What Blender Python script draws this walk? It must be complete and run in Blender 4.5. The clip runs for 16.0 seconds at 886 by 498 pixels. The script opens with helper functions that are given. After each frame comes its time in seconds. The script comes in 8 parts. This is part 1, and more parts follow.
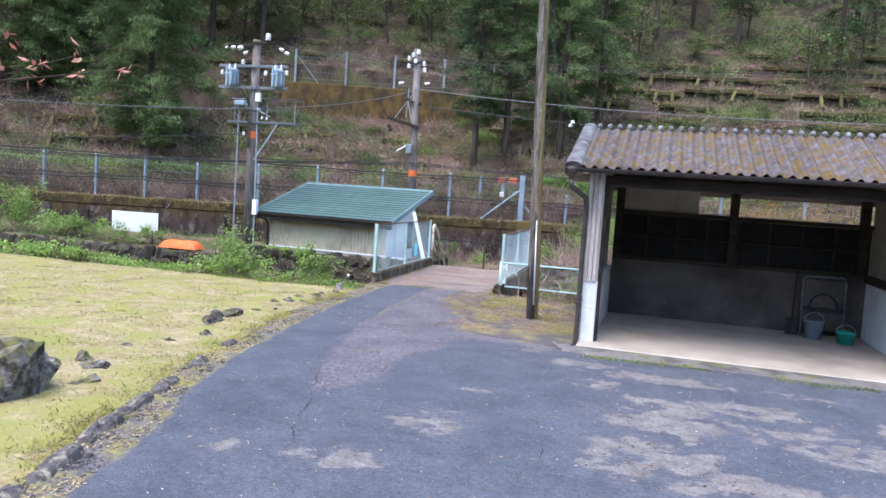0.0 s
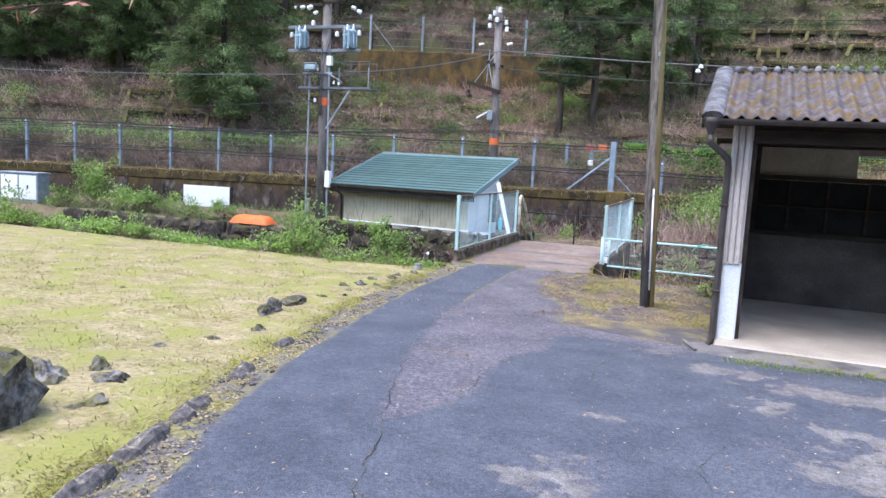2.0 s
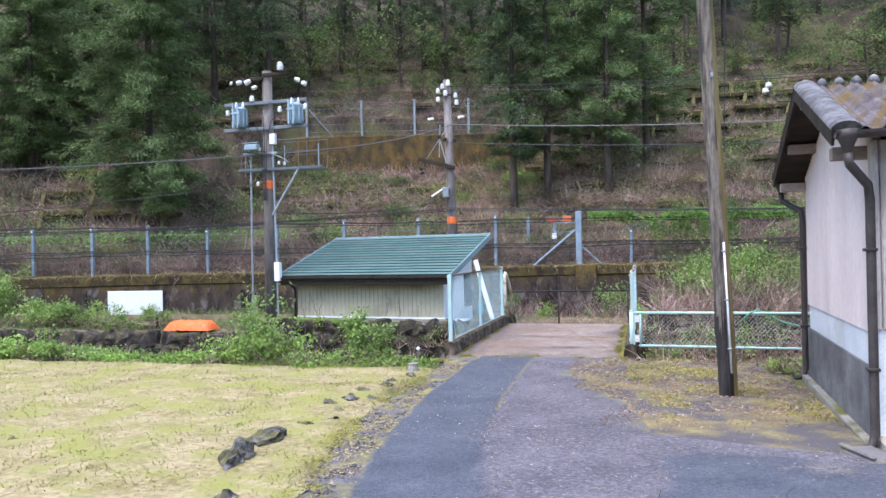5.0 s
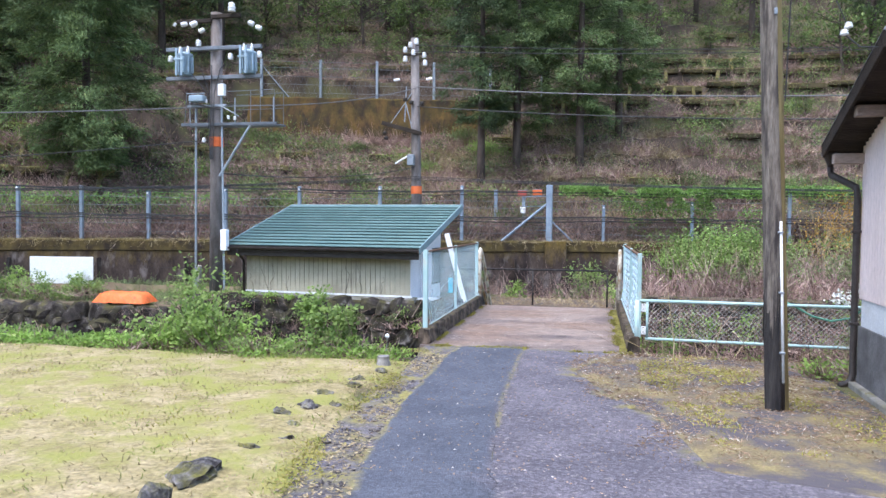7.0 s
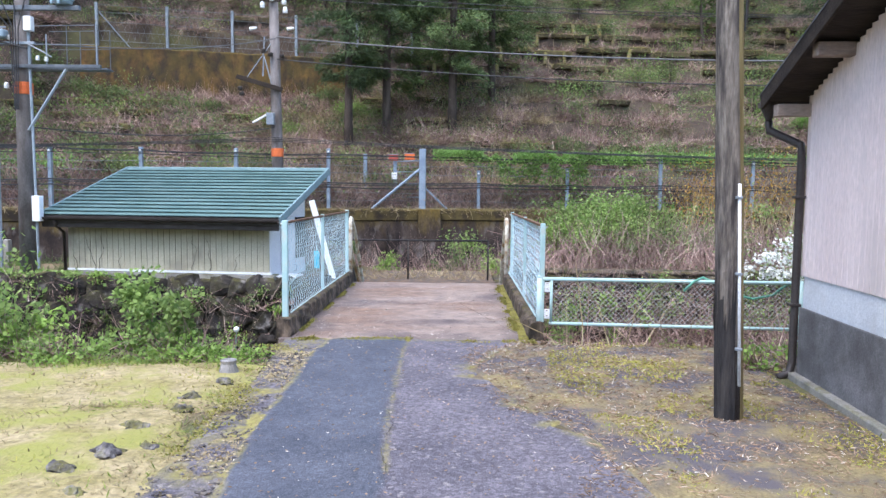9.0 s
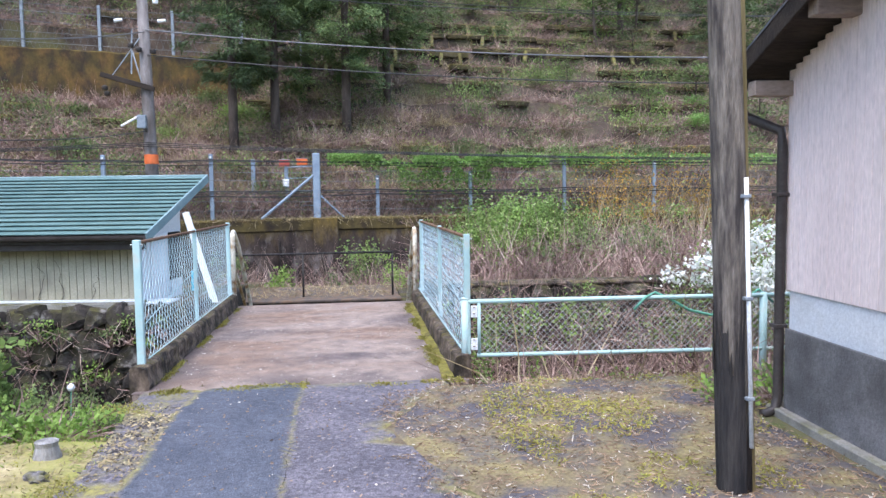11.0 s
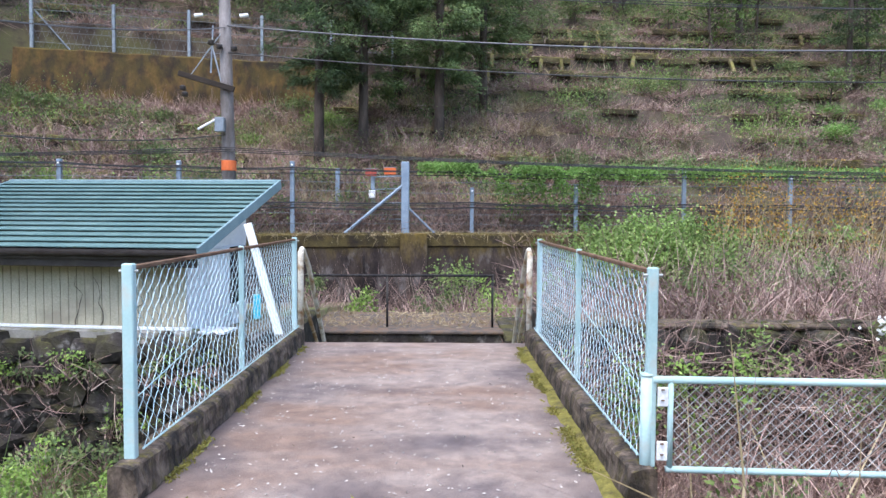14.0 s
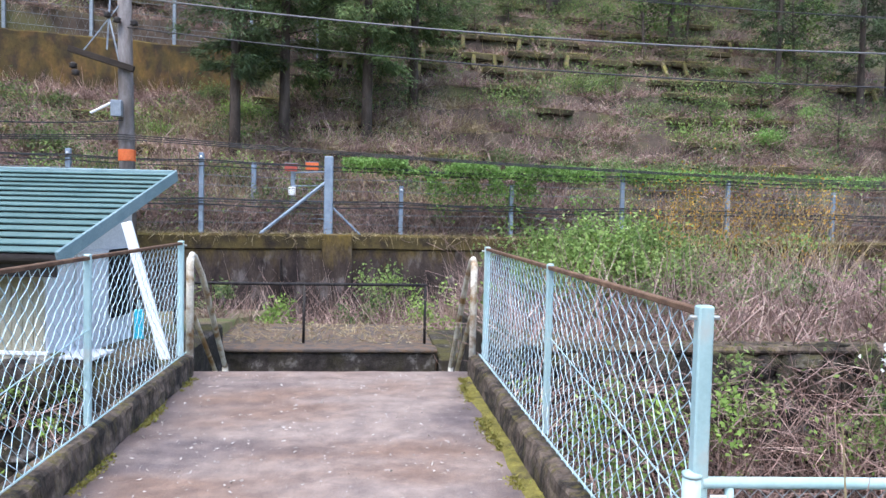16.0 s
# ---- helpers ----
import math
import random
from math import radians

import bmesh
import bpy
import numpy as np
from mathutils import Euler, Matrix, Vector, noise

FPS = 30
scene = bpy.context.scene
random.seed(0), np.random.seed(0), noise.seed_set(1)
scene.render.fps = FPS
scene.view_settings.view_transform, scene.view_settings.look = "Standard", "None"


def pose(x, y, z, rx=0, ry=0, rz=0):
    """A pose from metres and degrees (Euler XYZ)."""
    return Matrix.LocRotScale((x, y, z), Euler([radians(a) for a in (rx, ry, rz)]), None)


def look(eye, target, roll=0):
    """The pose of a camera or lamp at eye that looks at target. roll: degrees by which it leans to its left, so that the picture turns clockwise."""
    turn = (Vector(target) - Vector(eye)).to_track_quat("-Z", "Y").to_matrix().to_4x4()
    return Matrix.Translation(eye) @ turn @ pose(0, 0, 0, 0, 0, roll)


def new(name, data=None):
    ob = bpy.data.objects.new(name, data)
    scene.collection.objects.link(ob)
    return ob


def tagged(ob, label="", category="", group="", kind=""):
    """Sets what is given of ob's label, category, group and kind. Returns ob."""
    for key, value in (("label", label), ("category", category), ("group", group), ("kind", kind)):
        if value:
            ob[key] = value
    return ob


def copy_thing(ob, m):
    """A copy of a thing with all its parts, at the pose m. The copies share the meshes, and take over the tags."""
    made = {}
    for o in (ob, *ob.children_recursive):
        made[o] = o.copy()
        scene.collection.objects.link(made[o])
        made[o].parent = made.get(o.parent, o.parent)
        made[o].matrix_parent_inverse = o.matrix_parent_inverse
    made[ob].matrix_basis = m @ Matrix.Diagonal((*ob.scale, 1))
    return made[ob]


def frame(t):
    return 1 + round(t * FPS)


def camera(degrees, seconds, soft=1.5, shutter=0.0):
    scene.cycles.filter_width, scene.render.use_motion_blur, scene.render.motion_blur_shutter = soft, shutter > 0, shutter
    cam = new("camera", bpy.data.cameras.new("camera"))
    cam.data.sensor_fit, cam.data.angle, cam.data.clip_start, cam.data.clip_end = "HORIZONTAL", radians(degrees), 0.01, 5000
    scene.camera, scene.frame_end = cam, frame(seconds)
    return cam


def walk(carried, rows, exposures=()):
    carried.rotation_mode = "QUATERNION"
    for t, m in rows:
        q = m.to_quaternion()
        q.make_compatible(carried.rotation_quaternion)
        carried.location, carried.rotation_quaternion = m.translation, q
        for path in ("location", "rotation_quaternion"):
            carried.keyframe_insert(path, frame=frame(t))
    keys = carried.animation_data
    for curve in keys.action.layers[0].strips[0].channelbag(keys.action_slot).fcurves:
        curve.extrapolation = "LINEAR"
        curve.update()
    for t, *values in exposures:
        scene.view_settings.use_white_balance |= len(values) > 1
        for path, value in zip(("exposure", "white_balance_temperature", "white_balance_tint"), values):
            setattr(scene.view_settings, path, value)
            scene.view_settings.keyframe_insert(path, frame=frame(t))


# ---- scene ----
import itertools

cam = camera(62.35, 16.0)
PATH = [
    (0, (3.713, -14.785, 1.944), (2.750, -10.915, 1.638), 3.79),
    (0.5, (3.591, -14.360, 1.950), (2.496, -10.515, 1.804), 2.49),
    (1, (3.400, -13.908, 1.900), (2.293, -10.067, 1.760), 2.88),
    (1.5, (3.248, -13.510, 1.846), (2.136, -9.680, 1.530), 3.21),
    (2, (3.042, -13.156, 1.823), (1.691, -9.422, 1.345), 2.95),
    (2.5, (2.741, -12.831, 1.777), (1.499, -9.030, 1.672), 1.24),
    (3, (2.498, -12.558, 1.718), (1.117, -8.811, 1.496), 0.84),
    (3.5, (2.250, -12.223, 1.696), (1.012, -8.425, 1.490), 1.02),
    (4, (1.962, -11.901, 1.645), (0.757, -8.090, 1.503), -0.49),
    (4.5, (1.724, -11.538, 1.610), (0.616, -7.695, 1.542), 0.38),
    (4.7, (1.633, -11.386, 1.587), (0.555, -7.534, 1.596), -1.13),
    (6.8, (0.879, -9.804, 1.562), (0.074, -5.887, 1.452), 0.80),
    (7, (0.805, -9.652, 1.564), (0.003, -5.735, 1.421), 0.49),
    (7.5, (0.686, -9.287, 1.563), (-0.157, -5.389, 1.252), 0.63),
    (8, (0.635, -8.854, 1.565), (-0.373, -4.990, 1.334), 1.51),
    (8.5, (0.557, -8.395, 1.527), (-0.092, -4.456, 1.275), 0.31),
    (9, (0.493, -7.997, 1.529), (0.411, -4.010, 1.216), 0.59),
    (9.2, (0.501, -7.821, 1.524), (0.561, -3.832, 1.241), 0.24),
    (11.3, (0.433, -6.339, 1.522), (0.910, -2.378, 1.239), -0.71),
    (11.5, (0.446, -6.203, 1.498), (0.897, -2.241, 1.177), -0.26),
    (12, (0.446, -5.812, 1.509), (0.850, -1.840, 1.262), 0.43),
    (12.5, (0.463, -5.405, 1.482), (0.705, -1.418, 1.272), 0.23),
    (13, (0.438, -5.006, 1.505), (0.398, -1.011, 1.324), 0.43),
    (13.5, (0.333, -4.561, 1.499), (0.350, -0.565, 1.329), -0.43),
    (14, (0.286, -4.128, 1.474), (0.298, -0.132, 1.285), 0.35),
    (14.5, (0.240, -3.733, 1.483), (0.309, 0.261, 1.276), 2.88),
    (15, (0.190, -3.354, 1.495), (0.428, 0.635, 1.304), -0.02),
    (15.5, (0.250, -2.975, 1.480), (0.585, 1.006, 1.281), 0.75),
    (16, (0.285, -2.647, 1.478), (0.699, 1.327, 1.298), 1.31),
]
walk(cam, [(t, look(eye, target, roll)) for t, eye, target, roll in PATH])

# ---- light: an overcast sky ----
world = bpy.data.worlds.new("overcast")
scene.world = world
world.use_nodes = True
wn = world.node_tree
sky = wn.nodes.new("ShaderNodeTexSky")
sky.sky_type = "NISHITA"
sky.sun_disc = False
sky.sun_elevation = radians(62)
sky.sun_rotation = radians(200)
sky.dust_density = 1.2
sky.ozone_density = 1.0
wn.nodes["Background"].inputs["Strength"].default_value = 0.15
wn.links.new(sky.outputs["Color"], wn.nodes["Background"].inputs["Color"])
sun_data = bpy.data.lights.new("sun", "SUN")
sun_data.energy = 1.3
sun_data.angle = radians(50)
sun_data.color = (1.0, 0.98, 0.995)
sun = new("sun", sun_data)
sun.matrix_world = look((-5, -9, 26), (0, 0, 0))
scene.view_settings.exposure = 1.75

rng = np.random.default_rng(7)


# ---- materials ----
def surf(name, c1, c2, scale=6.0, rough=0.85, bump=0.25, fine=70.0, stain=None, stain_scale=0.9, stain_at=0.55,
         moss=None, moss_at=0.5, metal=0.0, vary=0.12, stretch=(1, 1, 1), spec=0.3, moss_scale=2.5, grain=0.55, creep=None):
    """A surface of two tones with fine grain, broad stains and, if given, moss on what faces up."""
    ma = bpy.data.materials.new(name)
    ma.use_nodes = True
    nt = ma.node_tree
    bs = nt.nodes["Principled BSDF"]
    geo = nt.nodes.new("ShaderNodeNewGeometry")
    mp = nt.nodes.new("ShaderNodeMapping")
    mp.inputs["Scale"].default_value = stretch
    nt.links.new(geo.outputs["Position"], mp.inputs["Vector"])

    def tex(sc, det=6.0):
        n = nt.nodes.new("ShaderNodeTexNoise")
        n.inputs["Scale"].default_value = sc
        n.inputs["Detail"].default_value = det
        n.inputs["Roughness"].default_value = 0.62
        nt.links.new(mp.outputs["Vector"], n.inputs["Vector"])
        return n

    def ramp(src, a, b):
        r = nt.nodes.new("ShaderNodeMapRange")
        r.inputs["From Min"].default_value, r.inputs["From Max"].default_value = a, b
        nt.links.new(src, r.inputs["Value"])
        return r.outputs["Result"]

    def mix(fac, a, b):
        x = nt.nodes.new("ShaderNodeMix")
        x.data_type = "RGBA"
        nt.links.new(fac, x.inputs["Factor"])
        for sock, v in ((x.inputs["A"], a), (x.inputs["B"], b)):
            if isinstance(v, tuple):
                sock.default_value = (*v, 1)
            else:
                nt.links.new(v, sock)
        return x.outputs["Result"]

    n1, n2 = tex(scale), tex(fine, 3.0)
    col = mix(ramp(n1.outputs["Fac"], 0.36, 0.66), c1, c2)
    dark = nt.nodes.new("ShaderNodeMix")
    dark.data_type, dark.blend_type = "RGBA", "MULTIPLY"
    dark.inputs["Factor"].default_value = grain
    g2 = ramp(n2.outputs["Fac"], 0.25, 0.75)
    val = nt.nodes.new("ShaderNodeMapRange")
    val.inputs["To Min"].default_value, val.inputs["To Max"].default_value = 0.55, 1.4
    nt.links.new(g2, val.inputs["Value"])
    nt.links.new(col, dark.inputs["A"])
    nt.links.new(val.outputs["Result"], dark.inputs["B"])
    col = dark.outputs["Result"]
    if stain:
        col = mix(ramp(tex(stain_scale, 8.0).outputs["Fac"], stain_at - 0.07, stain_at + 0.07), col, stain)
    if moss:
        sep = nt.nodes.new("ShaderNodeSeparateXYZ")
        nt.links.new(geo.outputs["Normal"], sep.inputs[0])
        up = ramp(sep.outputs["Z"], -0.3, 0.9)
        mm = nt.nodes.new("ShaderNodeMath")
        mm.operation = "MULTIPLY"
        nt.links.new(up, mm.inputs[0])
        nt.links.new(ramp(tex(moss_scale, 8.0).outputs["Fac"], moss_at - 0.08, moss_at + 0.08), mm.inputs[1])
        mo = mix(ramp(tex(30.0).outputs["Fac"], 0.3, 0.7), tuple(0.55 * q for q in moss), moss)
        col = mix(mm.outputs[0], col, mo)
    if creep:
        low, high, tone = creep
        sep = nt.nodes.new("ShaderNodeSeparateXYZ")
        nt.links.new(geo.outputs["Position"], sep.inputs[0])
        wander = nt.nodes.new("ShaderNodeMath")
        wander.operation = "MULTIPLY_ADD"
        wander.inputs[1].default_value = 2.6 * (high - low)
        nt.links.new(tex(2.4, 8.0).outputs["Fac"], wander.inputs[0])
        nt.links.new(sep.outputs["Z"], wander.inputs[2])
        mid = 1.3 * (high - low)
        col = mix(ramp(wander.outputs[0], low + mid, high + mid), col, mix(ramp(tex(16.0).outputs["Fac"], 0.3, 0.7), tuple(0.4 * q for q in tone), tone))
    info = nt.nodes.new("ShaderNodeObjectInfo")
    hv = nt.nodes.new("ShaderNodeHueSaturation")
    vr = nt.nodes.new("ShaderNodeMapRange")
    vr.inputs["To Min"].default_value, vr.inputs["To Max"].default_value = 1 - vary, 1 + vary
    nt.links.new(info.outputs["Random"], vr.inputs["Value"])
    nt.links.new(vr.outputs["Result"], hv.inputs["Value"])
    nt.links.new(col, hv.inputs["Color"])
    nt.links.new(hv.outputs["Color"], bs.inputs["Base Color"])
    bs.inputs["Roughness"].default_value = rough
    bs.inputs["Metallic"].default_value = metal
    bs.inputs["Specular IOR Level"].default_value = spec
    bp = nt.nodes.new("ShaderNodeBump")
    bp.inputs["Strength"].default_value = bump
    bp.inputs["Distance"].default_value = 0.02
    nt.links.new(n2.outputs["Fac"], bp.inputs["Height"])
    nt.links.new(bp.outputs["Normal"], bs.inputs["Normal"])
    return ma


def leafy(name, c1, c2, c3=None, glow=0.4, swing=(0.6, 1.35)):
    """Leaves, blades and twigs: each island has its own tone between the colours."""
    ma = bpy.data.materials.new(name)
    ma.use_nodes = True
    nt = ma.node_tree
    bs = nt.nodes["Principled BSDF"]
    geo = nt.nodes.new("ShaderNodeNewGeometry")
    cr = nt.nodes.new("ShaderNodeValToRGB")
    cr.color_ramp.elements[0].color = (*c1, 1)
    cr.color_ramp.elements[1].color = (*c2, 1)
    if c3:
        e = cr.color_ramp.elements.new(0.86)
        e.color = (*c2, 1)
        cr.color_ramp.elements[-1].color = (*c3, 1)
    nt.links.new(geo.outputs["Random Per Island"], cr.inputs["Fac"])
    no = nt.nodes.new("ShaderNodeTexNoise")
    no.inputs["Scale"].default_value = 0.7
    no.inputs["Detail"].default_value = 4.0
    nt.links.new(geo.outputs["Position"], no.inputs["Vector"])
    mr = nt.nodes.new("ShaderNodeMapRange")
    mr.inputs["From Min"].default_value, mr.inputs["From Max"].default_value = 0.3, 0.7
    mr.inputs["To Min"].default_value, mr.inputs["To Max"].default_value = swing
    nt.links.new(no.outputs["Fac"], mr.inputs["Value"])
    hv = nt.nodes.new("ShaderNodeHueSaturation")
    nt.links.new(mr.outputs["Result"], hv.inputs["Value"])
    nt.links.new(cr.outputs["Color"], hv.inputs["Color"])
    nt.links.new(hv.outputs["Color"], bs.inputs["Base Color"])
    bs.inputs["Roughness"].default_value = 0.65
    bs.inputs["Specular IOR Level"].default_value = 0.2
    if glow:
        tr = nt.nodes.new("ShaderNodeBsdfTranslucent")
        nt.links.new(hv.outputs["Color"], tr.inputs["Color"])
        mx = nt.nodes.new("ShaderNodeMixShader")
        mx.inputs["Fac"].default_value = glow
        nt.links.new(bs.outputs["BSDF"], mx.inputs[1])
        nt.links.new(tr.outputs["BSDF"], mx.inputs[2])
        nt.links.new(mx.outputs["Shader"], nt.nodes["Material Output"].inputs["Surface"])
    return ma


M_DARKCORE = surf("dark_bank_core", (0.016, 0.014, 0.012), (0.040, 0.034, 0.028), 4, 0.95, 0.6, 30)
M_SOIL = surf("soil", (0.10, 0.075, 0.05), (0.18, 0.14, 0.09), 3, 0.95, 0.5, 40, stain=(0.09, 0.11, 0.035), stain_at=0.57)
M_HILL = surf("hill_soil", (0.044, 0.032, 0.025), (0.112, 0.082, 0.063), 1.2, 0.95, 0.9, 14, stain=(0.098, 0.094, 0.040), stain_scale=0.6, stain_at=0.57)
M_LAWN = surf("lawn_turf", (0.236, 0.197, 0.084), (0.380, 0.306, 0.182), 3.0, 0.95, 1.0, 22, stain=(0.258, 0.250, 0.074), stain_scale=1.9, stain_at=0.53, vary=0, grain=0.95)
M_CONC = surf("old_concrete", (0.24, 0.23, 0.21), (0.36, 0.34, 0.31), 4, 0.9, 0.3, 90, stain=(0.12, 0.11, 0.09), stain_at=0.58, moss=(0.16, 0.15, 0.035), moss_at=0.52)
M_KERB = surf("kerb_concrete", (0.056, 0.041, 0.032), (0.195, 0.146, 0.112), 11, 0.9, 0.9, 30, stain=(0.026, 0.021, 0.017), stain_scale=6.0, stain_at=0.52, moss=(0.15, 0.122, 0.036), moss_at=0.58, moss_scale=14.0, stretch=(1, 1, 0.6), grain=0.8)
M_DECK = surf("deck_concrete", (0.205, 0.158, 0.140), (0.370, 0.288, 0.245), 6, 0.5, 0.3, 110, stain=(0.26, 0.205, 0.18), stain_scale=14, stain_at=0.6, spec=0.45, vary=0, grain=0.9)
M_WALL = surf("mossy_wall_concrete", (0.022, 0.015, 0.014), (0.072, 0.052, 0.042), 2.0, 0.92, 0.7, 20, stain=(0.15, 0.128, 0.12), stain_scale=2.6, stain_at=0.61, stretch=(1.3, 1.3, 0.6), grain=0.85, creep=(0.22, 0.95, (0.165, 0.113, 0.030)))
M_WALLTOP = surf("mossy_wall_top", (0.030, 0.021, 0.014), (0.092, 0.064, 0.024), 4.5, 0.95, 0.9, 26, stain=(0.026, 0.019, 0.015), stain_scale=3.2, stain_at=0.53, moss=(0.165, 0.128, 0.038), moss_at=0.48)
M_RUSTWALL = surf("rust_stained_concrete", (0.045, 0.030, 0.020), (0.165, 0.093, 0.032), 1.8, 0.92, 0.7, 12, stain=(0.032, 0.025, 0.02), stain_scale=1.9, stain_at=0.54, stretch=(1, 1, 0.6), moss=(0.17, 0.125, 0.03), moss_at=0.48, grain=0.85)
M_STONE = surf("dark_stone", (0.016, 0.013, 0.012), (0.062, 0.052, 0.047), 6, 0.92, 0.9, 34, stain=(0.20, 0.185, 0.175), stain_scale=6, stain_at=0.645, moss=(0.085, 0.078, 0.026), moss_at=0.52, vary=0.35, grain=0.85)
M_TERRACE = surf("terrace_block", (0.055, 0.044, 0.030), (0.115, 0.092, 0.050), 3, 0.95, 0.8, 18, stain=(0.035, 0.028, 0.02), stain_scale=2.5, stain_at=0.56, moss=(0.20, 0.175, 0.050), moss_at=0.48, vary=0.4)
M_ROCK = surf("weathered_rock", (0.055, 0.050, 0.053), (0.27, 0.25, 0.25), 13, 0.92, 1.0, 34, stain=(0.030, 0.026, 0.028), stain_scale=8, stain_at=0.55, moss=(0.19, 0.175, 0.05), moss_at=0.52, moss_scale=6, vary=0.25, grain=0.8)
M_BARK = surf("bark", (0.040, 0.030, 0.025), (0.095, 0.073, 0.061), 6, 0.95, 0.8, 40, stretch=(1, 1, 0.2), vary=0.3)
M_TIMBER = surf("dark_timber", (0.022, 0.016, 0.013), (0.052, 0.038, 0.030), 6, 0.85, 0.4, 50, stretch=(0.25, 1, 1))
M_PURLIN = surf("faded_brown_purlin", (0.24, 0.18, 0.15), (0.34, 0.265, 0.225), 8, 0.85, 0.3, 60, stain=(0.16, 0.12, 0.10), stain_scale=3, stain_at=0.58, stretch=(0.3, 1, 1))
M_APRON = surf("grey_apron_concrete", (0.125, 0.115, 0.118), (0.235, 0.215, 0.215), 4, 0.9, 0.4, 70, stain=(0.085, 0.078, 0.078), stain_scale=2.5, stain_at=0.55, moss=(0.17, 0.16, 0.05), moss_at=0.60, moss_scale=4)
M_CORNER = surf("weathered_pale_siding", (0.44, 0.385, 0.36), (0.56, 0.495, 0.465), 5, 0.7, 0.15, 70, stain=(0.30, 0.255, 0.235), stain_scale=3, stain_at=0.58, stretch=(1, 1, 0.25))
M_POLEWOOD = surf("weathered_pole_wood", (0.12, 0.10, 0.086), (0.31, 0.268, 0.23), 26, 0.9, 1.0, 120, stain=(0.055, 0.046, 0.046), stain_scale=12.0, stain_at=0.555, stretch=(1, 1, 0.12), vary=0, grain=0.8)
M_POLEMOSS = surf("yellowed_pole_wood", (0.20, 0.15, 0.06), (0.30, 0.24, 0.11), 18, 0.9, 0.7, 70, stain=(0.07, 0.055, 0.035), stain_scale=7, stain_at=0.56, stretch=(1, 1, 0.08))
M_STUMP = surf("bleached_stump_wood", (0.16, 0.15, 0.145), (0.36, 0.34, 0.33), 14, 0.9, 0.8, 60, stretch=(1, 1, 0.2))
M_CYAN = surf("bright_cyan_plastic", (0.03, 0.45, 0.62), (0.05, 0.55, 0.72), 4, 0.5, 0.0, 60)
M_TAR = surf("tarred_wood", (0.018, 0.017, 0.02), (0.06, 0.053, 0.05), 20, 0.8, 0.8, 80, stretch=(1, 1, 0.1))
M_POLECONC = surf("pole_concrete", (0.13, 0.115, 0.112), (0.255, 0.23, 0.228), 5, 0.85, 0.2, 80, stain=(0.115, 0.095, 0.085), stain_scale=2.4, stain_at=0.55, stretch=(1, 1, 0.3))
M_GALV = surf("galvanised_steel", (0.25, 0.285, 0.33), (0.36, 0.40, 0.45), 6, 0.5, 0.1, 90, metal=0.35, vary=0.15)
M_FPOST = surf("blue_grey_fence_paint", (0.20, 0.255, 0.33), (0.29, 0.355, 0.43), 5, 0.6, 0.1, 90, metal=0.2)
M_TANK = surf("pale_blue_tank_paint", (0.25, 0.34, 0.42), (0.34, 0.44, 0.52), 5, 0.5, 0.1, 60)
M_PORC = surf("white_porcelain", (0.72, 0.73, 0.76), (0.82, 0.82, 0.84), 8, 0.2, 0.0, 50, spec=0.6)
M_CABLE = surf("black_cable", (0.03, 0.03, 0.033), (0.05, 0.05, 0.055), 6, 0.6, 0.0, 50)
M_GCABLE = surf("grey_cable", (0.115, 0.115, 0.125), (0.165, 0.165, 0.175), 6, 0.6, 0.0, 50)
M_ORANGE = surf("orange_band", (0.62, 0.13, 0.04), (0.72, 0.18, 0.06), 6, 0.6, 0.1, 60)
M_RED = surf("faded_red_plate", (0.36, 0.07, 0.05), (0.45, 0.10, 0.07), 6, 0.6, 0.1, 60)
M_TARP = surf("orange_sheet", (0.75, 0.13, 0.03), (0.82, 0.19, 0.06), 3, 0.6, 0.3, 20)
M_AQUA = surf("aqua_paint", (0.36, 0.53, 0.54), (0.46, 0.62, 0.62), 3, 0.5, 0.05, 60, stain=(0.47, 0.52, 0.49), stain_scale=6, stain_at=0.60, vary=0.08, grain=0.15)
M_AQUAW = surf("aqua_wire", (0.42, 0.60, 0.67), (0.62, 0.77, 0.82), 3, 0.5, 0.0, 80)
M_ZINCW = surf("pale_mesh_wire", (0.30, 0.32, 0.32), (0.43, 0.44, 0.43), 3, 0.5, 0.0, 80, metal=0.3)
M_FWIRE = surf("dull_fence_wire", (0.16, 0.17, 0.18), (0.24, 0.25, 0.26), 3, 0.6, 0.0, 80, metal=0.3)
M_RUST = surf("rusty_rail", (0.10, 0.055, 0.035), (0.20, 0.12, 0.075), 9, 0.85, 0.4, 90)
M_PEEL = surf("peeling_cream_paint", (0.62, 0.57, 0.47), (0.72, 0.67, 0.57), 6, 0.6, 0.3, 60, stain=(0.27, 0.16, 0.07), stain_scale=4.5, stain_at=0.53)
M_GREENROOF = surf("green_roof_metal", (0.098, 0.172, 0.168), (0.14, 0.222, 0.216), 2, 0.5, 0.08, 60, stain=(0.125, 0.195, 0.185), stain_at=0.6, vary=0.09, grain=0.35)
M_FASCIA = surf("blue_green_fascia", (0.18, 0.27, 0.29), (0.24, 0.33, 0.35), 3, 0.55, 0.08, 60)
M_CREAM = surf("cream_ribbed_siding", (0.50, 0.45, 0.325), (0.59, 0.53, 0.395), 3, 0.6, 0.08, 60, stain=(0.40, 0.35, 0.26), stain_scale=1.4, stain_at=0.6)
M_WHITEP = surf("white_wall_paint", (0.78, 0.79, 0.81), (0.86, 0.86, 0.87), 4, 0.6, 0.1, 60, stain=(0.66, 0.66, 0.65), stain_at=0.64)
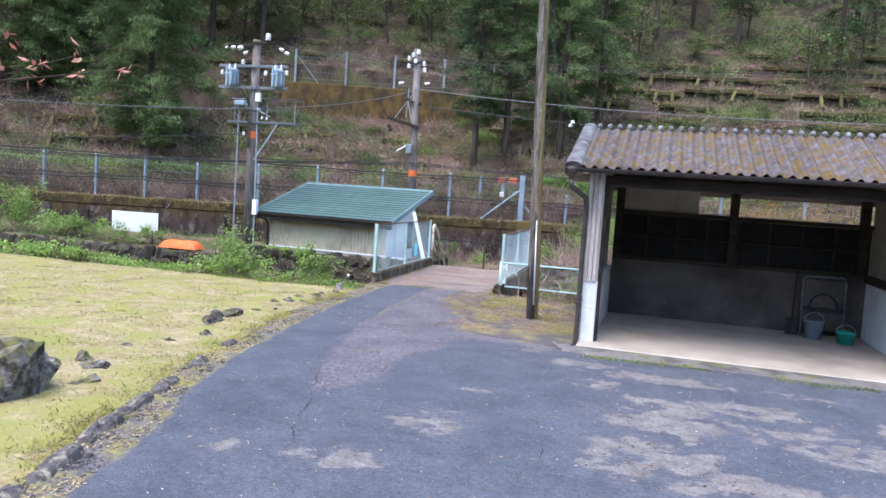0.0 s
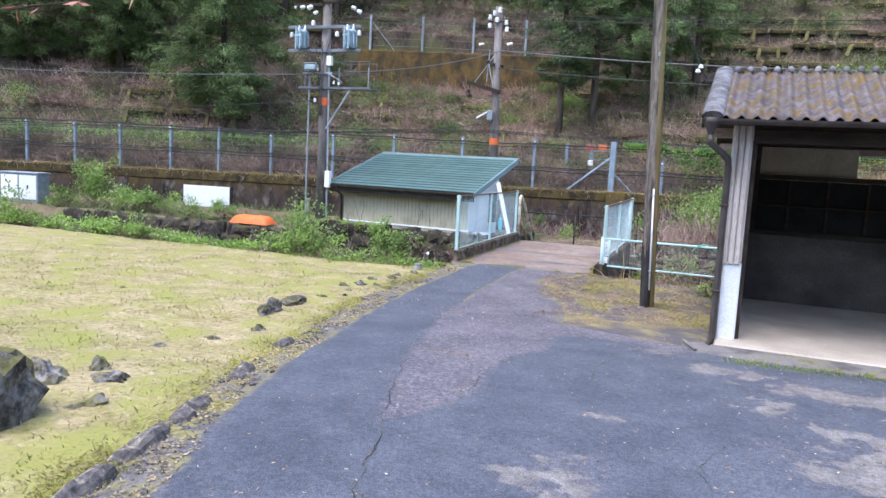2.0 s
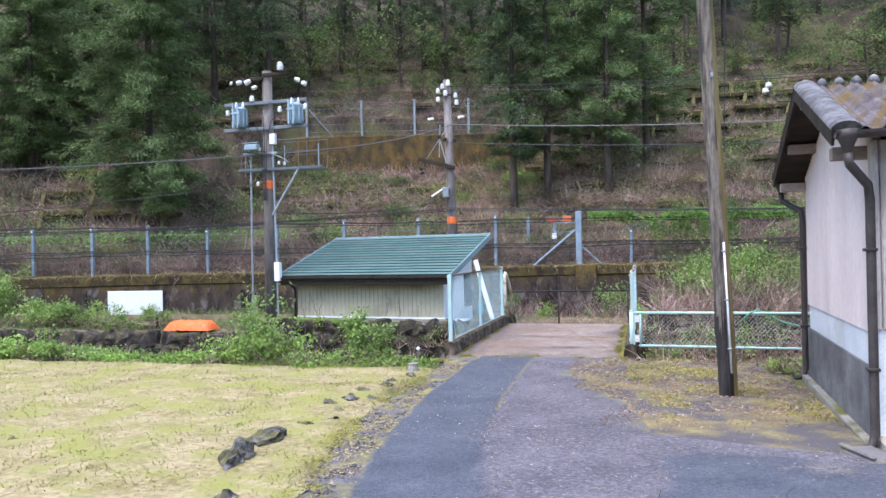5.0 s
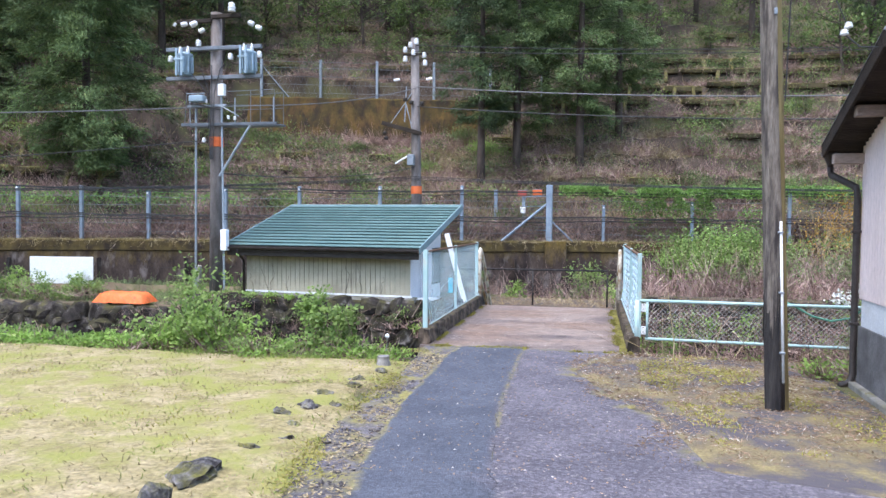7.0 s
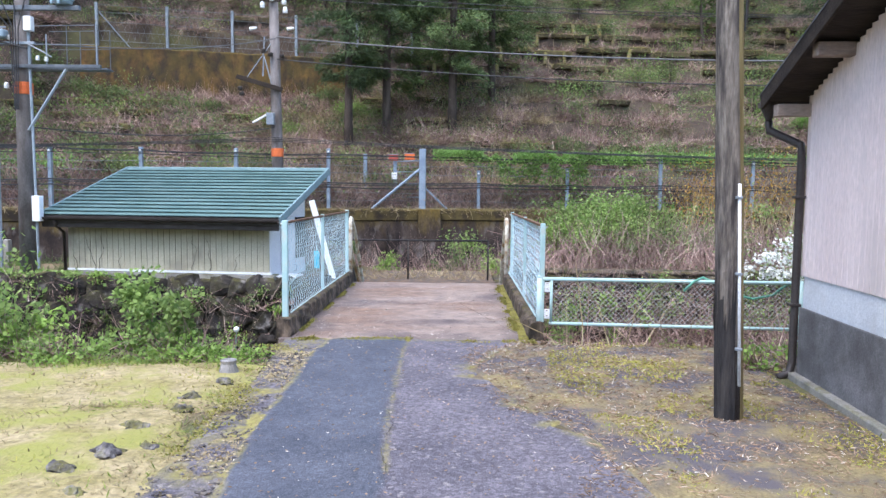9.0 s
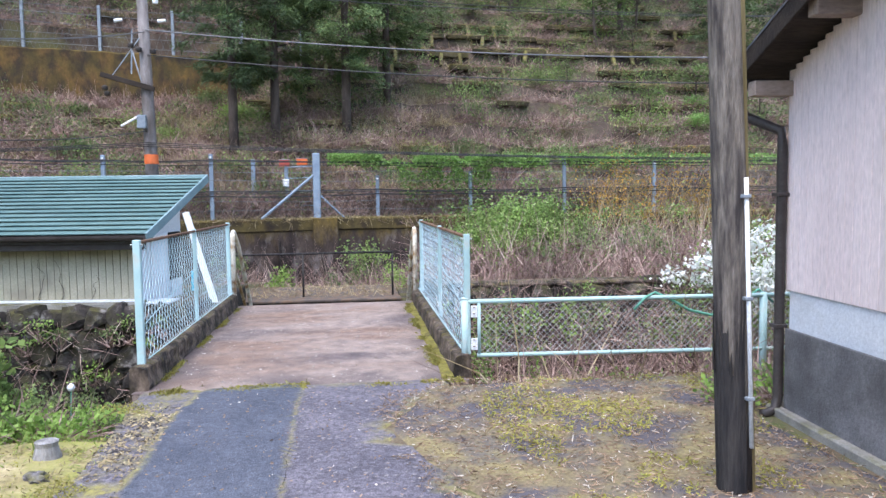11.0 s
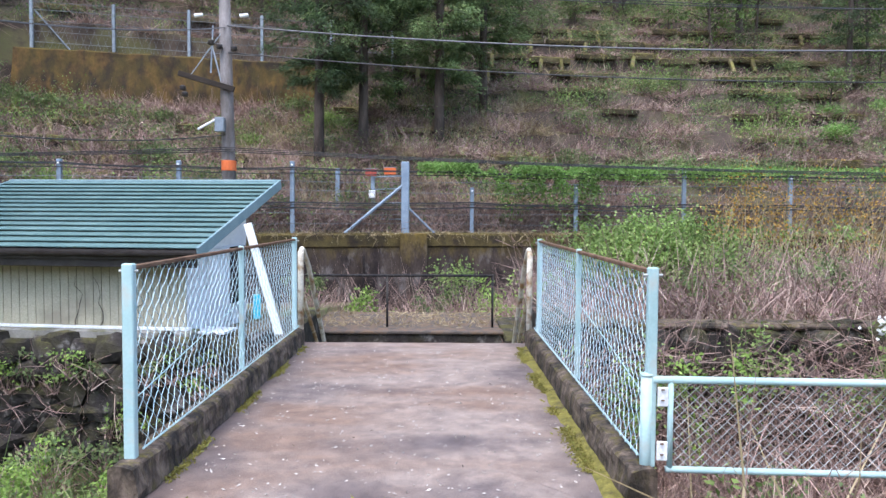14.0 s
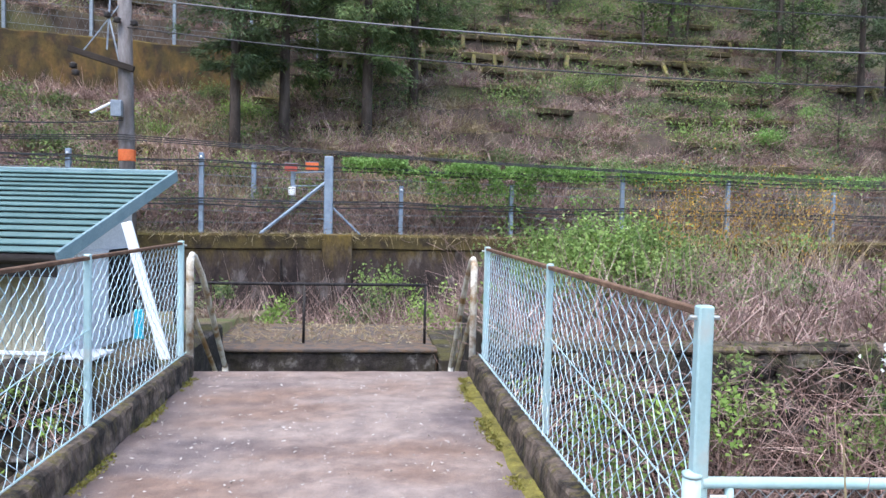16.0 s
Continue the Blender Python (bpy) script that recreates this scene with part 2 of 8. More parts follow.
M_PINKSID = surf("pale_pink_siding", (0.71, 0.585, 0.57), (0.79, 0.665, 0.645), 2, 0.65, 0.08, 60, stain=(0.62, 0.53, 0.51), stain_scale=1.2, stain_at=0.60, stretch=(1, 1, 0.25), grain=0.35)
M_PLASTER = surf("white_plaster", (0.60, 0.62, 0.66), (0.70, 0.71, 0.74), 3, 0.85, 0.2, 50, stain=(0.50, 0.50, 0.51), stain_at=0.58, grain=0.35)
M_DADO = surf("grey_dado", (0.15, 0.145, 0.15), (0.24, 0.23, 0.235), 3, 0.9, 0.3, 50, stain=(0.09, 0.085, 0.085), stain_at=0.55)
M_GFLOOR = surf("garage_floor_concrete", (0.37, 0.315, 0.27), (0.46, 0.40, 0.345), 2, 0.85, 0.2, 60, stain=(0.32, 0.275, 0.235), stain_at=0.6, vary=0)
M_SLATE = surf("lichened_corrugated_cement", (0.070, 0.058, 0.062), (0.175, 0.15, 0.158), 9, 0.9, 0.5, 60, stain=(0.150, 0.094, 0.026), stain_scale=7.5, stain_at=0.545, stretch=(1, 0.7, 1), vary=0.1, grain=0.8)
M_RIDGE = surf("grey_ridge_cap", (0.13, 0.125, 0.135), (0.30, 0.285, 0.30), 8, 0.85, 0.3, 60, stain=(0.11, 0.10, 0.10), stain_scale=5, stain_at=0.54)
M_BROWNPIPE = surf("dark_brown_pipe", (0.035, 0.027, 0.025), (0.06, 0.05, 0.047), 6, 0.45, 0.05, 60)
M_BOARD = surf("beige_board", (0.33, 0.30, 0.235), (0.42, 0.385, 0.305), 3, 0.8, 0.1, 60)
M_SIGN = surf("white_sign_board", (0.80, 0.82, 0.85), (0.86, 0.87, 0.90), 3, 0.5, 0.0, 60)
M_BUCKET = surf("blue_grey_plastic", (0.16, 0.20, 0.26), (0.20, 0.25, 0.32), 4, 0.5, 0.0, 60)
M_TEAL = surf("teal_plastic", (0.02, 0.30, 0.24), (0.03, 0.38, 0.30), 4, 0.45, 0.0, 60)
# Rough, near-black panes.
M_GLASS = surf("matte_dark_pane", (0.012, 0.012, 0.013), (0.022, 0.022, 0.023), 3, 0.7, 0.05, 40, spec=0.15)
# Base tones lowered to carry the shade inside the open garage; stains on top.
M_SHADEGREY = surf("shade_grey_stained", (0.066, 0.056, 0.052), (0.118, 0.102, 0.094), 2, 0.9, 0.3, 50, stain=(0.050, 0.042, 0.039), stain_at=0.56)
M_HOSE = surf("green_hose", (0.10, 0.30, 0.22), (0.14, 0.38, 0.28), 4, 0.5, 0.0, 60)
M_PLATFORM = surf("platform_slab", (0.085, 0.070, 0.062), (0.165, 0.130, 0.108), 5, 0.9, 0.4, 50, stain=(0.16, 0.105, 0.070), stain_scale=5, stain_at=0.53)

L_CEDAR = leafy("cedar_foliage", (0.070, 0.108, 0.048), (0.165, 0.235, 0.092), (0.26, 0.33, 0.13), 0.28, (0.45, 1.4))
L_DEEP = leafy("deep_cedar_foliage", (0.045, 0.072, 0.038), (0.115, 0.165, 0.075), None, 0.28, (0.45, 1.4))
L_SHRUB = leafy("fresh_shrub_leaves", (0.15, 0.25, 0.055), (0.32, 0.47, 0.115), (0.45, 0.58, 0.20), 0.4)
L_LIGHT = leafy("spring_leaves", (0.12, 0.19, 0.058), (0.28, 0.39, 0.115), (0.40, 0.50, 0.20), 0.4)
L_IVY = leafy("ivy_leaves", (0.11, 0.20, 0.05), (0.25, 0.42, 0.12), (0.38, 0.53, 0.20), 0.45)
L_DULL = leafy("dull_shrub_leaves", (0.085, 0.13, 0.056), (0.205, 0.265, 0.105), (0.31, 0.325, 0.14), 0.35, (0.5, 1.45))
L_YELLOW = leafy("amber_leaves", (0.38, 0.21, 0.04), (0.58, 0.35, 0.085), (0.42, 0.40, 0.12))
L_RED = leafy("red_spring_leaves", (0.45, 0.14, 0.12), (0.62, 0.32, 0.27), (0.48, 0.46, 0.18), 0.35)
L_TWIG = leafy("dry_twigs", (0.155, 0.098, 0.085), (0.40, 0.27, 0.235), (0.64, 0.51, 0.42), 0, (0.38, 1.5))
L_DRY = leafy("dry_grass", (0.26, 0.20, 0.11), (0.46, 0.37, 0.22), (0.55, 0.47, 0.32), 0.2)
L_GRASS = leafy("lawn_blades", (0.19, 0.15, 0.08), (0.48, 0.39, 0.245), (0.28, 0.295, 0.085), 0.45, (0.7, 1.2))
L_GREENB = leafy("green_blades", (0.20, 0.27, 0.065), (0.34, 0.41, 0.115), None, 0.55)
L_PETAL = leafy("white_petals", (0.70, 0.72, 0.68), (0.86, 0.87, 0.84), None, 0.3, (0.9, 1.1))
L_LITTER = leafy("fallen_leaves", (0.17, 0.11, 0.07), (0.36, 0.25, 0.17), (0.62, 0.58, 0.52), 0)


# ---- mesh tools ----
class Geo:
    """Collects vertices and faces of one part."""

    def __init__(self):
        self.v, self.f = [], []

    def add(self, vs, fs):
        n = len(self.v)
        self.v += [tuple(p) for p in vs]
        self.f += [tuple(n + i for i in q) for q in fs]
        return self

    def box(self, x0, x1, y0, y1, z0, z1, c=0.006, m=None):
        """A box with chamfered edges."""
        lo, hi = (x0, y0, z0), (x1, y1, z1)
        c = min(c, 0.45 * min(b - a for a, b in zip(lo, hi)))
        corners = list(itertools.product((0, 1), repeat=3))
        vs, at = [], {}
        for k in corners:
            for a in range(3):
                p = [(hi[i] - (0 if i == a else c)) if k[i] else (lo[i] + (0 if i == a else c)) for i in range(3)]
                at[k, a] = len(vs)
                vs.append(Vector(p))
        fs = []
        for a in range(3):
            b, d = (a + 1) % 3, (a + 2) % 3
            for s in (0, 1):
                ring = []
                for sb, sd in ((0, 0), (1, 0), (1, 1), (0, 1)):
                    k = [0, 0, 0]
                    k[a], k[b], k[d] = s, sb, sd
                    ring.append(at[tuple(k), a])
                fs.append(ring if s else ring[::-1])
            for sa, sb in itertools.product((0, 1), repeat=2):
                k0, k1 = [0, 0, 0], [0, 0, 0]
                k0[a] = k1[a] = sa
                k0[b] = k1[b] = sb
                k1[d] = 1
                k0, k1 = tuple(k0), tuple(k1)
                q = [at[k0, a], at[k0, b], at[k1, b], at[k1, a]]
                fs.append(q if sa == sb else q[::-1])
        for k in corners:
            t = [at[k, 0], at[k, 1], at[k, 2]]
            fs.append(t if sum(k) % 2 else t[::-1])
        if m is not None:
            vs = [m @ p for p in vs]
        return self.add(vs, fs)

    def tube(self, pts, r, n=8, cap=True):
        """A tube along points; r is one radius or one for each point."""
        pts = [Vector(p) for p in pts]
        rs = [float(r)] * len(pts) if isinstance(r, (int, float)) else [float(q) for q in r]
        vs, fs = [], []
        side = None
        for i, p in enumerate(pts):
            d = (pts[min(i + 1, len(pts) - 1)] - pts[max(i - 1, 0)]).normalized()
            if side is None:
                side = d.orthogonal().normalized()
            side = (side - d * side.dot(d)).normalized()
            other = d.cross(side)
            for k in range(n):
                a = 2 * math.pi * k / n
                vs.append(p + rs[i] * (math.cos(a) * side + math.sin(a) * other))
        for i in range(len(pts) - 1):
            for k in range(n):
                fs.append((i * n + k, i * n + (k + 1) % n, (i + 1) * n + (k + 1) % n, (i + 1) * n + k))
        if cap:
            fs.append(tuple(range(n))[::-1])
            fs.append(tuple((len(pts) - 1) * n + k for k in range(n)))
        return self.add(vs, fs)

    def lathe(self, profile, n=16, at=(0, 0, 0)):
        """Turns (radius, z) rows round an upright axis."""
        vs, fs = [], []
        for r, z in profile:
            for k in range(n):
                a = 2 * math.pi * k / n
                vs.append((at[0] + r * math.cos(a), at[1] + r * math.sin(a), at[2] + z))
        for i in range(len(profile) - 1):
            for k in range(n):
                fs.append((i * n + k, i * n + (k + 1) % n, (i + 1) * n + (k + 1) % n, (i + 1) * n + k))
        fs.append(tuple(range(n))[::-1])
        fs.append(tuple((len(profile) - 1) * n + k for k in range(n)))
        return self.add(vs, fs)

    def slab(self, outline, z0, z1):
        """An upright prism over an outline of (x, y), anticlockwise."""
        n = len(outline)
        vs = [(x, y, z0) for x, y in outline] + [(x, y, z1) for x, y in outline]
        fs = [tuple(range(n))[::-1], tuple(range(n, 2 * n))] + [(i, (i + 1) % n, n + (i + 1) % n, n + i) for i in range(n)]
        return self.add(vs, fs)

    def mesh(self, name, ma, smooth=False):
        me = bpy.data.meshes.new(name)
        me.from_pydata(self.v, [], self.f)
        me.materials.append(ma)
        if smooth:
            me.shade_smooth()
        me.update()
        return me


def part(name, g, ma, parent=None, label="", smooth=False):
    """One mesh object from a Geo or a mesh, under a thing, a part or nothing."""
    me = g.mesh(name, ma, smooth) if isinstance(g, Geo) else g
    ob = new(name, me)
    if parent:
        ob.parent = parent
    if label:
        ob["label"] = label
    return ob


def thing(name, label, category, at=(0, 0, 0), turn=0.0, group="", kind=""):
    """An empty at the base of a thing with parts."""
    ob = new(name)
    ob.empty_display_size = 0.2
    ob.matrix_basis = pose(*at, 0, 0, turn)
    return tagged(ob, label, category, group, kind)


def quads(name, vs, count, ma):
    """A mesh of separate quads from an array of their corners."""
    me = bpy.data.meshes.new(name)
    n = len(vs)
    me.vertices.add(n)
    me.vertices.foreach_set("co", np.ascontiguousarray(vs, dtype=np.float32).ravel())
    me.loops.add(n)
    me.loops.foreach_set("vertex_index", np.arange(n, dtype=np.int32))
    me.polygons.add(count)
    me.polygons.foreach_set("loop_start", np.arange(0, n, 4, dtype=np.int32))
    me.materials.append(ma)
    me.update(calc_edges=True)
    return me


def unit(a):
    return a / np.maximum(np.linalg.norm(a, axis=1, keepdims=True), 1e-6)


def leaves(at, long, wide, lean=None, mix_lean=0.6):
    """Corners of pointed leaves at the given places; lean: the way that they grow."""
    n = len(at)
    d = rng.normal(size=(n, 3))
    if lean is not None:
        d = unit(d) * (1 - mix_lean) + lean * mix_lean
    d = unit(d)
    side = unit(np.cross(d, rng.normal(size=(n, 3)) * 0.55 + (0, -0.25, 1.0)))
    l = long * rng.uniform(0.6, 1.3, (n, 1))
    w = wide * rng.uniform(0.6, 1.3, (n, 1))
    up = np.cross(d, side)
    vs = np.stack([at, at + d * l * 0.5 + side * w * 0.5 + up * w * 0.12, at + d * l, at + d * l * 0.5 - side * w * 0.5 + up * w * 0.12], 1)
    return vs.reshape(-1, 3)


def blades(at, d, long, wide, droop):
    """Corners of bent blades or twigs, of two quads each."""
    n = len(at)
    d = unit(d)
    side = unit(np.cross(d, rng.normal(size=(n, 3)))) * wide
    l = (long * rng.uniform(0.5, 1.25, n))[:, None]
    bend = rng.normal(size=(n, 3)) * droop * l
    bend[:, 2] -= droop * l[:, 0]
    p0, p1, p2 = at, at + d * l * 0.55 + bend * 0.3, at + d * l + bend
    a = np.stack([p0 - side, p0 + side, p1 + side * 0.75, p1 - side * 0.75], 1)
    b = np.stack([p1 - side * 0.75, p1 + side * 0.75, p2 + side * 0.25, p2 - side * 0.25], 1)
    return np.concatenate([a, b], 1).reshape(-1, 3)


def cloud(name, vs, ma, label="", category="", kind="", parent=None):
    ob = new(name, quads(name, vs, len(vs) // 4, ma))
    if parent:
        ob.parent = parent
    return tagged(ob, label, category, "", kind)


def rough_sheet(name, xs, ys, height, ma):
    """A sheet over a grid, with the given height."""
    vs = [(x, y, height(x, y)) for y in ys for x in xs]
    w = len(xs)
    fs = [(j * w + i, j * w + i + 1, (j + 1) * w + i + 1, (j + 1) * w + i) for j in range(len(ys) - 1) for i in range(w - 1)]
    me = bpy.data.meshes.new(name)
    me.from_pydata(vs, [], fs)
    me.materials.append(ma)
    me.shade_smooth()
    return new(name, me)


# ---- lie of the land ----
WALL_LINE = [(-60, -7), (-40, 1.5), (-22, 9.1), (-17.4, 10.6), (-3.65, 15.1), (-0.7, 15.95), (4, 16.7), (8, 17.15), (14, 17.6), (30, 18), (60, 18.5)]


def wall_y(x):
    return float(np.interp(x, [p[0] for p in WALL_LINE], [p[1] for p in WALL_LINE]))


def fbm(x, y, s, seed=0.0):
    return noise.fractal(Vector((x * s, y * s, seed)), 1.0, 2.0, 4)


def near_z(x, y):
    """The yard rises gently away from the stream."""
    return 0.035 * (math.sqrt((min(y, 0) + 4.5) ** 2 + 1.0) - (min(y, 0) + 4.5)) / 2 * 1.0 if y > -60 else 2.0


def ground_z(x, y):
    if y < -0.75:
        z = near_z(x, y)
        if x < -1.2:
            z += 0.035 * fbm(x, y, 0.7) + 0.05 * max(0.0, 1 - abs(x + 1.9 - 0.12 * (y + 5)) / 0.9) * (y < -3)
            k = min(1.0, max(0.0, (y + 2.0) / 1.25))
            z -= 0.45 * k * k
        elif x > 1.6:
            k = min(1.0, max(0.0, (y + 1.2) / 0.45))
            z -= 0.15 * k
        return z - 0.012
    if y < 0.4:
        k = (y + 0.75) / 1.15
        return -0.3 - 1.3 * k + 0.08 * fbm(x, y, 1.1)
    if y < 4.55:
        return -1.6 + 0.1 * fbm(x, y, 0.8)
    if y < 7.4:
        if abs(x) < 1.75:
            return -1.0
        return (-0.10 if x < 0 else 0.08) + 0.05 * fbm(x, y, 0.8) - (0.2 if x < -7.6 else 0)
    if y < wall_y(x) + 0.3:
        if x > 2.2 or x < -1.9:
            return (-0.10 if x < 0 else 0.08) - 0.1 * (y - 7.4) + 0.06 * fbm(x, y, 0.8)
        return -1.25 + 0.05 * fbm(x, y, 0.8)
    return -1.3


def hill_z(x, y):
    """The slope behind the wall, in low terraces."""
    d = (y - wall_y(x)) * 0.95
    z = 0.95 + 0.66 * max(0.0, d - 0.5)
    step = 1.55
    q = (d - 2.0) / step
    fr = q - math.floor(q)
    if 2.0 < d < 26:
        z += 0.62 * ((1 - fr) if fr > 0.12 else fr / 0.12) - 0.31
    if -18 < x < -1 and d > 0.6:
        w = min(1.0, (x + 18) / 2.5) * min(1.0, (-1 - x) / 3)
        back = upper_y(x) + 0.3
        if y < back:
            low = 5.75 - 0.42 * (back - y) + (0.2 * (1 - fr) - 0.1 if d > 2 else 0)
            z += (min(z, low) - z) * w * w * (3 - 2 * w)
    if d > 0.4:
        z += 0.22 * fbm(x, y, 0.35, 3.0) + 0.07 * fbm(x, y, 1.6, 5.0)
    return z


def upper_y(x):
    return 24.3 + 0.27 * (x + 12)


xs = sorted(set([-160, -120, -90, -70, -55, -45, 45, 60, 90, 160] + [round(v, 3) for v in np.arange(-40, -14, 1.0)] + [round(v, 3) for v in np.arange(-14, 9, 0.25)] + [-1.751, -1.749, 1.751, 1.749, -1.9, -1.91, 2.2, 2.21, 1.55, 1.65] + [round(v, 3) for v in np.arange(9, 42, 1.5)]))
ys = sorted(set([-160, -110, -80, -60, -45, -35, -28, -24, 45, 70, 110, 160] + [round(v, 3) for v in np.arange(-21, -0.8, 0.25)] + [-0.76, -0.74] + [round(v, 3) for v in np.arange(-0.55, 4.3, 0.25)] + [4.54, 4.56] + [round(v, 3) for v in np.arange(4.7, 7.3, 0.35)] + [7.39, 7.41] + [round(v, 3) for v in np.arange(7.8, 20, 0.5)] + [24, 30]))
ground = rough_sheet("ground", xs, ys, ground_z, M_SOIL)
tagged(ground, "bare brown soil with moss beside the yard and stream", "ground", kind="structure")


def lawn_edge(y):
    """The turf's border along the drive."""
    return float(np.interp(y, [-15, -11.65, -10.5, -9.2, -8.25, -6.26, -5.7, -4.65, -3.1, -1.6, -0.9], [1.95, 0.70, 0.30, -0.06, -0.34, -0.72, -0.88, -1.04, -1.12, -1.13, -1.25])) + 0.05 * fbm(2, y, 1.9, 3.0)


def lawn_mesh():
    g = Geo()
    lx = [-40, -30, -24, -20, -17] + [round(v, 2) for v in np.arange(-15, 0.01, 0.3)]
    ly = [round(v, 2) for v in np.arange(-24, -1.55, 0.25)]
    vs = []
    for y in ly:
        e = lawn_edge(y)
        for x in lx:
            px = x * (1 + e / 15) + e if x > -15 else x
            wob = 0.07 * fbm(px, y, 1.7) if x > -0.2 else 0
            end = -1.75 + 0.22 * fbm(px, 0, 0.6) + 0.5 * max(0, px + 2.0)
            py = min(y, end) if y > -2.2 else y
            vs.append((px + wob, py, ground_z(px, py) + 0.016 + 0.02 * fbm(px, py, 2.2) + (0.012 if x < -0.2 else -0.01)))
    w = len(lx)
    g.add(vs, [(j * w + i, j * w + i + 1, (j + 1) * w + i + 1, (j + 1) * w + i) for j in range(len(ly) - 1) for i in range(w - 1)])
    return part("lawn", g, M_LAWN, None, "", True)


tagged(lawn_mesh(), "yellowish mossy lawn with dry straw patches", "lawn", kind="structure")

# ---- the drive ----
PATCHES = [(2.05, -10.6, 0.34, 0.26), (2.4, -9.4, 0.30, 0.34), (1.31, -10.7, 0.14, 0.2), (4.2, -8.3, 0.62, 0.8), (4.0, -9.6, 0.55, 0.5), (4.9, -7.6, 0.6, 0.34), (5.4, -8.6, 0.6, 0.5), (3.5, -7.3, 0.3, 0.25), (2.7, -5.75, 0.36, 0.20), (3.25, -6.25, 0.42, 0.24), (4.1, -6.6, 0.6, 0.26), (5.2, -6.7, 0.7, 0.24), (4.7, -9.9, 0.8, 0.3), (6.6, -7.9, 0.7, 0.4), (2.5, -8.2, 0.2, 0.12), (1.0, -7.0, 0.3, 0.05)]


def drive_right(y):
    return float(np.interp(y, [-24, -5.45, -5.3, -4.9, -3.6, -2.47, -1.65, -0.7], [9.0, 9.0, 3.0, 1.65, 1.45, 0.9, 0.72, 1.1]))


def drive_worn(x, y):
    ragged = 1.3 * fbm(x, y, 1.7, 9.0) + 1.3 * fbm(x, y, 5.0, 2.0)
    q = min(((x - a) / ra) ** 2 + ((y - b) / rb) ** 2 for a, b, ra, rb in PATCHES)
    return min(1.0, max(0.0, (1.1 - q + ragged) * 0.9)) if q < 4 else 0.0


def dark_band(y):
    """Left and right border of the newer strip of asphalt."""
    return (float(np.interp(y, [-24, -11.65, -10.5, -9.4, -8.3, -6.3, -5.3, -3.6, -1.2, -0.5], [5.5, 1.0, 0.70, 0.27, -0.05, -0.43, -0.62, -0.8, -0.88, -0.8])),
            float(np.interp(y, [-24, -9.6, -8.9, -7.47, -5.16, -3.24, -1.1, -0.5], [9.0, 1.35, 1.15, 0.68, 0.2, 0.04, -0.02, 0.0])))


def newer(x, y):
    """How far a place lies inside the newer asphalt, in metres."""
    d0, d1 = dark_band(y)
    yard = min(x - float(np.interp(y, [-9.6, -8.7, -8.2, -7.1, -6.3, -5.7, -5.35], [0.9, 1.38, 1.5, 1.4, 1.65, 1.62, 2.0])),
               float(np.interp(x, [1.6, 2.2, 3.0, 9.0], [-5.4, -5.45, -5.55, -5.75])) - y, x - d0)
    return max(min(x - d0, d1 - x), yard) + 0.045 * fbm(x, y, 3.0)


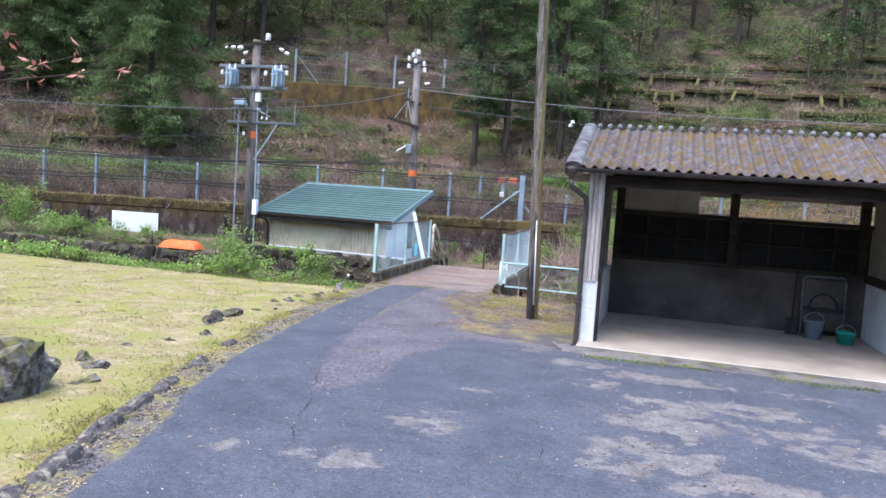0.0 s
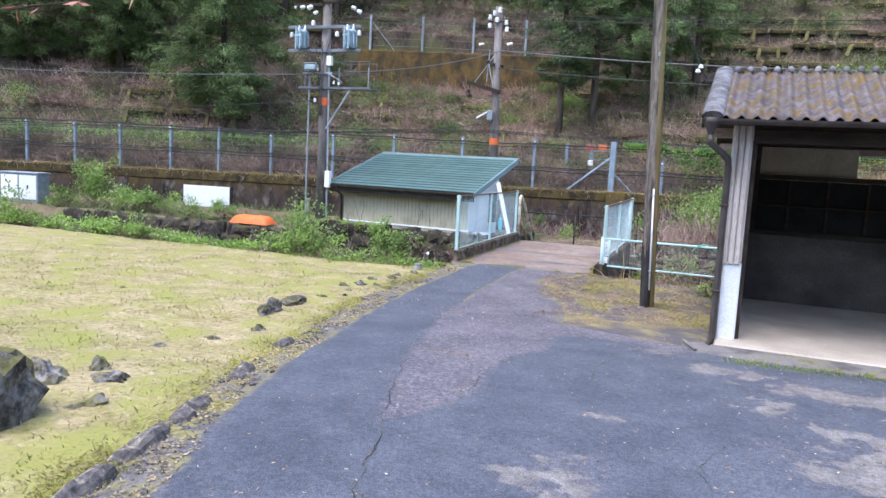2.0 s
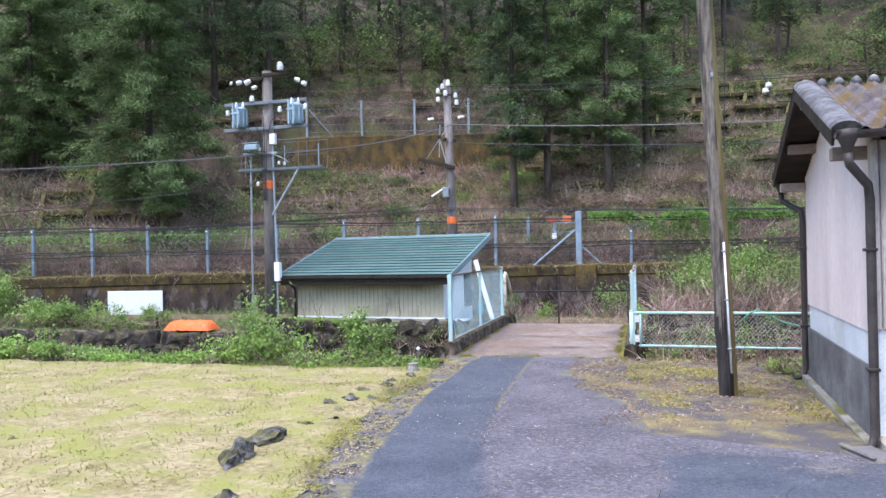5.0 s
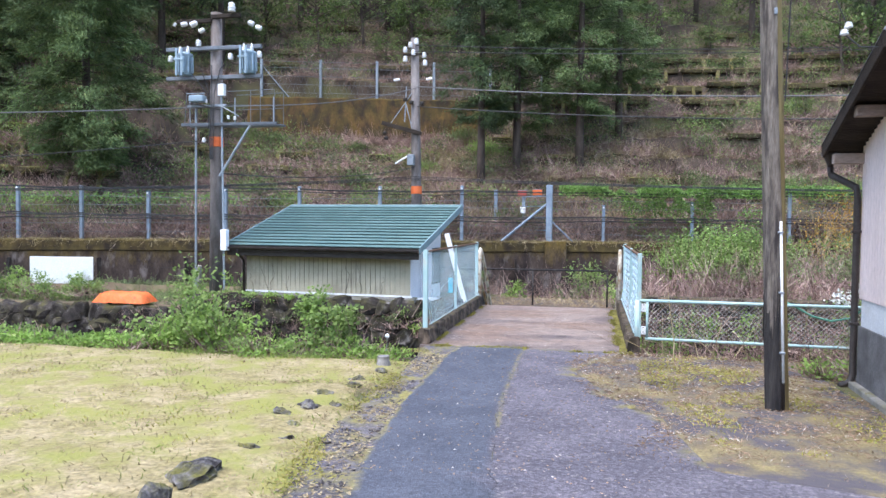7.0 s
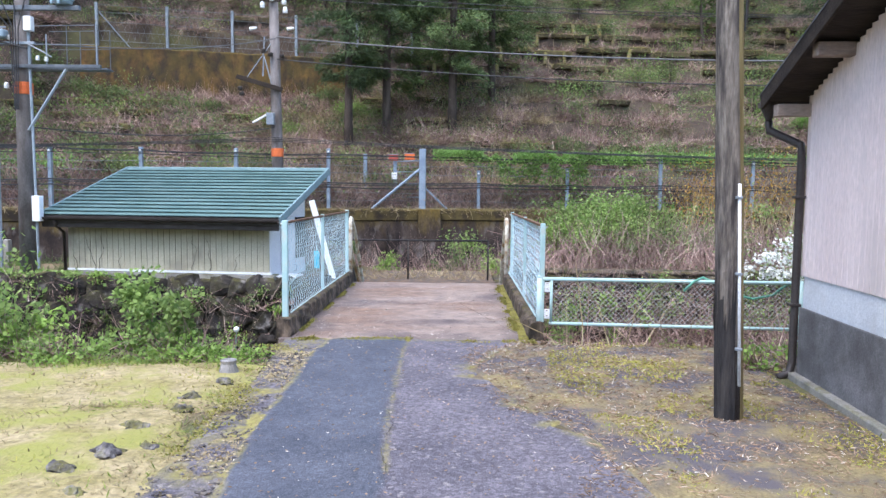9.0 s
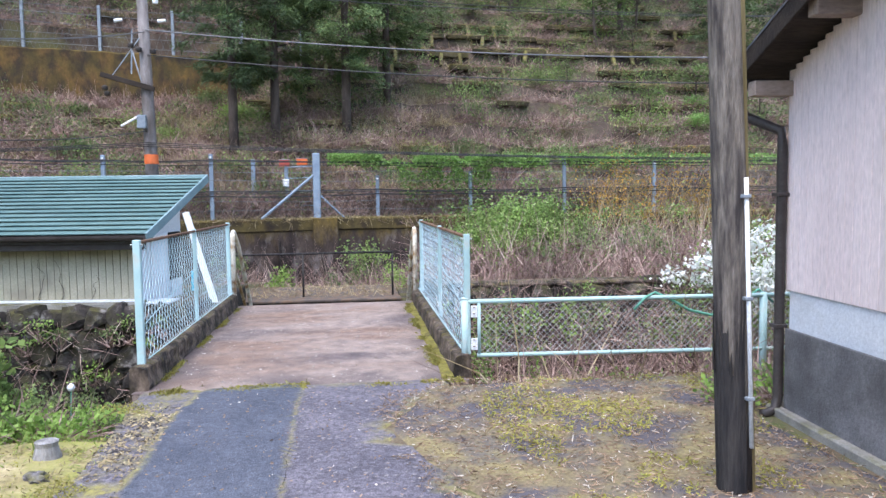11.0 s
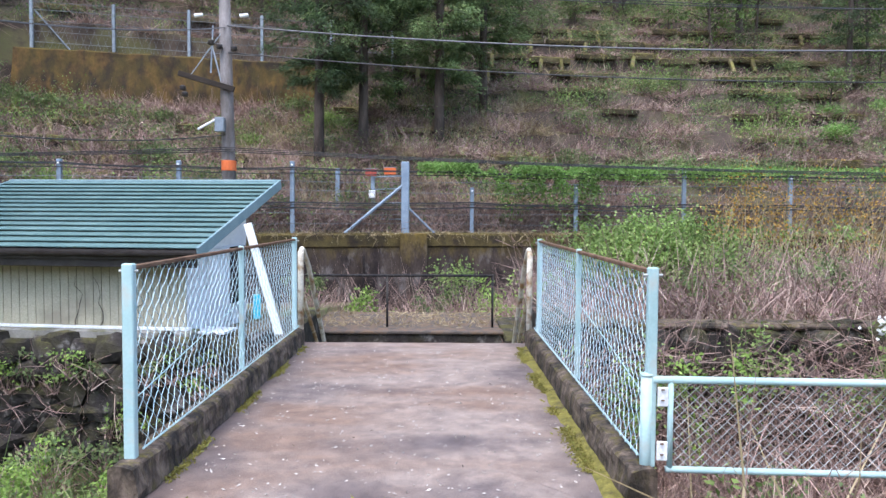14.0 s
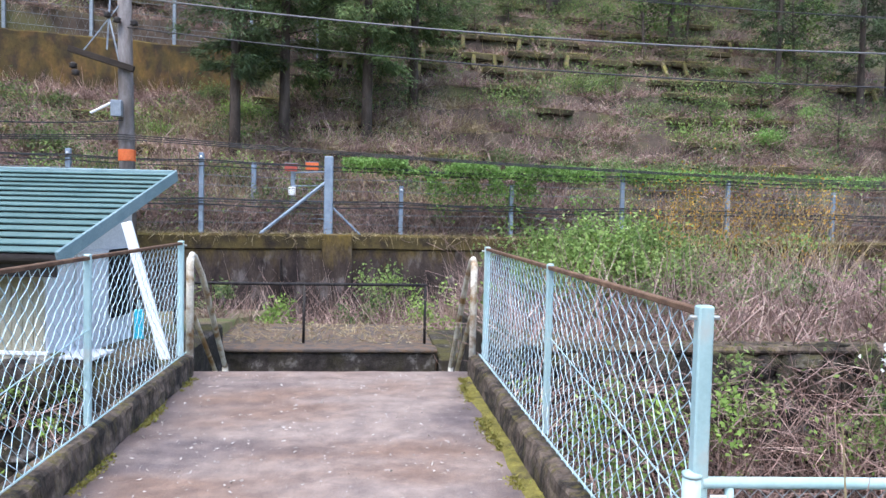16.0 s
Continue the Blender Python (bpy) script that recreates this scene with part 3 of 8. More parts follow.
def drive_mesh():
    g = Geo()
    worn, moss, dark = [], [], []
    ly = [-24, -22, -20, -18.5, -17.5, -16.5] + [round(v, 3) for v in np.arange(-15.6, -0.51, 0.06)]
    steps = 150
    for y in ly:
        a = lawn_edge(y) - 0.04
        b = drive_right(y) + (0.34 * fbm(4, y, 1.3) + 0.12 * fbm(9, y, 5.0) if y > -5.2 else 0)
        d0, d1 = dark_band(y)
        for i in range(steps + 1):
            u = i / steps
            x = a + (b - a) * u
            edge = (b - a) * (1 - u)
            w = drive_worn(x, y)
            dk = min(1.0, max(0.0, newer(x, y) * 26))
            rough_spot = fbm(x, y, 3.2, 2.0)
            ms = max(0.0, 1 - edge / (0.10 + 0.14 * (0.5 + fbm(x, y, 1.2, 2.0)))) if -5.3 < y < -0.6 else 0.0
            if x < d0 + 0.02:
                ms = max(ms, 0.45 + 1.3 * rough_spot, 1 - (x - a) / 0.08)
            if y > -9:
                ms = max(ms, 0.9 - abs(x - d0 + 0.04 * rough_spot) / 0.05, (0.75 - abs(x - d1) / 0.03) if y > -4.2 else 0)
            if y > -0.66:
                ms = max(ms, 0.4)
            z = near_z(x, y) + 0.004 + 0.007 * dk - 0.007 * w * (0.5 + fbm(x, y, 7.0)) + 0.004 * fbm(x, y, 3.0)
            if x < d0:
                z += 0.012 * fbm(x, y, 8.0) - 0.002
            if edge < 0.03 or u == 0:
                z -= 0.02
            g.v.append((x, y, z))
            worn.append(w * (1 - 0.5 * dk * (y > -6)))
            moss.append(ms)
            dark.append(dk * (1 - w))
    n = steps + 1
    g.f = [(j * n + i, j * n + i + 1, (j + 1) * n + i + 1, (j + 1) * n + i) for j in range(len(ly) - 1) for i in range(steps)]
    ma = bpy.data.materials.new("asphalt")
    ma.use_nodes = True
    nt = ma.node_tree
    bs = nt.nodes["Principled BSDF"]
    geo = nt.nodes.new("ShaderNodeNewGeometry")

    def tex(sc, det=5.0):
        t = nt.nodes.new("ShaderNodeTexNoise")
        t.inputs["Scale"].default_value, t.inputs["Detail"].default_value = sc, det
        t.inputs["Roughness"].default_value = 0.65
        nt.links.new(geo.outputs["Position"], t.inputs["Vector"])
        return t.outputs["Fac"]

    def ramp(src, a, b, c=0.0, d=1.0):
        r = nt.nodes.new("ShaderNodeMapRange")
        for key, v in (("From Min", a), ("From Max", b), ("To Min", c), ("To Max", d)):
            r.inputs[key].default_value = v
        nt.links.new(src, r.inputs["Value"])
        return r.outputs["Result"]

    def mix(fac, a, b, how="MIX"):
        x = nt.nodes.new("ShaderNodeMix")
        x.data_type, x.blend_type = "RGBA", how
        if isinstance(fac, float):
            x.inputs["Factor"].default_value = fac
        else:
            nt.links.new(fac, x.inputs["Factor"])
        for sock, v in ((x.inputs["A"], a), (x.inputs["B"], b)):
            if isinstance(v, tuple):
                sock.default_value = (*v, 1)
            else:
                nt.links.new(v, sock)
        return x.outputs["Result"]

    def mask(name):
        at = nt.nodes.new("ShaderNodeAttribute")
        at.attribute_name = name
        return at.outputs["Fac"]

    vor = nt.nodes.new("ShaderNodeTexVoronoi")
    vor.inputs["Scale"].default_value = 90.0
    nt.links.new(geo.outputs["Position"], vor.inputs["Vector"])
    old = mix(ramp(tex(1.3), 0.35, 0.65), (0.098, 0.090, 0.110), (0.156, 0.140, 0.164))
    fresh = mix(ramp(tex(2.0), 0.35, 0.65), (0.067, 0.074, 0.098), (0.104, 0.111, 0.140))
    chips = nt.nodes.new("ShaderNodeTexVoronoi")
    chips.inputs["Scale"].default_value = 46.0
    nt.links.new(geo.outputs["Position"], chips.inputs["Vector"])
    sepc = nt.nodes.new("ShaderNodeSeparateColor")
    nt.links.new(chips.outputs["Color"], sepc.inputs["Color"])
    tone = ramp(sepc.outputs["Red"], 0.0, 1.0)
    coarse = mix(0.8, old, mix(tone, (0.65, 0.65, 0.65), (1.4, 1.4, 1.4)), "MULTIPLY")
    coarse = mix(ramp(sepc.outputs["Green"], 0.955, 0.97), coarse, (0.23, 0.21, 0.215))
    smooth_ = mix(0.35, fresh, mix(tone, (0.6, 0.6, 0.6), (1.4, 1.4, 1.4)), "MULTIPLY")
    col = mix(mask("dark"), coarse, smooth_)
    col = mix(ramp(tex(140.0, 2.0), 0.68, 0.75), col, (0.30, 0.28, 0.28))
    add = nt.nodes.new("ShaderNodeMath")
    add.operation = "ADD"
    nt.links.new(mask("worn"), add.inputs[0])
    nt.links.new(ramp(tex(9.0), 0.3, 0.7, -0.45, 0.45), add.inputs[1])
    col = mix(ramp(add.outputs[0], 0.45, 0.7), col, mix(ramp(tex(6.0), 0.35, 0.65), (0.140, 0.128, 0.128), (0.245, 0.226, 0.224)))
    col = mix(0.75, col, mix(ramp(vor.outputs["Distance"], 0.1, 0.75), (1.35, 1.35, 1.35), (0.62, 0.62, 0.62)), "MULTIPLY")
    col = mix(0.6, col, mix(ramp(tex(26.0), 0.3, 0.7), (0.6, 0.6, 0.6), (1.35, 1.35, 1.35)), "MULTIPLY")
    mul = nt.nodes.new("ShaderNodeMath")
    mul.operation = "MULTIPLY"
    nt.links.new(mask("moss"), mul.inputs[0])
    nt.links.new(ramp(tex(5.0), 0.38, 0.55), mul.inputs[1])
    col = mix(mul.outputs[0], col, mix(ramp(tex(20.0), 0.3, 0.7), (0.155, 0.13, 0.05), (0.31, 0.275, 0.09)))
    nt.links.new(col, bs.inputs["Base Color"])
    bs.inputs["Roughness"].default_value = 0.8
    bs.inputs["Specular IOR Level"].default_value = 0.35
    bp = nt.nodes.new("ShaderNodeBump")
    bp.inputs["Strength"].default_value, bp.inputs["Distance"].default_value = 0.5, 0.008
    nt.links.new(vor.outputs["Distance"], bp.inputs["Height"])
    nt.links.new(bp.outputs["Normal"], bs.inputs["Normal"])
    me = g.mesh("drive", ma, True)
    for key, vals in (("worn", worn), ("moss", moss), ("dark", dark)):
        at = me.attributes.new(key, "FLOAT", "POINT")
        at.data.foreach_set("value", np.array(vals, dtype=np.float32))
    return new("road", me)


road = tagged(drive_mesh(), "patched grey asphalt drive with worn pale spots", "road", kind="structure")
M_CRACK = surf("crack_fill", (0.014, 0.012, 0.012), (0.045, 0.038, 0.030), 12, 0.95, 0.5, 60, stain=(0.16, 0.14, 0.045), stain_scale=3.5, stain_at=0.58)


def crack(route, width):
    """A ragged open joint along a route of (x, y)."""
    route = np.array(route)
    leg = np.concatenate([[0], np.cumsum(np.linalg.norm(np.diff(route, axis=0), axis=1))])
    g = Geo()
    n = int(leg[-1] / 0.035)
    for i in range(n + 1):
        at = leg[-1] * i / n
        x, y = float(np.interp(at, leg, route[:, 0])), float(np.interp(at, leg, route[:, 1]))
        x, y = x + 0.05 * fbm(x, y, 2.5, 7.0) + 0.005 * float(rng.normal()), y + 0.05 * fbm(x, y, 2.5, 13.0)
        w = 0.3 * width * max(0.12, 0.6 + 1.4 * fbm(x, y, 2.5, 5.0)) * min(1.0, 4 * i / n + 0.1, 4 - 4 * i / n + 0.1)
        dx, dy = route[-1] - route[0]
        k = w / math.hypot(dx, dy)
        z = near_z(x, y) + 0.016
        g.v += [(x + dy * k, y - dx * k, z), (x - dy * k, y + dx * k, z)]
    g.f = [(2 * i, 2 * i + 1, 2 * i + 3, 2 * i + 2) for i in range(n)]
    part("crack", g, M_CRACK, road, "dark open crack in the asphalt")


crack([(2.2, -11.4), (1.75, -10.7), (1.4, -9.6), (1.16, -8.9), (0.9, -8.2), (0.68, -7.47), (0.4, -6.3)], 0.009)
crack([(0.4, -6.3), (0.2, -5.16), (0.06, -3.6), (0.0, -1.6)], 0.007)
crack([(1.4, -8.7), (1.5, -8.2), (1.42, -7.2), (1.65, -6.3)], 0.008)
crack([(2.9, -5.7), (2.35, -6.3), (2.2, -6.9), (2.35, -7.6)], 0.010)
crack([(0.45, -6.7), (0.95, -6.5), (1.5, -6.4)], 0.006)
crack([(-0.1, -8.6), (0.45, -8.9), (1.1, -8.95)], 0.005)
crack([(3.1, -10.9), (3.3, -9.8), (3.1, -8.9), (3.4, -8.0)], 0.007)
# ---- bridge ----
def deck_mesh():
    """The slab, its top finely divided to carry where it is damp and rust-brown."""
    g = Geo()
    nx, ny = 90, 160
    damp, brown = [], []
    for j in range(ny + 1):
        y = -0.56 + 4.81 * j / ny
        for i in range(nx + 1):
            x = -1.36 + 2.72 * i / nx
            side = abs(x) - 0.80 + 0.5 * fbm(x, y, 0.9, 3.0)
            pool = fbm(x * 0.5, y * 1.3, 0.9, 11.0)
            damp.append(min(1.0, max(0.0, side * 2.4, (pool - 0.22) * 2.0, (-0.05 - y) * 0.9 + fbm(x, y, 1.5, 6.0))))
            brown.append(min(1.0, max(0.0, 0.35 + 1.3 * fbm(x * 0.55, y * 1.5, 1.3, 21.0))) * (1 - 0.6 * damp[-1]))
            g.v.append((x, y, 0.003 * fbm(x, y, 4.0) - (0.008 if i in (0, nx) or j in (0, ny) else 0)))
    w = nx + 1
    g.f = [(j * w + i, j * w + i + 1, (j + 1) * w + i + 1, (j + 1) * w + i) for j in range(ny) for i in range(nx)]
    g.box(-1.355, 1.355, -0.558, 4.248, -0.32, -0.012, 0.01)
    damp += [0.4] * (len(g.v) - len(damp))
    brown += [0.2] * (len(g.v) - len(brown))
    ma = M_DECK
    nt = ma.node_tree
    bs = nt.nodes["Principled BSDF"]
    base = bs.inputs["Base Color"].links[0].from_socket
    for key, tone in (("brown", (0.80, 0.68, 0.60, 1)), ("damp", (0.50, 0.50, 0.56, 1))):
        at = nt.nodes.new("ShaderNodeAttribute")
        at.attribute_name = key
        mx = nt.nodes.new("ShaderNodeMix")
        mx.data_type, mx.blend_type = "RGBA", "MULTIPLY"
        nt.links.new(at.outputs["Fac"], mx.inputs["Factor"])
        nt.links.new(base, mx.inputs["A"])
        mx.inputs["B"].default_value = tone
        base = mx.outputs["Result"]
    nt.links.new(base, bs.inputs["Base Color"])
    me = g.mesh("bridge_deck", ma)
    for key, vals in (("damp", damp), ("brown", brown)):
        at = me.attributes.new(key, "FLOAT", "POINT")
        at.data.foreach_set("value", np.array(vals, dtype=np.float32))
    return new("bridge_deck", me)


tagged(deck_mesh(), "brown-stained concrete bridge deck with worn wet streaks", "bridge", kind="structure")
for sx in (-1, 1):
    g = Geo()
    ny = 90
    prof = [(1.232, 0.004), (1.236, 0.05), (1.24, 0.10), (1.245, 0.15), (1.25, 0.175), (1.265, 0.188), (1.31, 0.195), (1.36, 0.2), (1.385, 0.18), (1.39, -0.3)]
    vs = []
    for j in range(ny + 1):
        y = -0.5 + 4.55 * j / ny
        for px, pz in prof:
            vs.append((sx * (px + (0.016 * fbm(px * 3, y + pz * 4, 3.0) if px < 1.3 else 0)), y, pz + (0.016 * fbm(px * 4, y, 4.0) if pz > 0.1 and px < 1.37 else 0)))
    n = len(prof)
    fs = [(j * n + i, j * n + i + 1, (j + 1) * n + i + 1, (j + 1) * n + i) for j in range(ny) for i in range(n - 1)]
    fs += [tuple(range(n)), tuple(ny * n + i for i in range(n))]
    g.add(vs, fs)
    tagged(part("bridge_kerb", g, M_KERB), "mossy weathered concrete kerb along the bridge edge", "kerb", "bridge kerbs", "structure")
for y0, y1 in ((-0.95, -0.3), (4.0, 4.30)):
    g = Geo().box(-1.6, 1.6, y0, y1, -1.75, -0.322, 0.02)
    tagged(part("abutment", g, M_STONE), "dark concrete abutment under the bridge end", "abutment", "bridge abutments", "structure")


def chain_link(y0, y1, z0, z1, pitch=0.054, r=0.0024, sag=0.03, inward=1):
    """Zigzag strands that hook into each other, bulging a little at the foot."""
    g = Geo()
    n = int((y1 - y0) / pitch)
    rows = int((z1 - z0) / (pitch * 0.9))
    for i in range(n):
        pts = []
        for j in range(rows + 1):
            y = y0 + (i + 0.5 + (0.5 if (j + i) % 2 else -0.5)) * pitch
            u = j / rows
            pts.append((sag * math.sin(math.pi * u) * math.sin(math.pi * (y - y0) / (y1 - y0)) + (0.004 if j % 2 else -0.004) + inward * 0.055 * (1 - u) ** 3,
                        y + 0.05 * math.sin(u * 3 + i * 0.15) * (1 - u) * 0.5, z0 + (z1 - z0) * u))
        g.tube(pts, r, 3, False)
    return g


def mesh_fence(x, near_y, mid_y, far_y, bulge):
    """A chain-link panel on posts that stand on the kerb."""
    ob = thing("chain_link_fence", "pale aqua chain-link fence on the kerb, rusty top rail", "fence", (x, 0, 0.19), group="bridge fences")
    for y, r in ((near_y, 0.026 if x > 0 else 0.030), (mid_y, 0.02), (far_y, 0.025)):
        g = Geo().box(-r, r, y - r * 0.85, y + r * 0.85, -0.01, 1.02, 0.006)
        part("post", g, M_AQUA, ob)
    g = Geo().box(-0.018, 0.018, near_y, far_y, 0.985, 1.008, 0.004)
    part("top_rail", g, M_RUST, ob, "rusty brown top rail")
    g = Geo().tube([(-0.05 if x > 0 else 0.05, near_y + 0.03, 0.04), (-0.05 if x > 0 else 0.05, far_y, 0.04)], 0.006, 6)
    part("bottom_wire", g, M_AQUA, ob)
    g = Geo().tube([(0.01, near_y, 0.30), (0.012, (near_y + mid_y) / 2, 0.45), (0.01, mid_y, 0.58)], 0.0035, 5)
    part("tie_wire", g, M_AQUA, ob)
    part("wire_mesh", chain_link(near_y + 0.03, far_y - 0.02, 0.035, 0.99, sag=bulge, inward=-1 if x > 0 else 1), M_AQUAW, ob, "aqua coated chain-link mesh")
    for y in (near_y, far_y):
        part("bolt", Geo().tube([(-0.05, y, 0.98), (0.05, y, 0.98)], 0.008, 6), M_ZINCW, ob)


mesh_fence(-1.33, -0.34, 1.8, 3.95, -0.03)
mesh_fence(1.37, -0.40, 1.6, 3.88, 0.03)


def handrail(x, side):
    """Peeling pipe rail that goes down the steps behind the bridge."""
    ob = thing("handrail", "peeling cream pipe handrail with rust beside the bridge steps", "handrail", (x, 4.2, 0), group="step handrails")
    part("post", Geo().tube([(0, 0, -0.02), (0, 0, 1.0), (0, 0.02, 1.04)], 0.034, 10), M_PEEL, ob, smooth=True)
    part("top_rail", Geo().tube([(0, 0.0, 1.03), (0, 0.08, 1.07), (0, 0.16, 1.05), (0, 0.5, 0.84), (0, 1.75, -0.35), (0, 1.78, -0.45)], 0.03, 10), M_PEEL, ob, smooth=True)
    part("mid_rail", Geo().tube([(0, 0.0, 0.55), (0, 0.15, 0.5), (0, 1.3, -0.35)], 0.024, 10), M_PEEL, ob, smooth=True)
    part("post", Geo().tube([(0, 1.7, -1.02), (0, 1.7, -0.3)], 0.03, 10), M_PEEL, ob, smooth=True)


handrail(-1.31, -1)
handrail(1.30, 1)
g = Geo()
for i in range(6):
    g.box(-1.5, 1.5, 4.34 + i * 0.3, 4.64 + i * 0.3, -1.02, -0.17 * (i + 1), 0.012)
tagged(part("steps", g, M_CONC), "worn concrete steps going down behind the bridge", "stairs", kind="structure")

# ---- low platform beyond the stream ----
g = Geo().box(-9.5, 1.3, 7.6, 10.2, -1.28, -0.45, 0.02)
g.box(-9.5, 1.3, 7.52, 7.9, -0.449, -0.40, 0.012)
tagged(part("platform", g, M_PLATFORM), "old concrete platform with a dark front edge", "platform", kind="structure")
# Thin dark sheet over the lit front; its colour stands in for shade.
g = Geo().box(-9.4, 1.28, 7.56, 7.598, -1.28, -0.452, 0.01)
tagged(part("platform_face", g, M_STONE), "dark sheet that paints shade on the platform front", "platform", kind="structure")
g = Geo().box(1.32, 2.0, 7.4, 10.0, -1.28, -0.5, 0.03)
tagged(part("platform_end", g, M_STONE), "mossy stone end of the platform", "platform", kind="structure")
ob = thing("guard_rail", "thin dark guard rail along the platform edge", "railing", (0, 8.0, -0.40))
for x in (-6.2, -4.3, -2.4, -0.6, 1.15):
    part("post", Geo().tube([(x, 0, 0), (x, 0, 0.85)], 0.02, 8), M_TAR, ob, smooth=True)
part("rail", Geo().tube([(-6.3, 0, 0.84), (1.17, 0, 0.86)], 0.022, 8), M_TAR, ob, smooth=True)

# ---- stone banks of the stream ----
stone_shapes = []
for k in range(9):
    bm = bmesh.new()
    bmesh.ops.create_icosphere(bm, subdivisions=2, radius=0.5)
    cuts = [(Vector(rng.normal(size=3)).normalized(), float(rng.uniform(0.24, 0.42))) for _ in range(11)]
    for v in bm.verts:
        p = v.co.copy()
        q = Vector([math.copysign(abs(c * 2) ** 0.6, c) / 2 for c in p])
        for n_, d_ in cuts:
            over = q.dot(n_) - d_
            if over > 0:
                q -= n_ * over * 0.85
        v.co = q * (1.12 + 0.22 * noise.noise(p * 3.1 + Vector((k * 7.1, 0, 0))))
    me = bpy.data.meshes.new("stone")
    bm.to_mesh(me)
    bm.free()
    me.materials.append(M_STONE)
    stone_shapes.append(me)


def stone_bank(name, x0, x1, z1, label, rise=0.0):
    """A dry-laid bank: a dark core with single stones in its face."""
    # Near-black core, so the gaps between the stones come out dark.
    core = part(name, Geo().box(x0, x1, 4.42, 4.75, -1.75, z1 - 0.03, 0.02), M_DARKCORE)
    tagged(core, label, "stone wall", kind="structure")
    z = -1.7
    while z < z1 - 0.08:
        h = float(rng.uniform(0.15, 0.26))
        h = min(h, z1 - z)
        x = x0 + float(rng.uniform(-0.1, 0.1))
        while x < x1 - 0.05:
            w = float(rng.uniform(0.16, 0.38))
            st = new("stone", stone_shapes[int(rng.integers(9))])
            st.parent = core
            st.matrix_basis = Matrix.LocRotScale((x + w / 2, 4.43 + float(rng.uniform(-0.03, 0.04)), z + h / 2), Euler((0, float(rng.uniform(-0.10, 0.10)), float(rng.uniform(-0.1, 0.1)))), (w * 1.62, float(rng.uniform(0.28, 0.40)), h * 1.75))
            x += w
        z += h
    return core


stone_bank("stone_wall_far", -16.0, -7.62, -0.30, "low mossy stone bank below the sign board")
stone_bank("stone_wall_left", -7.6, -1.65, -0.03, "dark mossy dry-stone stream wall below the shed")
stone_bank("stone_wall_right", 1.65, 9.0, 0.15, "dark dry-stone stream wall overgrown with twigs")
g = Geo().box(1.6, 9.2, 4.34, 4.75, 0.14, 0.22, 0.03)
tagged(part("coping", g, M_KERB), "mossy concrete coping on the stone wall", "coping", kind="structure")
g = Geo().box(-2.0, -1.62, 4.30, 7.4, -1.7, -0.04, 0.03)
g.box(1.62, 2.0, 4.30, 7.4, -1.7, 0.14, 0.03)
tagged(part("step_wall", g, M_STONE), "dark stone side wall of the steps", "wall", kind="structure")

# ---- retaining wall with its fence ----
g = Geo()
top, base = 0.95, -1.6
line = []
for (ax, ay), (bx, by) in zip(WALL_LINE[1:-1], WALL_LINE[2:-1]):
    n = max(1, int(math.hypot(bx - ax, by - ay) / 1.0))
    line += [(ax + (bx - ax) * i / n, ay + (by - ay) * i / n) for i in range(n)]
line.append(WALL_LINE[-2])
prof = [(-0.32, base), (-0.25, -0.6), (-0.18, 0.0), (-0.12, 0.42), (-0.085, 0.78), (0.5, 0.78), (0.5, base)]
cap_prof = [(-0.105, 0.56), (-0.15, 0.60), (-0.14, top - 0.05), (-0.10, top), (0.45, top + 0.01), (0.5, 0.43)]
vs = []
for x, y in line:
    for py, pz in prof:
        vs.append((x, y + py + 0.012 * fbm(x, pz, 1.5), pz + (0.02 * fbm(x, 0, 1.1) if pz > 0.5 else 0)))
n = len(prof)
g.add(vs, [(j * n + i, j * n + i + 1, (j + 1) * n + i + 1, (j + 1) * n + i) for j in range(len(line) - 1) for i in range(n - 1)])
cap = Geo()
for x, y in line:
    for py, pz in cap_prof:
        cap.v.append((x, y + py + 0.03 * fbm(x, pz, 2.5), pz + (0.035 * fbm(x, 0, 1.1) if pz > 0.5 else 0.16 * fbm(x, 2, 1.3))))
n = len(cap_prof)
cap.f = [(j * n + i, j * n + i + 1, (j + 1) * n + i + 1, (j + 1) * n + i) for j in range(len(line) - 1) for i in range(n - 1)]
tagged(part("wall_coping", cap, M_WALLTOP), "moss-covered top course of the retaining wall", "coping", kind="structure")
tagged(part("retaining_wall", g, M_WALL), "long dark moss-topped concrete retaining wall", "wall", kind="structure")
g = Geo()
for z in (-0.62, 0.02):
    y_in = -0.20 if z < -0.3 else (-0.165 if z < 0.2 else -0.115)
    for (ax, ay), (bx, by) in zip(WALL_LINE[1:-2], WALL_LINE[2:-1]):
        g.tube([(ax, ay + y_in, z), (bx, by + y_in, z)], 0.012, 4, False)
tagged(part("wall_joint", g, M_TAR), "dark horizontal joints across the retaining wall", "joint", kind="structure")
g = Geo()
for x in np.arange(-20, 15, 2.6):
    g.box(float(x) - 0.02, float(x) + 0.02, wall_y(x) - 0.34, wall_y(x) - 0.06, -1.4, 0.36, 0.01)
tagged(part("wall_rib", g, M_WALL), "narrow upright ribs on the retaining wall", "rib", kind="structure")
g = Geo().box(-0.82, -0.08, wall_y(-0.5) - 0.28, wall_y(-0.5) + 0.2, -1.4, 0.955, 0.02)
tagged(part("pilaster", g, M_WALL), "pale patched concrete pier in the retaining wall", "pier", kind="structure")

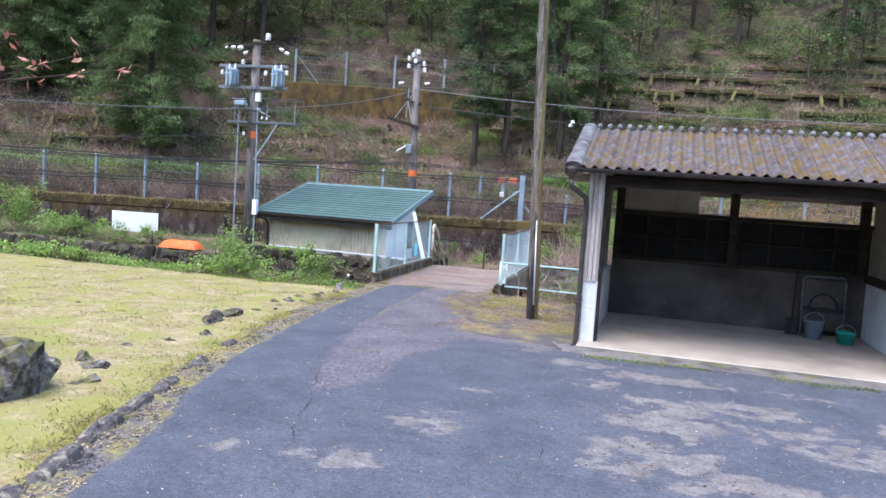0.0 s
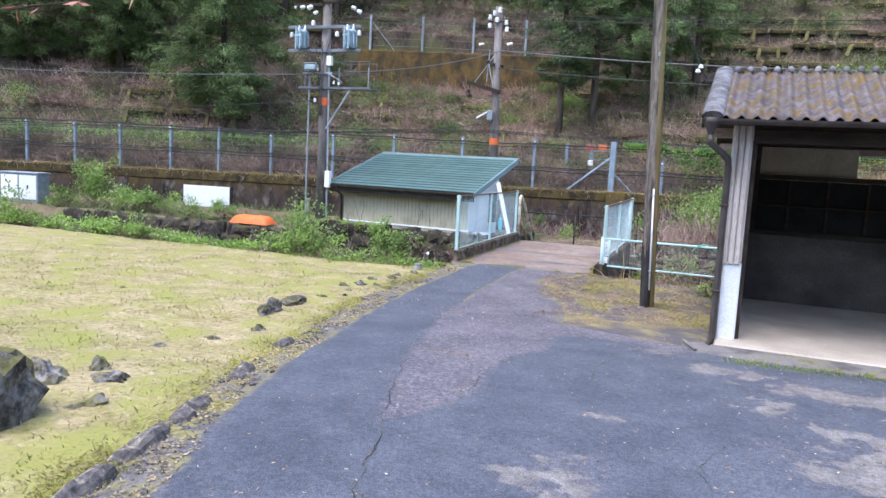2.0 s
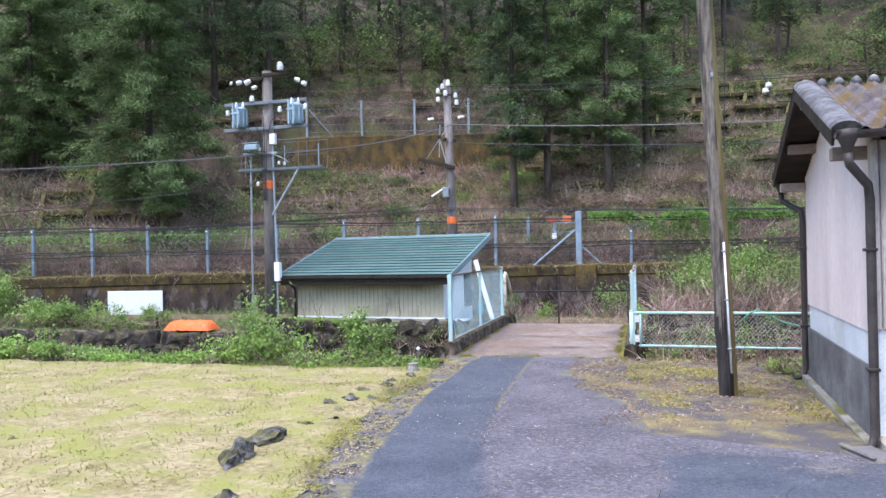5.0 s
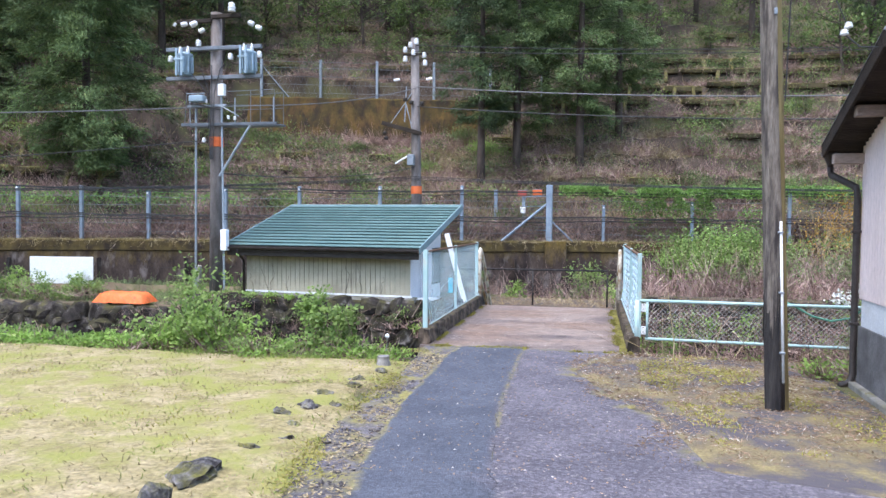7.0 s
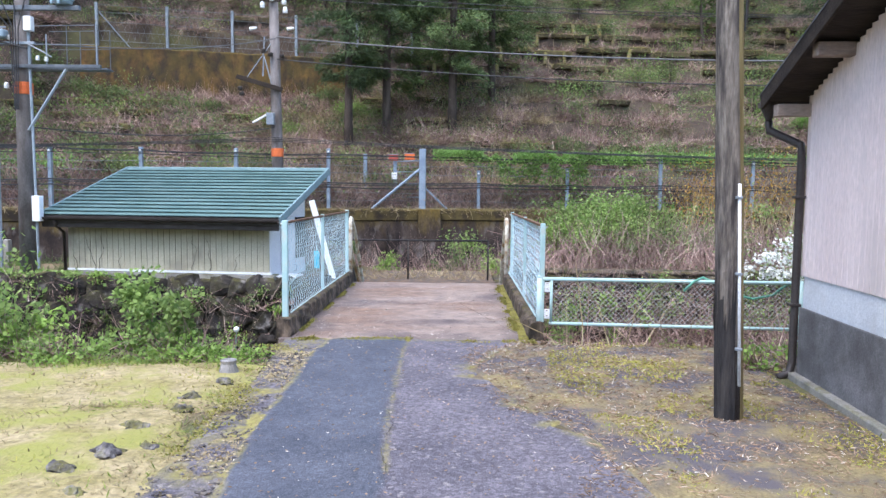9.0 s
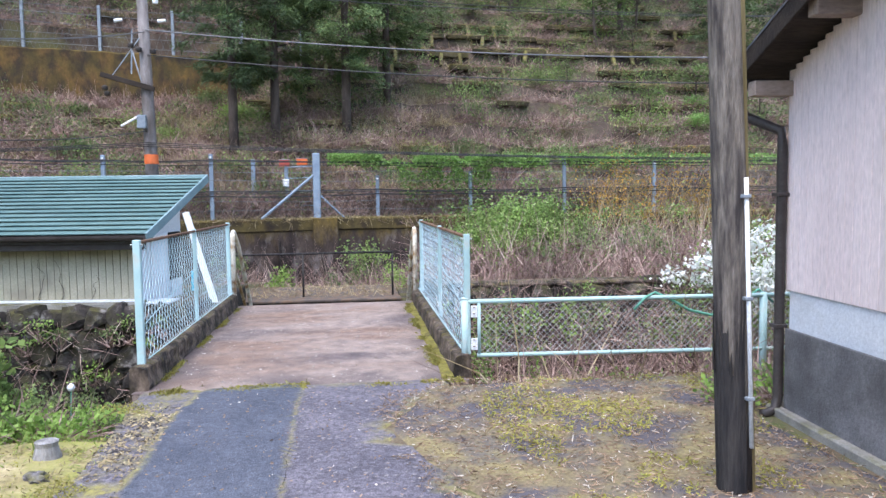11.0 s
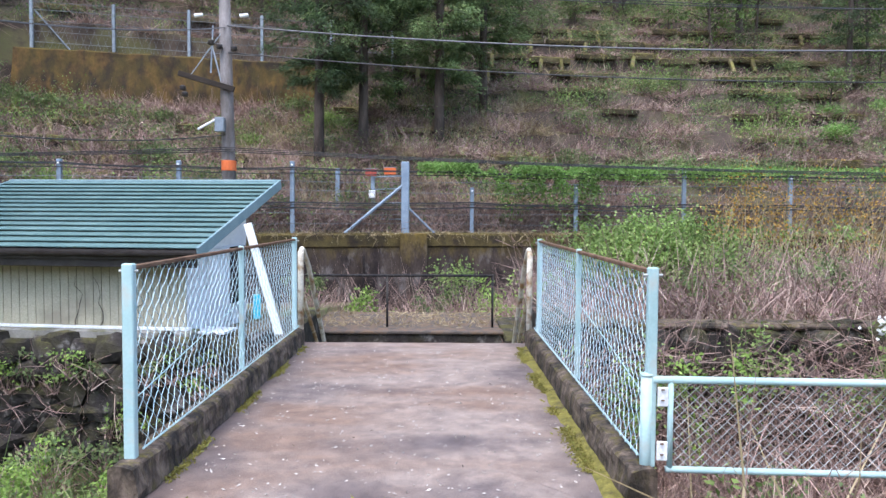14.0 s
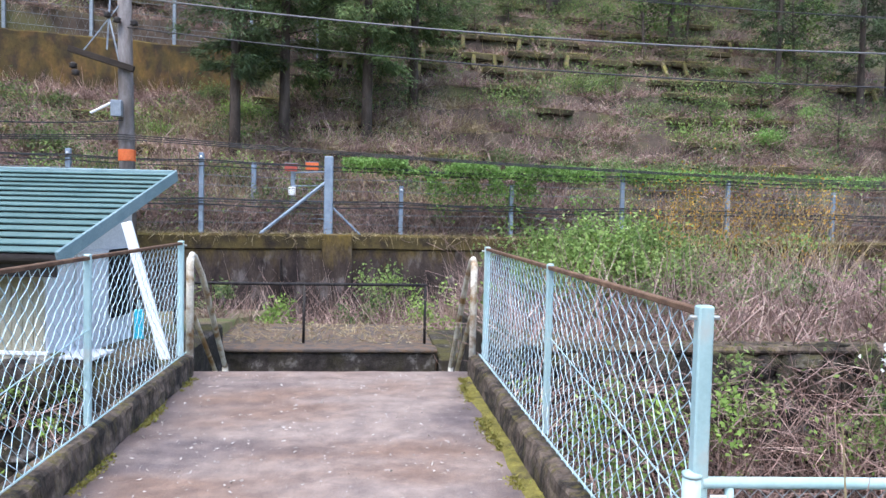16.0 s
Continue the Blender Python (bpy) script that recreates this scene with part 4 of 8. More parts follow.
fence = thing("wall_fence", "blue-grey steel post and wire fence on top of the retaining wall", "fence", (0, 0, 0.93))
fence_posts = [(-24.7, 1.75), (-22.9, 1.75), (-21.1, 1.72), (-19.35, 1.72), (-17.4, 1.75), (-15.55, 1.75), (-13.55, 1.62), (-11.2, 1.75), (-8.9, 1.82), (-6.33, 1.86), (-3.65, 1.92), (1.15, 1.3), (4.15, 1.42), (7.37, 1.9), (10.6, 1.75), (14.0, 1.5), (17.2, 1.7), (20.4, 1.7)]
for x, h in fence_posts:
    y = wall_y(x) + 0.2
    g = Geo().box(x - 0.055, x + 0.055, y - 0.055, y + 0.055, -0.02, h, 0.012)
    po = part("post", g, M_FPOST, fence)
    part("cap", Geo().lathe([(0.03, 0), (0.034, 0.02), (0.02, 0.05)], 8, (x, y - 0.06, h - 0.12)), M_PORC, po, "white insulator")
y = wall_y(-0.7) + 0.15
part("post", Geo().box(-0.81, -0.59, y - 0.11, y + 0.11, -0.35, 1.98, 0.02), M_FPOST, fence, "thick square corner post")
part("brace", Geo().tube([(-0.75, y - 0.05, 1.35), (-2.3, y - 0.55, 0.02)], 0.045, 6), M_FPOST, fence)
part("brace", Geo().tube([(-0.65, y - 0.05, 0.75), (0.1, y + 0.05, 0.02)], 0.03, 6), M_FPOST, fence)
for x, h in ((-2.7, 1.85), (-1.68, 1.8)):
    part("post", Geo().box(x - 0.06, x + 0.06, y + 0.9, y + 1.02, -0.1, h, 0.01), M_FPOST, fence)
for z in (0.4, 0.85, 1.25, 1.6):
    part("rung", Geo().tube([(-1.68, y + 0.95, z), (-0.7, y + 0.05, z)], 0.018, 6), M_FPOST, fence)
part("box", Geo().box(-1.78, -1.6, y + 0.72, y + 0.88, 1.0, 1.22, 0.01), M_SIGN, fence, "small white switch box")
fx = [p[0] for p in fence_posts]
for z, r in ((0.28, 0.009), (0.55, 0.009), (0.72, 0.024), (0.86, 0.026), (0.80, 0.014), (1.15, 0.009), (1.42, 0.009), (1.62, 0.016), (1.74, 0.022), (1.70, 0.012)):
    pts = []
    for a, b in zip(fx, fx[1:]):
        for i in range(4):
            u = i / 4
            x = a + (b - a) * u
            pts.append((x, wall_y(x) + 0.14, z - 0.12 * r / 0.018 * u * (1 - u) + 0.02 * math.sin(x * 0.7 + z * 9)))
    part("wire", Geo().tube(pts, r, 4, False), M_CABLE if r > 0.01 else M_FWIRE, fence)
g = Geo()
for x in np.arange(-24, 20, 0.14):
    x = float(x)
    for dx in (0.55, -0.55):
        g.tube([(x, wall_y(x) + 0.17, 0.05), (x + dx, wall_y(x + dx) + 0.17, 1.6)], 0.0028, 3, False)
part("wire_mesh", g, M_FWIRE, fence, "fine dull wire netting")
for x, ma, nm in ((-1.12, M_ORANGE, "orange plate"), (-1.72, M_RED, "faded red plate")):
    ob = thing("warning_plate", nm + " hung on the fence gate", "sign", (x, y - 0.02 + (0.75 if x < -1.5 else 0), 2.55), group="fence plates")
    part("plate", Geo().box(-0.16, 0.16, -0.01, 0.01, 0, 0.2, 0.006), ma, ob)
    part("strap", Geo().box(-0.17, 0.17, -0.014, 0.014, 0.2, 0.215, 0.003), M_FPOST, ob)

# ---- hillside ----
hx = [-110, -80, -60, -48] + [round(float(v), 2) for v in np.arange(-40, -26, 1.0)] + [round(float(v), 2) for v in np.arange(-26, 24, 0.4)] + [26, 29, 33, 38, 45, 58, 80, 110]
rows_d = [0.3, 0.45] + [round(float(v), 2) for v in np.arange(0.7, 28, 0.26)] + [29, 31, 34, 38, 44, 52, 64, 80, 105]
vs = [(x, wall_y(x) + d, hill_z(x, wall_y(x) + d)) for d in rows_d for x in hx]
w = len(hx)
g = Geo().add(vs, [(j * w + i, j * w + i + 1, (j + 1) * w + i + 1, (j + 1) * w + i) for j in range(len(rows_d) - 1) for i in range(w - 1)])
tagged(part("hillside", g, M_HILL, None, "", True), "steep terraced brown hillside with moss and leaf litter", "hillside", kind="structure")

block_shapes = []
for k in range(5):
    bm = bmesh.new()
    bmesh.ops.create_cube(bm, size=1.0)
    bmesh.ops.bevel(bm, geom=list(bm.edges), offset=0.12, segments=1, affect="EDGES")
    for v in bm.verts:
        v.co *= 1 + 0.14 * noise.noise(v.co * 2 + Vector((k * 5.3, 1, 0)))
    me = bpy.data.meshes.new("terrace_block")
    bm.to_mesh(me)
    bm.free()
    me.materials.append(M_TERRACE)
    block_shapes.append(me)
terraces = thing("terrace_walls", "rows of mossy low terrace walls across the hillside", "terrace wall", kind="structure")
rest = Geo()
ledges = []
count = 0


def crib(shape, place, turn, size):
    """One beam or leg of the cribwork; past 300 the rest is joined."""
    global count
    m = Matrix.LocRotScale(place, Euler(turn), size)
    count += 1
    if count <= 300:
        st = new("terrace_block", shape)
        st.parent = terraces
        st.matrix_basis = m
    else:
        rest.add([m @ v.co for v in shape.vertices], [tuple(p.vertices) for p in shape.polygons])


for k in (7, 8, 6, 5, 4, 3, 9, 10, 2, 11, 12, 1):
    d = (2.0 + 1.55 * k + 0.17) / 0.95
    x = -25.0
    while x < 23:
        bw = float(rng.uniform(1.0, 2.2))
        xm = x + bw / 2
        yy = wall_y(xm) + d
        lean = math.atan2(wall_y(xm + 0.5) - wall_y(xm - 0.5), 1.0)
        right = xm > 0.5 and 5 <= k <= 8
        middle = -10 < xm < 0.5 and 2 <= k <= 6
        left = xm < -10 and 1 <= k <= 5
        if rng.random() < (0.62 if right else 0.6 if middle else 0.6 if left else 0.12) + 1.1 * fbm(xm, k * 1.7, 0.22, 41.0) and not (-16 < xm < -2 and abs(yy - upper_y(xm)) < 1.4):
            top = hill_z(xm, yy + 0.12)
            crib(block_shapes[int(rng.integers(5))], (xm, yy - 0.08, top - 0.0), (0.05, float(rng.uniform(-0.03, 0.03)), lean), (bw, 0.36, float(rng.uniform(0.18, 0.28))))
            ledges.append((x, bw, yy - 0.12, top + 0.09))
            legs = int(bw / 0.75) if right or middle or left else 0
            for q in range(legs):
                if rng.random() < 0.4:
                    lx = x + bw * (q + 0.5) / legs
                    ly = wall_y(lx) + d - 0.52
                    crib(block_shapes[int(rng.integers(5))], (lx, ly, top - 0.32), (-0.75, float(rng.uniform(0.1, 0.45)) * (-1 if xm < -10 else 1), lean), (0.17, 0.15, 1.05))
        x += bw + float(rng.uniform(0.0, 0.25))
part("terrace_rest", rest, M_TERRACE, terraces)["kind"] = "stuff"

# ---- upper wall and fence on the hill ----
g = Geo()
nw = 56
prof = [(-0.32, 4.6), (-0.24, 5.7), (-0.16, 6.3), (-0.08, 6.9), (-0.02, 7.4), (0.0, 7.55), (0.06, 7.6), (0.9, 7.62)]
for i in range(nw + 1):
    x = -15.6 + 11.2 * i / nw
    g.v += [(x, upper_y(x) + py + 0.04 * fbm(x, pz, 1.2), pz + (0.05 * fbm(x, 0, 1.4) if pz > 7.5 else 0)) for py, pz in prof]
g.f = [(i * 8 + k, i * 8 + 8 + k, i * 8 + 9 + k, i * 8 + 1 + k) for i in range(nw) for k in range(7)]
tagged(part("upper_wall", g, M_RUSTWALL), "rust-stained concrete wall high on the hillside", "wall", kind="structure")
ob = thing("upper_fence", "grey steel wire fence above the rust-stained wall", "fence", (0, 0, 7.55))
for x in (-15.1, -12.35, -9.7, -7.0, -4.3, -1.8):
    yy = upper_y(x) + 0.25
    part("post", Geo().box(x - 0.06, x + 0.06, yy - 0.05, yy + 0.05, 0, 1.9, 0.01), M_GALV, ob)
part("brace", Geo().tube([(-15.0, upper_y(-15) + 0.25, 1.5), (-13.8, upper_y(-13.8) + 0.25, 0.02)], 0.03, 6), M_GALV, ob)
for z in (0.3, 0.7, 1.1, 1.5, 1.8):
    part("wire", Geo().tube([(-15.1, upper_y(-15.1) + 0.2, z), (-8, upper_y(-8) + 0.2, z - 0.03), (-1.8, upper_y(-1.8) + 0.2, z)], 0.012, 4, False), M_FWIRE, ob)
g = Geo()
for x in np.arange(-15, -2, 0.25):
    x = float(x)
    for dx in (0.6, -0.6):
        g.tube([(x, upper_y(x) + 0.22, 0.03), (x + dx, upper_y(x + dx) + 0.22, 1.8)], 0.004, 3, False)
part("wire_mesh", g, M_FWIRE, ob)

# ---- shed with the green roof ----
shed = thing("shed", "low cream shed with a green metal lean-to roof behind the stream", "shed", (-2.58, 4.43, 0.0), -6.3)
R0, R1, Z0, Z1 = 0.0, 2.92, 1.04, 1.96
UL = -4.43
sl = math.atan2(Z1 - Z0, R1 - R0)
body = part("wall", Geo().box(UL + 0.28, -0.30, 0.42, 2.35, -0.95, 1.02, 0.01), M_WHITEP, shed, "white painted shed wall")
g = Geo()
x = UL + 0.27
while x < -0.32:
    g.box(x, x + 0.104, 0.395, 0.418, 0.06, 1.0, 0.004)
    x += 0.11
part("ribbed_siding", g, M_CREAM, body, "cream ribbed metal siding")
part("sill", Geo().box(UL + 0.24, -0.27, 0.37, 0.417, 0.02, 0.058, 0.006), M_WHITEP, body, "white bottom trim")
g = Geo().add([(-0.30, 0.42, 1.021), (-0.30, 2.35, 1.021), (-0.30, 2.35, 1.67), (-0.30, 0.42, 1.06), (-0.36, 0.42, 1.021), (-0.36, 2.35, 1.021), (-0.36, 2.35, 1.67), (-0.36, 0.42, 1.06)], [(0, 1, 2, 3), (7, 6, 5, 4), (3, 2, 6, 7), (1, 5, 6, 2), (0, 3, 7, 4), (0, 4, 5, 1)])
part("gable", g, M_WHITEP, shed)
part("footing", Geo().box(UL + 0.2, -0.2, 0.28, 0.60, -0.25, 0.02, 0.02), M_CONC, shed, "grey concrete footing strip")
roof = part("roof", Geo().add([(UL, R0, Z0 - 0.03), (0, R0, Z0 - 0.03), (0, R1, Z1 - 0.03), (UL, R1, Z1 - 0.03), (UL, R0, Z0 - 0.10), (0, R0, Z0 - 0.10), (0, R1, Z1 - 0.10), (UL, R1, Z1 - 0.10)], [(0, 1, 2, 3), (7, 6, 5, 4), (0, 4, 5, 1), (1, 5, 6, 2), (2, 6, 7, 3), (3, 7, 4, 0)]), M_BROWNPIPE, shed, "dark roof underside")
nst = 15
run = (R1 - R0) / math.cos(sl)
for i in range(nst):
    a, b = run * i / nst, run * (i + 1) / nst
    m = Matrix.Translation((0, R0, Z0)) @ Matrix.Rotation(sl, 4, "X")
    vs = [(UL - 0.01, a - 0.016, 0.034), (0.01, a - 0.016, 0.034), (0.01, b, 0.002), (UL - 0.01, b, 0.002), (UL - 0.01, a - 0.016, 0.022), (0.01, a - 0.016, 0.022), (0.01, b, -0.012), (UL - 0.01, b, -0.012)]
    gg = Geo().add([m @ Vector(v) for v in vs], [(0, 1, 2, 3), (7, 6, 5, 4), (0, 4, 5, 1), (1, 5, 6, 2), (2, 6, 7, 3), (3, 7, 4, 0)])
    part("roof_strip", gg, M_GREENROOF, roof)
part("ridge_cap", Geo().box(UL - 0.02, 0.02, R1 - 0.06, R1 + 0.06, Z1 - 0.02, Z1 + 0.035, 0.01), M_FASCIA, roof)
m = Matrix.Translation((0, R0, Z0)) @ Matrix.Rotation(sl, 4, "X")
part("fascia", Geo().box(0.012, 0.045, -0.02, run + 0.02, -0.11, 0.035, 0.006, m), M_FASCIA, roof, "blue-green verge board")
part("fascia", Geo().box(UL - 0.045, UL - 0.012, -0.02, run + 0.02, -0.11, 0.035, 0.006, m), M_FASCIA, roof)
part("soffit", Geo().box(-0.29, 0.01, 0.05, run - 0.05, -0.12, -0.105, 0.003, m), M_WHITEP, roof)
g = Geo()
vs = []
for k in range(7):
    a = math.pi * k / 6
    vs.append((-math.cos(a) * 0.05, -math.sin(a) * 0.05))
for xx in (UL, 0.02):
    for py, pz in vs:
        g.v.append((xx, R0 - 0.05 + py, Z0 - 0.03 + pz))
g.f = [(i, i + 1, 8 + i, 7 + i) for i in range(6)]
g.box(UL, 0.02, R0 - 0.012, R0 - 0.002, Z0 - 0.12, Z0 + 0.0, 0.002)
# Dark strip before the upper siding stands in for the eave's shadow.
g.box(UL + 0.02, 0.0, R0 + 0.03, R0 + 0.06, Z0 - 0.215, Z0 - 0.10, 0.004)
part("gutter", g, M_BROWNPIPE, shed, "black eaves gutter with a dark strip as eave shadow")
part("downpipe", Geo().tube([(UL + 0.3, -0.04, Z0 - 0.08), (UL + 0.3, 0.05, Z0 - 0.2), (UL + 0.24, 0.33, Z0 - 0.33), (UL + 0.24, 0.35, -0.1)], 0.03, 8), M_BROWNPIPE, shed, "black downpipe", True)
door = part("door", Geo().box(-0.298, -0.26, 0.95, 1.62, -0.9, 1.0, 0.008), M_WHITEP, shed, "white door beside the bridge")
part("door_panel", Geo().box(-0.258, -0.25, 1.02, 1.36, 0.2, 0.86, 0.004), M_SIGN, door, "bright white notice panel")
part("handle", Geo().tube([(-0.25, 1.52, 0.1), (-0.2, 1.52, 0.1), (-0.2, 1.52, -0.02), (-0.25, 1.52, -0.02)], 0.01, 6), M_GALV, door)
part("window", Geo().box(-0.298, -0.25, 1.72, 2.2, 0.2, 1.0, 0.008), M_GLASS, shed)
part("shelf", Geo().box(-0.30, 0.15, 0.45, 0.9, -0.03, 0.0, 0.005), M_WHITEP, shed, "white ledge")

for k, x in enumerate((-3.9, -3.6, -3.55, -3.1, -1.75, -1.5, -1.0)):
    pts = [(x, 0.33, -0.1)]
    for i in range(1, 8):
        pts.append((pts[-1][0] + float(rng.normal(0, 0.035)), 0.384, -0.1 + 0.11 * i * (1.0 if k % 3 else 0.7)))
    part("vine", Geo().tube(pts, [0.006 - 0.0006 * i for i in range(8)], 5), M_BARK, shed, "bare dark creeper stem")

ob = thing("leaning_plank", "long white plank leaning against the shed gable", "plank", (-1.72, 5.0, -0.1))
part("plank", Geo().box(-0.05, 0.05, -0.02, 0.02, 0, 1.5, 0.006, Matrix.Rotation(math.radians(-15.5), 4, "Y")), M_WHITEP, ob)
ob = thing("blue_tool", "bright blue plastic tool hanging by the shed door", "tool", (-2.1, 5.35, 0.1))
part("blade", Geo().box(-0.05, 0.05, -0.012, 0.012, 0, 0.32, 0.01), M_CYAN, ob)
part("grip", Geo().tube([(0, 0, 0.32), (0, 0, 0.42)], 0.012, 6), M_AQUA, ob)

# ---- white sign board and orange sheet ----
ob = thing("sign_board", "blank white sign board on posts by the retaining wall", "sign", (-11.6, 5.6, -0.30), 8)
part("panel", Geo().box(-0.78, 0.78, -0.012, 0.012, 0.34, 0.98, 0.006), M_SIGN, ob, "blank white panel")
for x in (-0.6, 0.6):
    part("post", Geo().box(x - 0.03, x + 0.03, 0.014, 0.07, -0.05, 0.96, 0.005), M_TIMBER, ob)
ob = thing("orange_sheet", "crumpled orange plastic sheet over a low mound", "sheet", (-9.3, 4.75, -0.24))
g = Geo()
nx, ny = 26, 12
vs = []
for j in range(ny + 1):
    for i in range(nx + 1):
        u, v = i / nx * 2 - 1, j / ny * 2 - 1
        z = 0.22 * max(0.0, (1 - abs(u) ** 10)) * max(0.0, 1 - abs(v) ** 5) + 0.03 * noise.noise(Vector((u * 5, v * 4, 1)))
        vs.append((u * 0.62, v * 0.3, z))
g.add(vs, [(j * (nx + 1) + i, j * (nx + 1) + i + 1, (j + 1) * (nx + 1) + i + 1, (j + 1) * (nx + 1) + i) for j in range(ny) for i in range(nx)])
part("sheet", g, M_TARP, ob, "", True)
ob = thing("wall_post", "grey concrete stub post by the retaining wall", "post", (-8.2, 5.9, -0.1))
part("shaft", Geo().box(-0.06, 0.06, -0.06, 0.06, -0.05, 0.62, 0.01), M_CONC, ob)

ob = thing("equipment_cabinet", "pale grey metal equipment cabinet by the retaining wall", "cabinet", (-18.9, 5.4, -0.32), 12)
part("body", Geo().box(-0.7, 0.7, -0.3, 0.3, 0.08, 1.0, 0.015), M_GALV, ob)
part("roof", Geo().box(-0.74, 0.74, -0.34, 0.34, 1.002, 1.05, 0.012), M_GALV, ob)
for x in (-0.34, 0.34):
    dr = part("door", Geo().box(x - 0.31, x + 0.31, -0.32, -0.302, 0.14, 0.95, 0.006), M_SIGN, ob, "pale cabinet door")
    part("handle", Geo().box(x - 0.02, x + 0.02, -0.345, -0.322, 0.5, 0.62, 0.004), M_TAR, dr)
part("plinth", Geo().box(-0.72, 0.72, -0.32, 0.32, -0.05, 0.078, 0.01), M_CONC, ob)
# ---- utility poles and cables ----
M_DARKSTEEL = surf("dull_steel", (0.11, 0.125, 0.15), (0.18, 0.20, 0.23), 6, 0.6, 0.1, 60, metal=0.2)
def insulator(parent, x, y, z, s=1.0, tilt=0.0):
    """Ribbed white porcelain."""
    s *= 0.8
    prof = [(0.02, 0), (0.055, 0.01), (0.05, 0.03), (0.03, 0.035), (0.058, 0.05), (0.05, 0.075), (0.03, 0.08), (0.05, 0.095), (0.04, 0.12), (0.015, 0.135)]
    g = Geo().lathe([(r * s, h * s) for r, h in prof], 10)
    m = Matrix.Translation((x, y, z)) @ Matrix.Rotation(tilt, 4, "Y")
    g.v = [tuple(m @ Vector(v)) for v in g.v]
    return part("insulator", g, M_PORC, parent, "white ribbed porcelain", True)


def transformer(parent, x, y, z):
    """A small pole tank with cooling fins and bushings."""
    tank = part("transformer", Geo().lathe([(0.13, 0), (0.15, 0.02), (0.15, 0.40), (0.165, 0.42), (0.165, 0.45), (0.08, 0.50)], 16, (x, y, z)), M_TANK, parent, "pale blue transformer tank", True)
    for k in range(6):
        a = math.pi * (k / 5 - 1)
        cx, cy = x + math.cos(a) * 0.17, y + math.sin(a) * 0.17
        part("fin", Geo().box(cx - 0.012, cx + 0.012, cy - 0.03, cy + 0.03, z + 0.05, z + 0.38, 0.004), M_TANK, tank)
    for dx in (-0.10, 0.02):
        part("strap", Geo().box(x + dx - 0.022, x + dx + 0.022, y - 0.205, y - 0.175, z - 0.03, z + 0.55, 0.004), M_TANK, tank)
    part("strap", Geo().box(x - 0.15, x + 0.06, y - 0.215, y - 0.206, z + 0.30, z + 0.34, 0.003), M_TANK, tank)
    for dx in (-0.09, 0.09):
        part("bushing", Geo().lathe([(0.03, 0), (0.045, 0.03), (0.028, 0.05), (0.042, 0.07), (0.02, 0.1), (0.012, 0.16)], 10, (x + dx, y - 0.05, z + 0.46)), M_PORC, tank, "white bushing", True)


pole = thing("utility_pole", "concrete utility pole with two pale blue transformers and white insulators", "utility pole", (-7.2, 4.95, -0.12))
part("shaft", Geo().tube([(0, 0, 0), (0, 0, 6.15)], [0.165, 0.115], 16), M_POLECONC, pole, smooth=True)
part("band", Geo().lathe([(0.146, 3.28), (0.15, 3.29), (0.15, 3.48), (0.146, 3.49)], 16), M_ORANGE, pole, "orange marker band")
for z, y0 in ((5.36, -0.16), (4.74, -0.16)):
    part("crossarm", Geo().box(-1.08, 1.12, y0 - 0.04, y0 + 0.04, z - 0.04, z + 0.04, 0.006), M_DARKSTEEL, pole, "dull grey steel crossarm")
part("crossarm", Geo().box(-0.05, 0.62, -0.15, -0.07, 6.0, 6.08, 0.006), M_TIMBER, pole)
part("crossarm", Geo().box(-0.85, -0.05, -0.15, -0.07, 5.92, 6.0, 0.006), M_TIMBER, pole)
for x in (-0.62, 0.85):
    transformer(pole, x, -0.2, 4.79)
for x, z, s, tl in ((-0.72, 5.88, 1.3, 1.4), (-0.5, 5.86, 1.5, 1.2), (-0.3, 5.72, 1.2, 1.2), (-0.32, 5.4, 1.4, 0), (0.45, 6.1, 1.9, 0), (0.95, 5.82, 1.3, -1.2), (1.12, 5.72, 1.3, -1.2), (-0.98, 5.1, 1.3, 0), (-0.2, 3.36, 1.0, 0), (0.42, 5.1, 1.3, 0), (1.08, 5.12, 1.3, 0), (-0.9, 5.86, 0.8, 0.6)):
    insulator(pole, x, -0.18, z, s, tl)
part("bracket", Geo().box(-0.75, 1.45, -0.17, -0.11, 3.72, 3.78, 0.005), M_DARKSTEEL, pole, "dark lower crossarm")
part("brace", Geo().tube([(0.85, -0.14, 3.72), (0.12, -0.1, 2.65)], 0.025, 6), M_GALV, pole)
for x in (-0.55, 0.5, 1.38):
    part("hanger", Geo().tube([(x, -0.14, 3.75), (x, -0.14, 4.3)], 0.012, 5), M_GALV, pole)
part("bracket", Geo().box(-0.6, 0.3, -0.17, -0.12, 4.12, 4.17, 0.004), M_GALV, pole)
for x, z in ((-0.45, 4.2), (-0.3, 4.22), (-0.15, 4.2), (0.35, 3.85), (0.5, 3.83)):
    insulator(pole, x, -0.15, z, 0.8)
for y_ in (-0.14, 0.32):
    part("cage_rail", Geo().tube([(0.3, y_, 4.44), (1.4, y_, 4.46)], 0.007, 5), M_DARKSTEEL, pole)
    part("cage_rail", Geo().tube([(0.3, y_, 4.12), (1.4, y_, 4.13)], 0.006, 5), M_DARKSTEEL, pole)
    for x in (-0.68, 0.86, 1.4):
        part("cage_upright", Geo().tube([(x, y_, 3.76), (x + (0.06 if x < 0 else 0), y_, 4.46)], 0.007, 5), M_DARKSTEEL, pole)
part("cage_rail", Geo().tube([(-0.64, -0.14, 4.42), (-0.2, -0.14, 4.42)], 0.011, 5), M_GALV, pole)
part("cage_floor", Geo().box(-0.7, 1.44, 0.1, 0.36, 3.735, 3.765, 0.005), M_DARKSTEEL, pole, "grey platform grating")
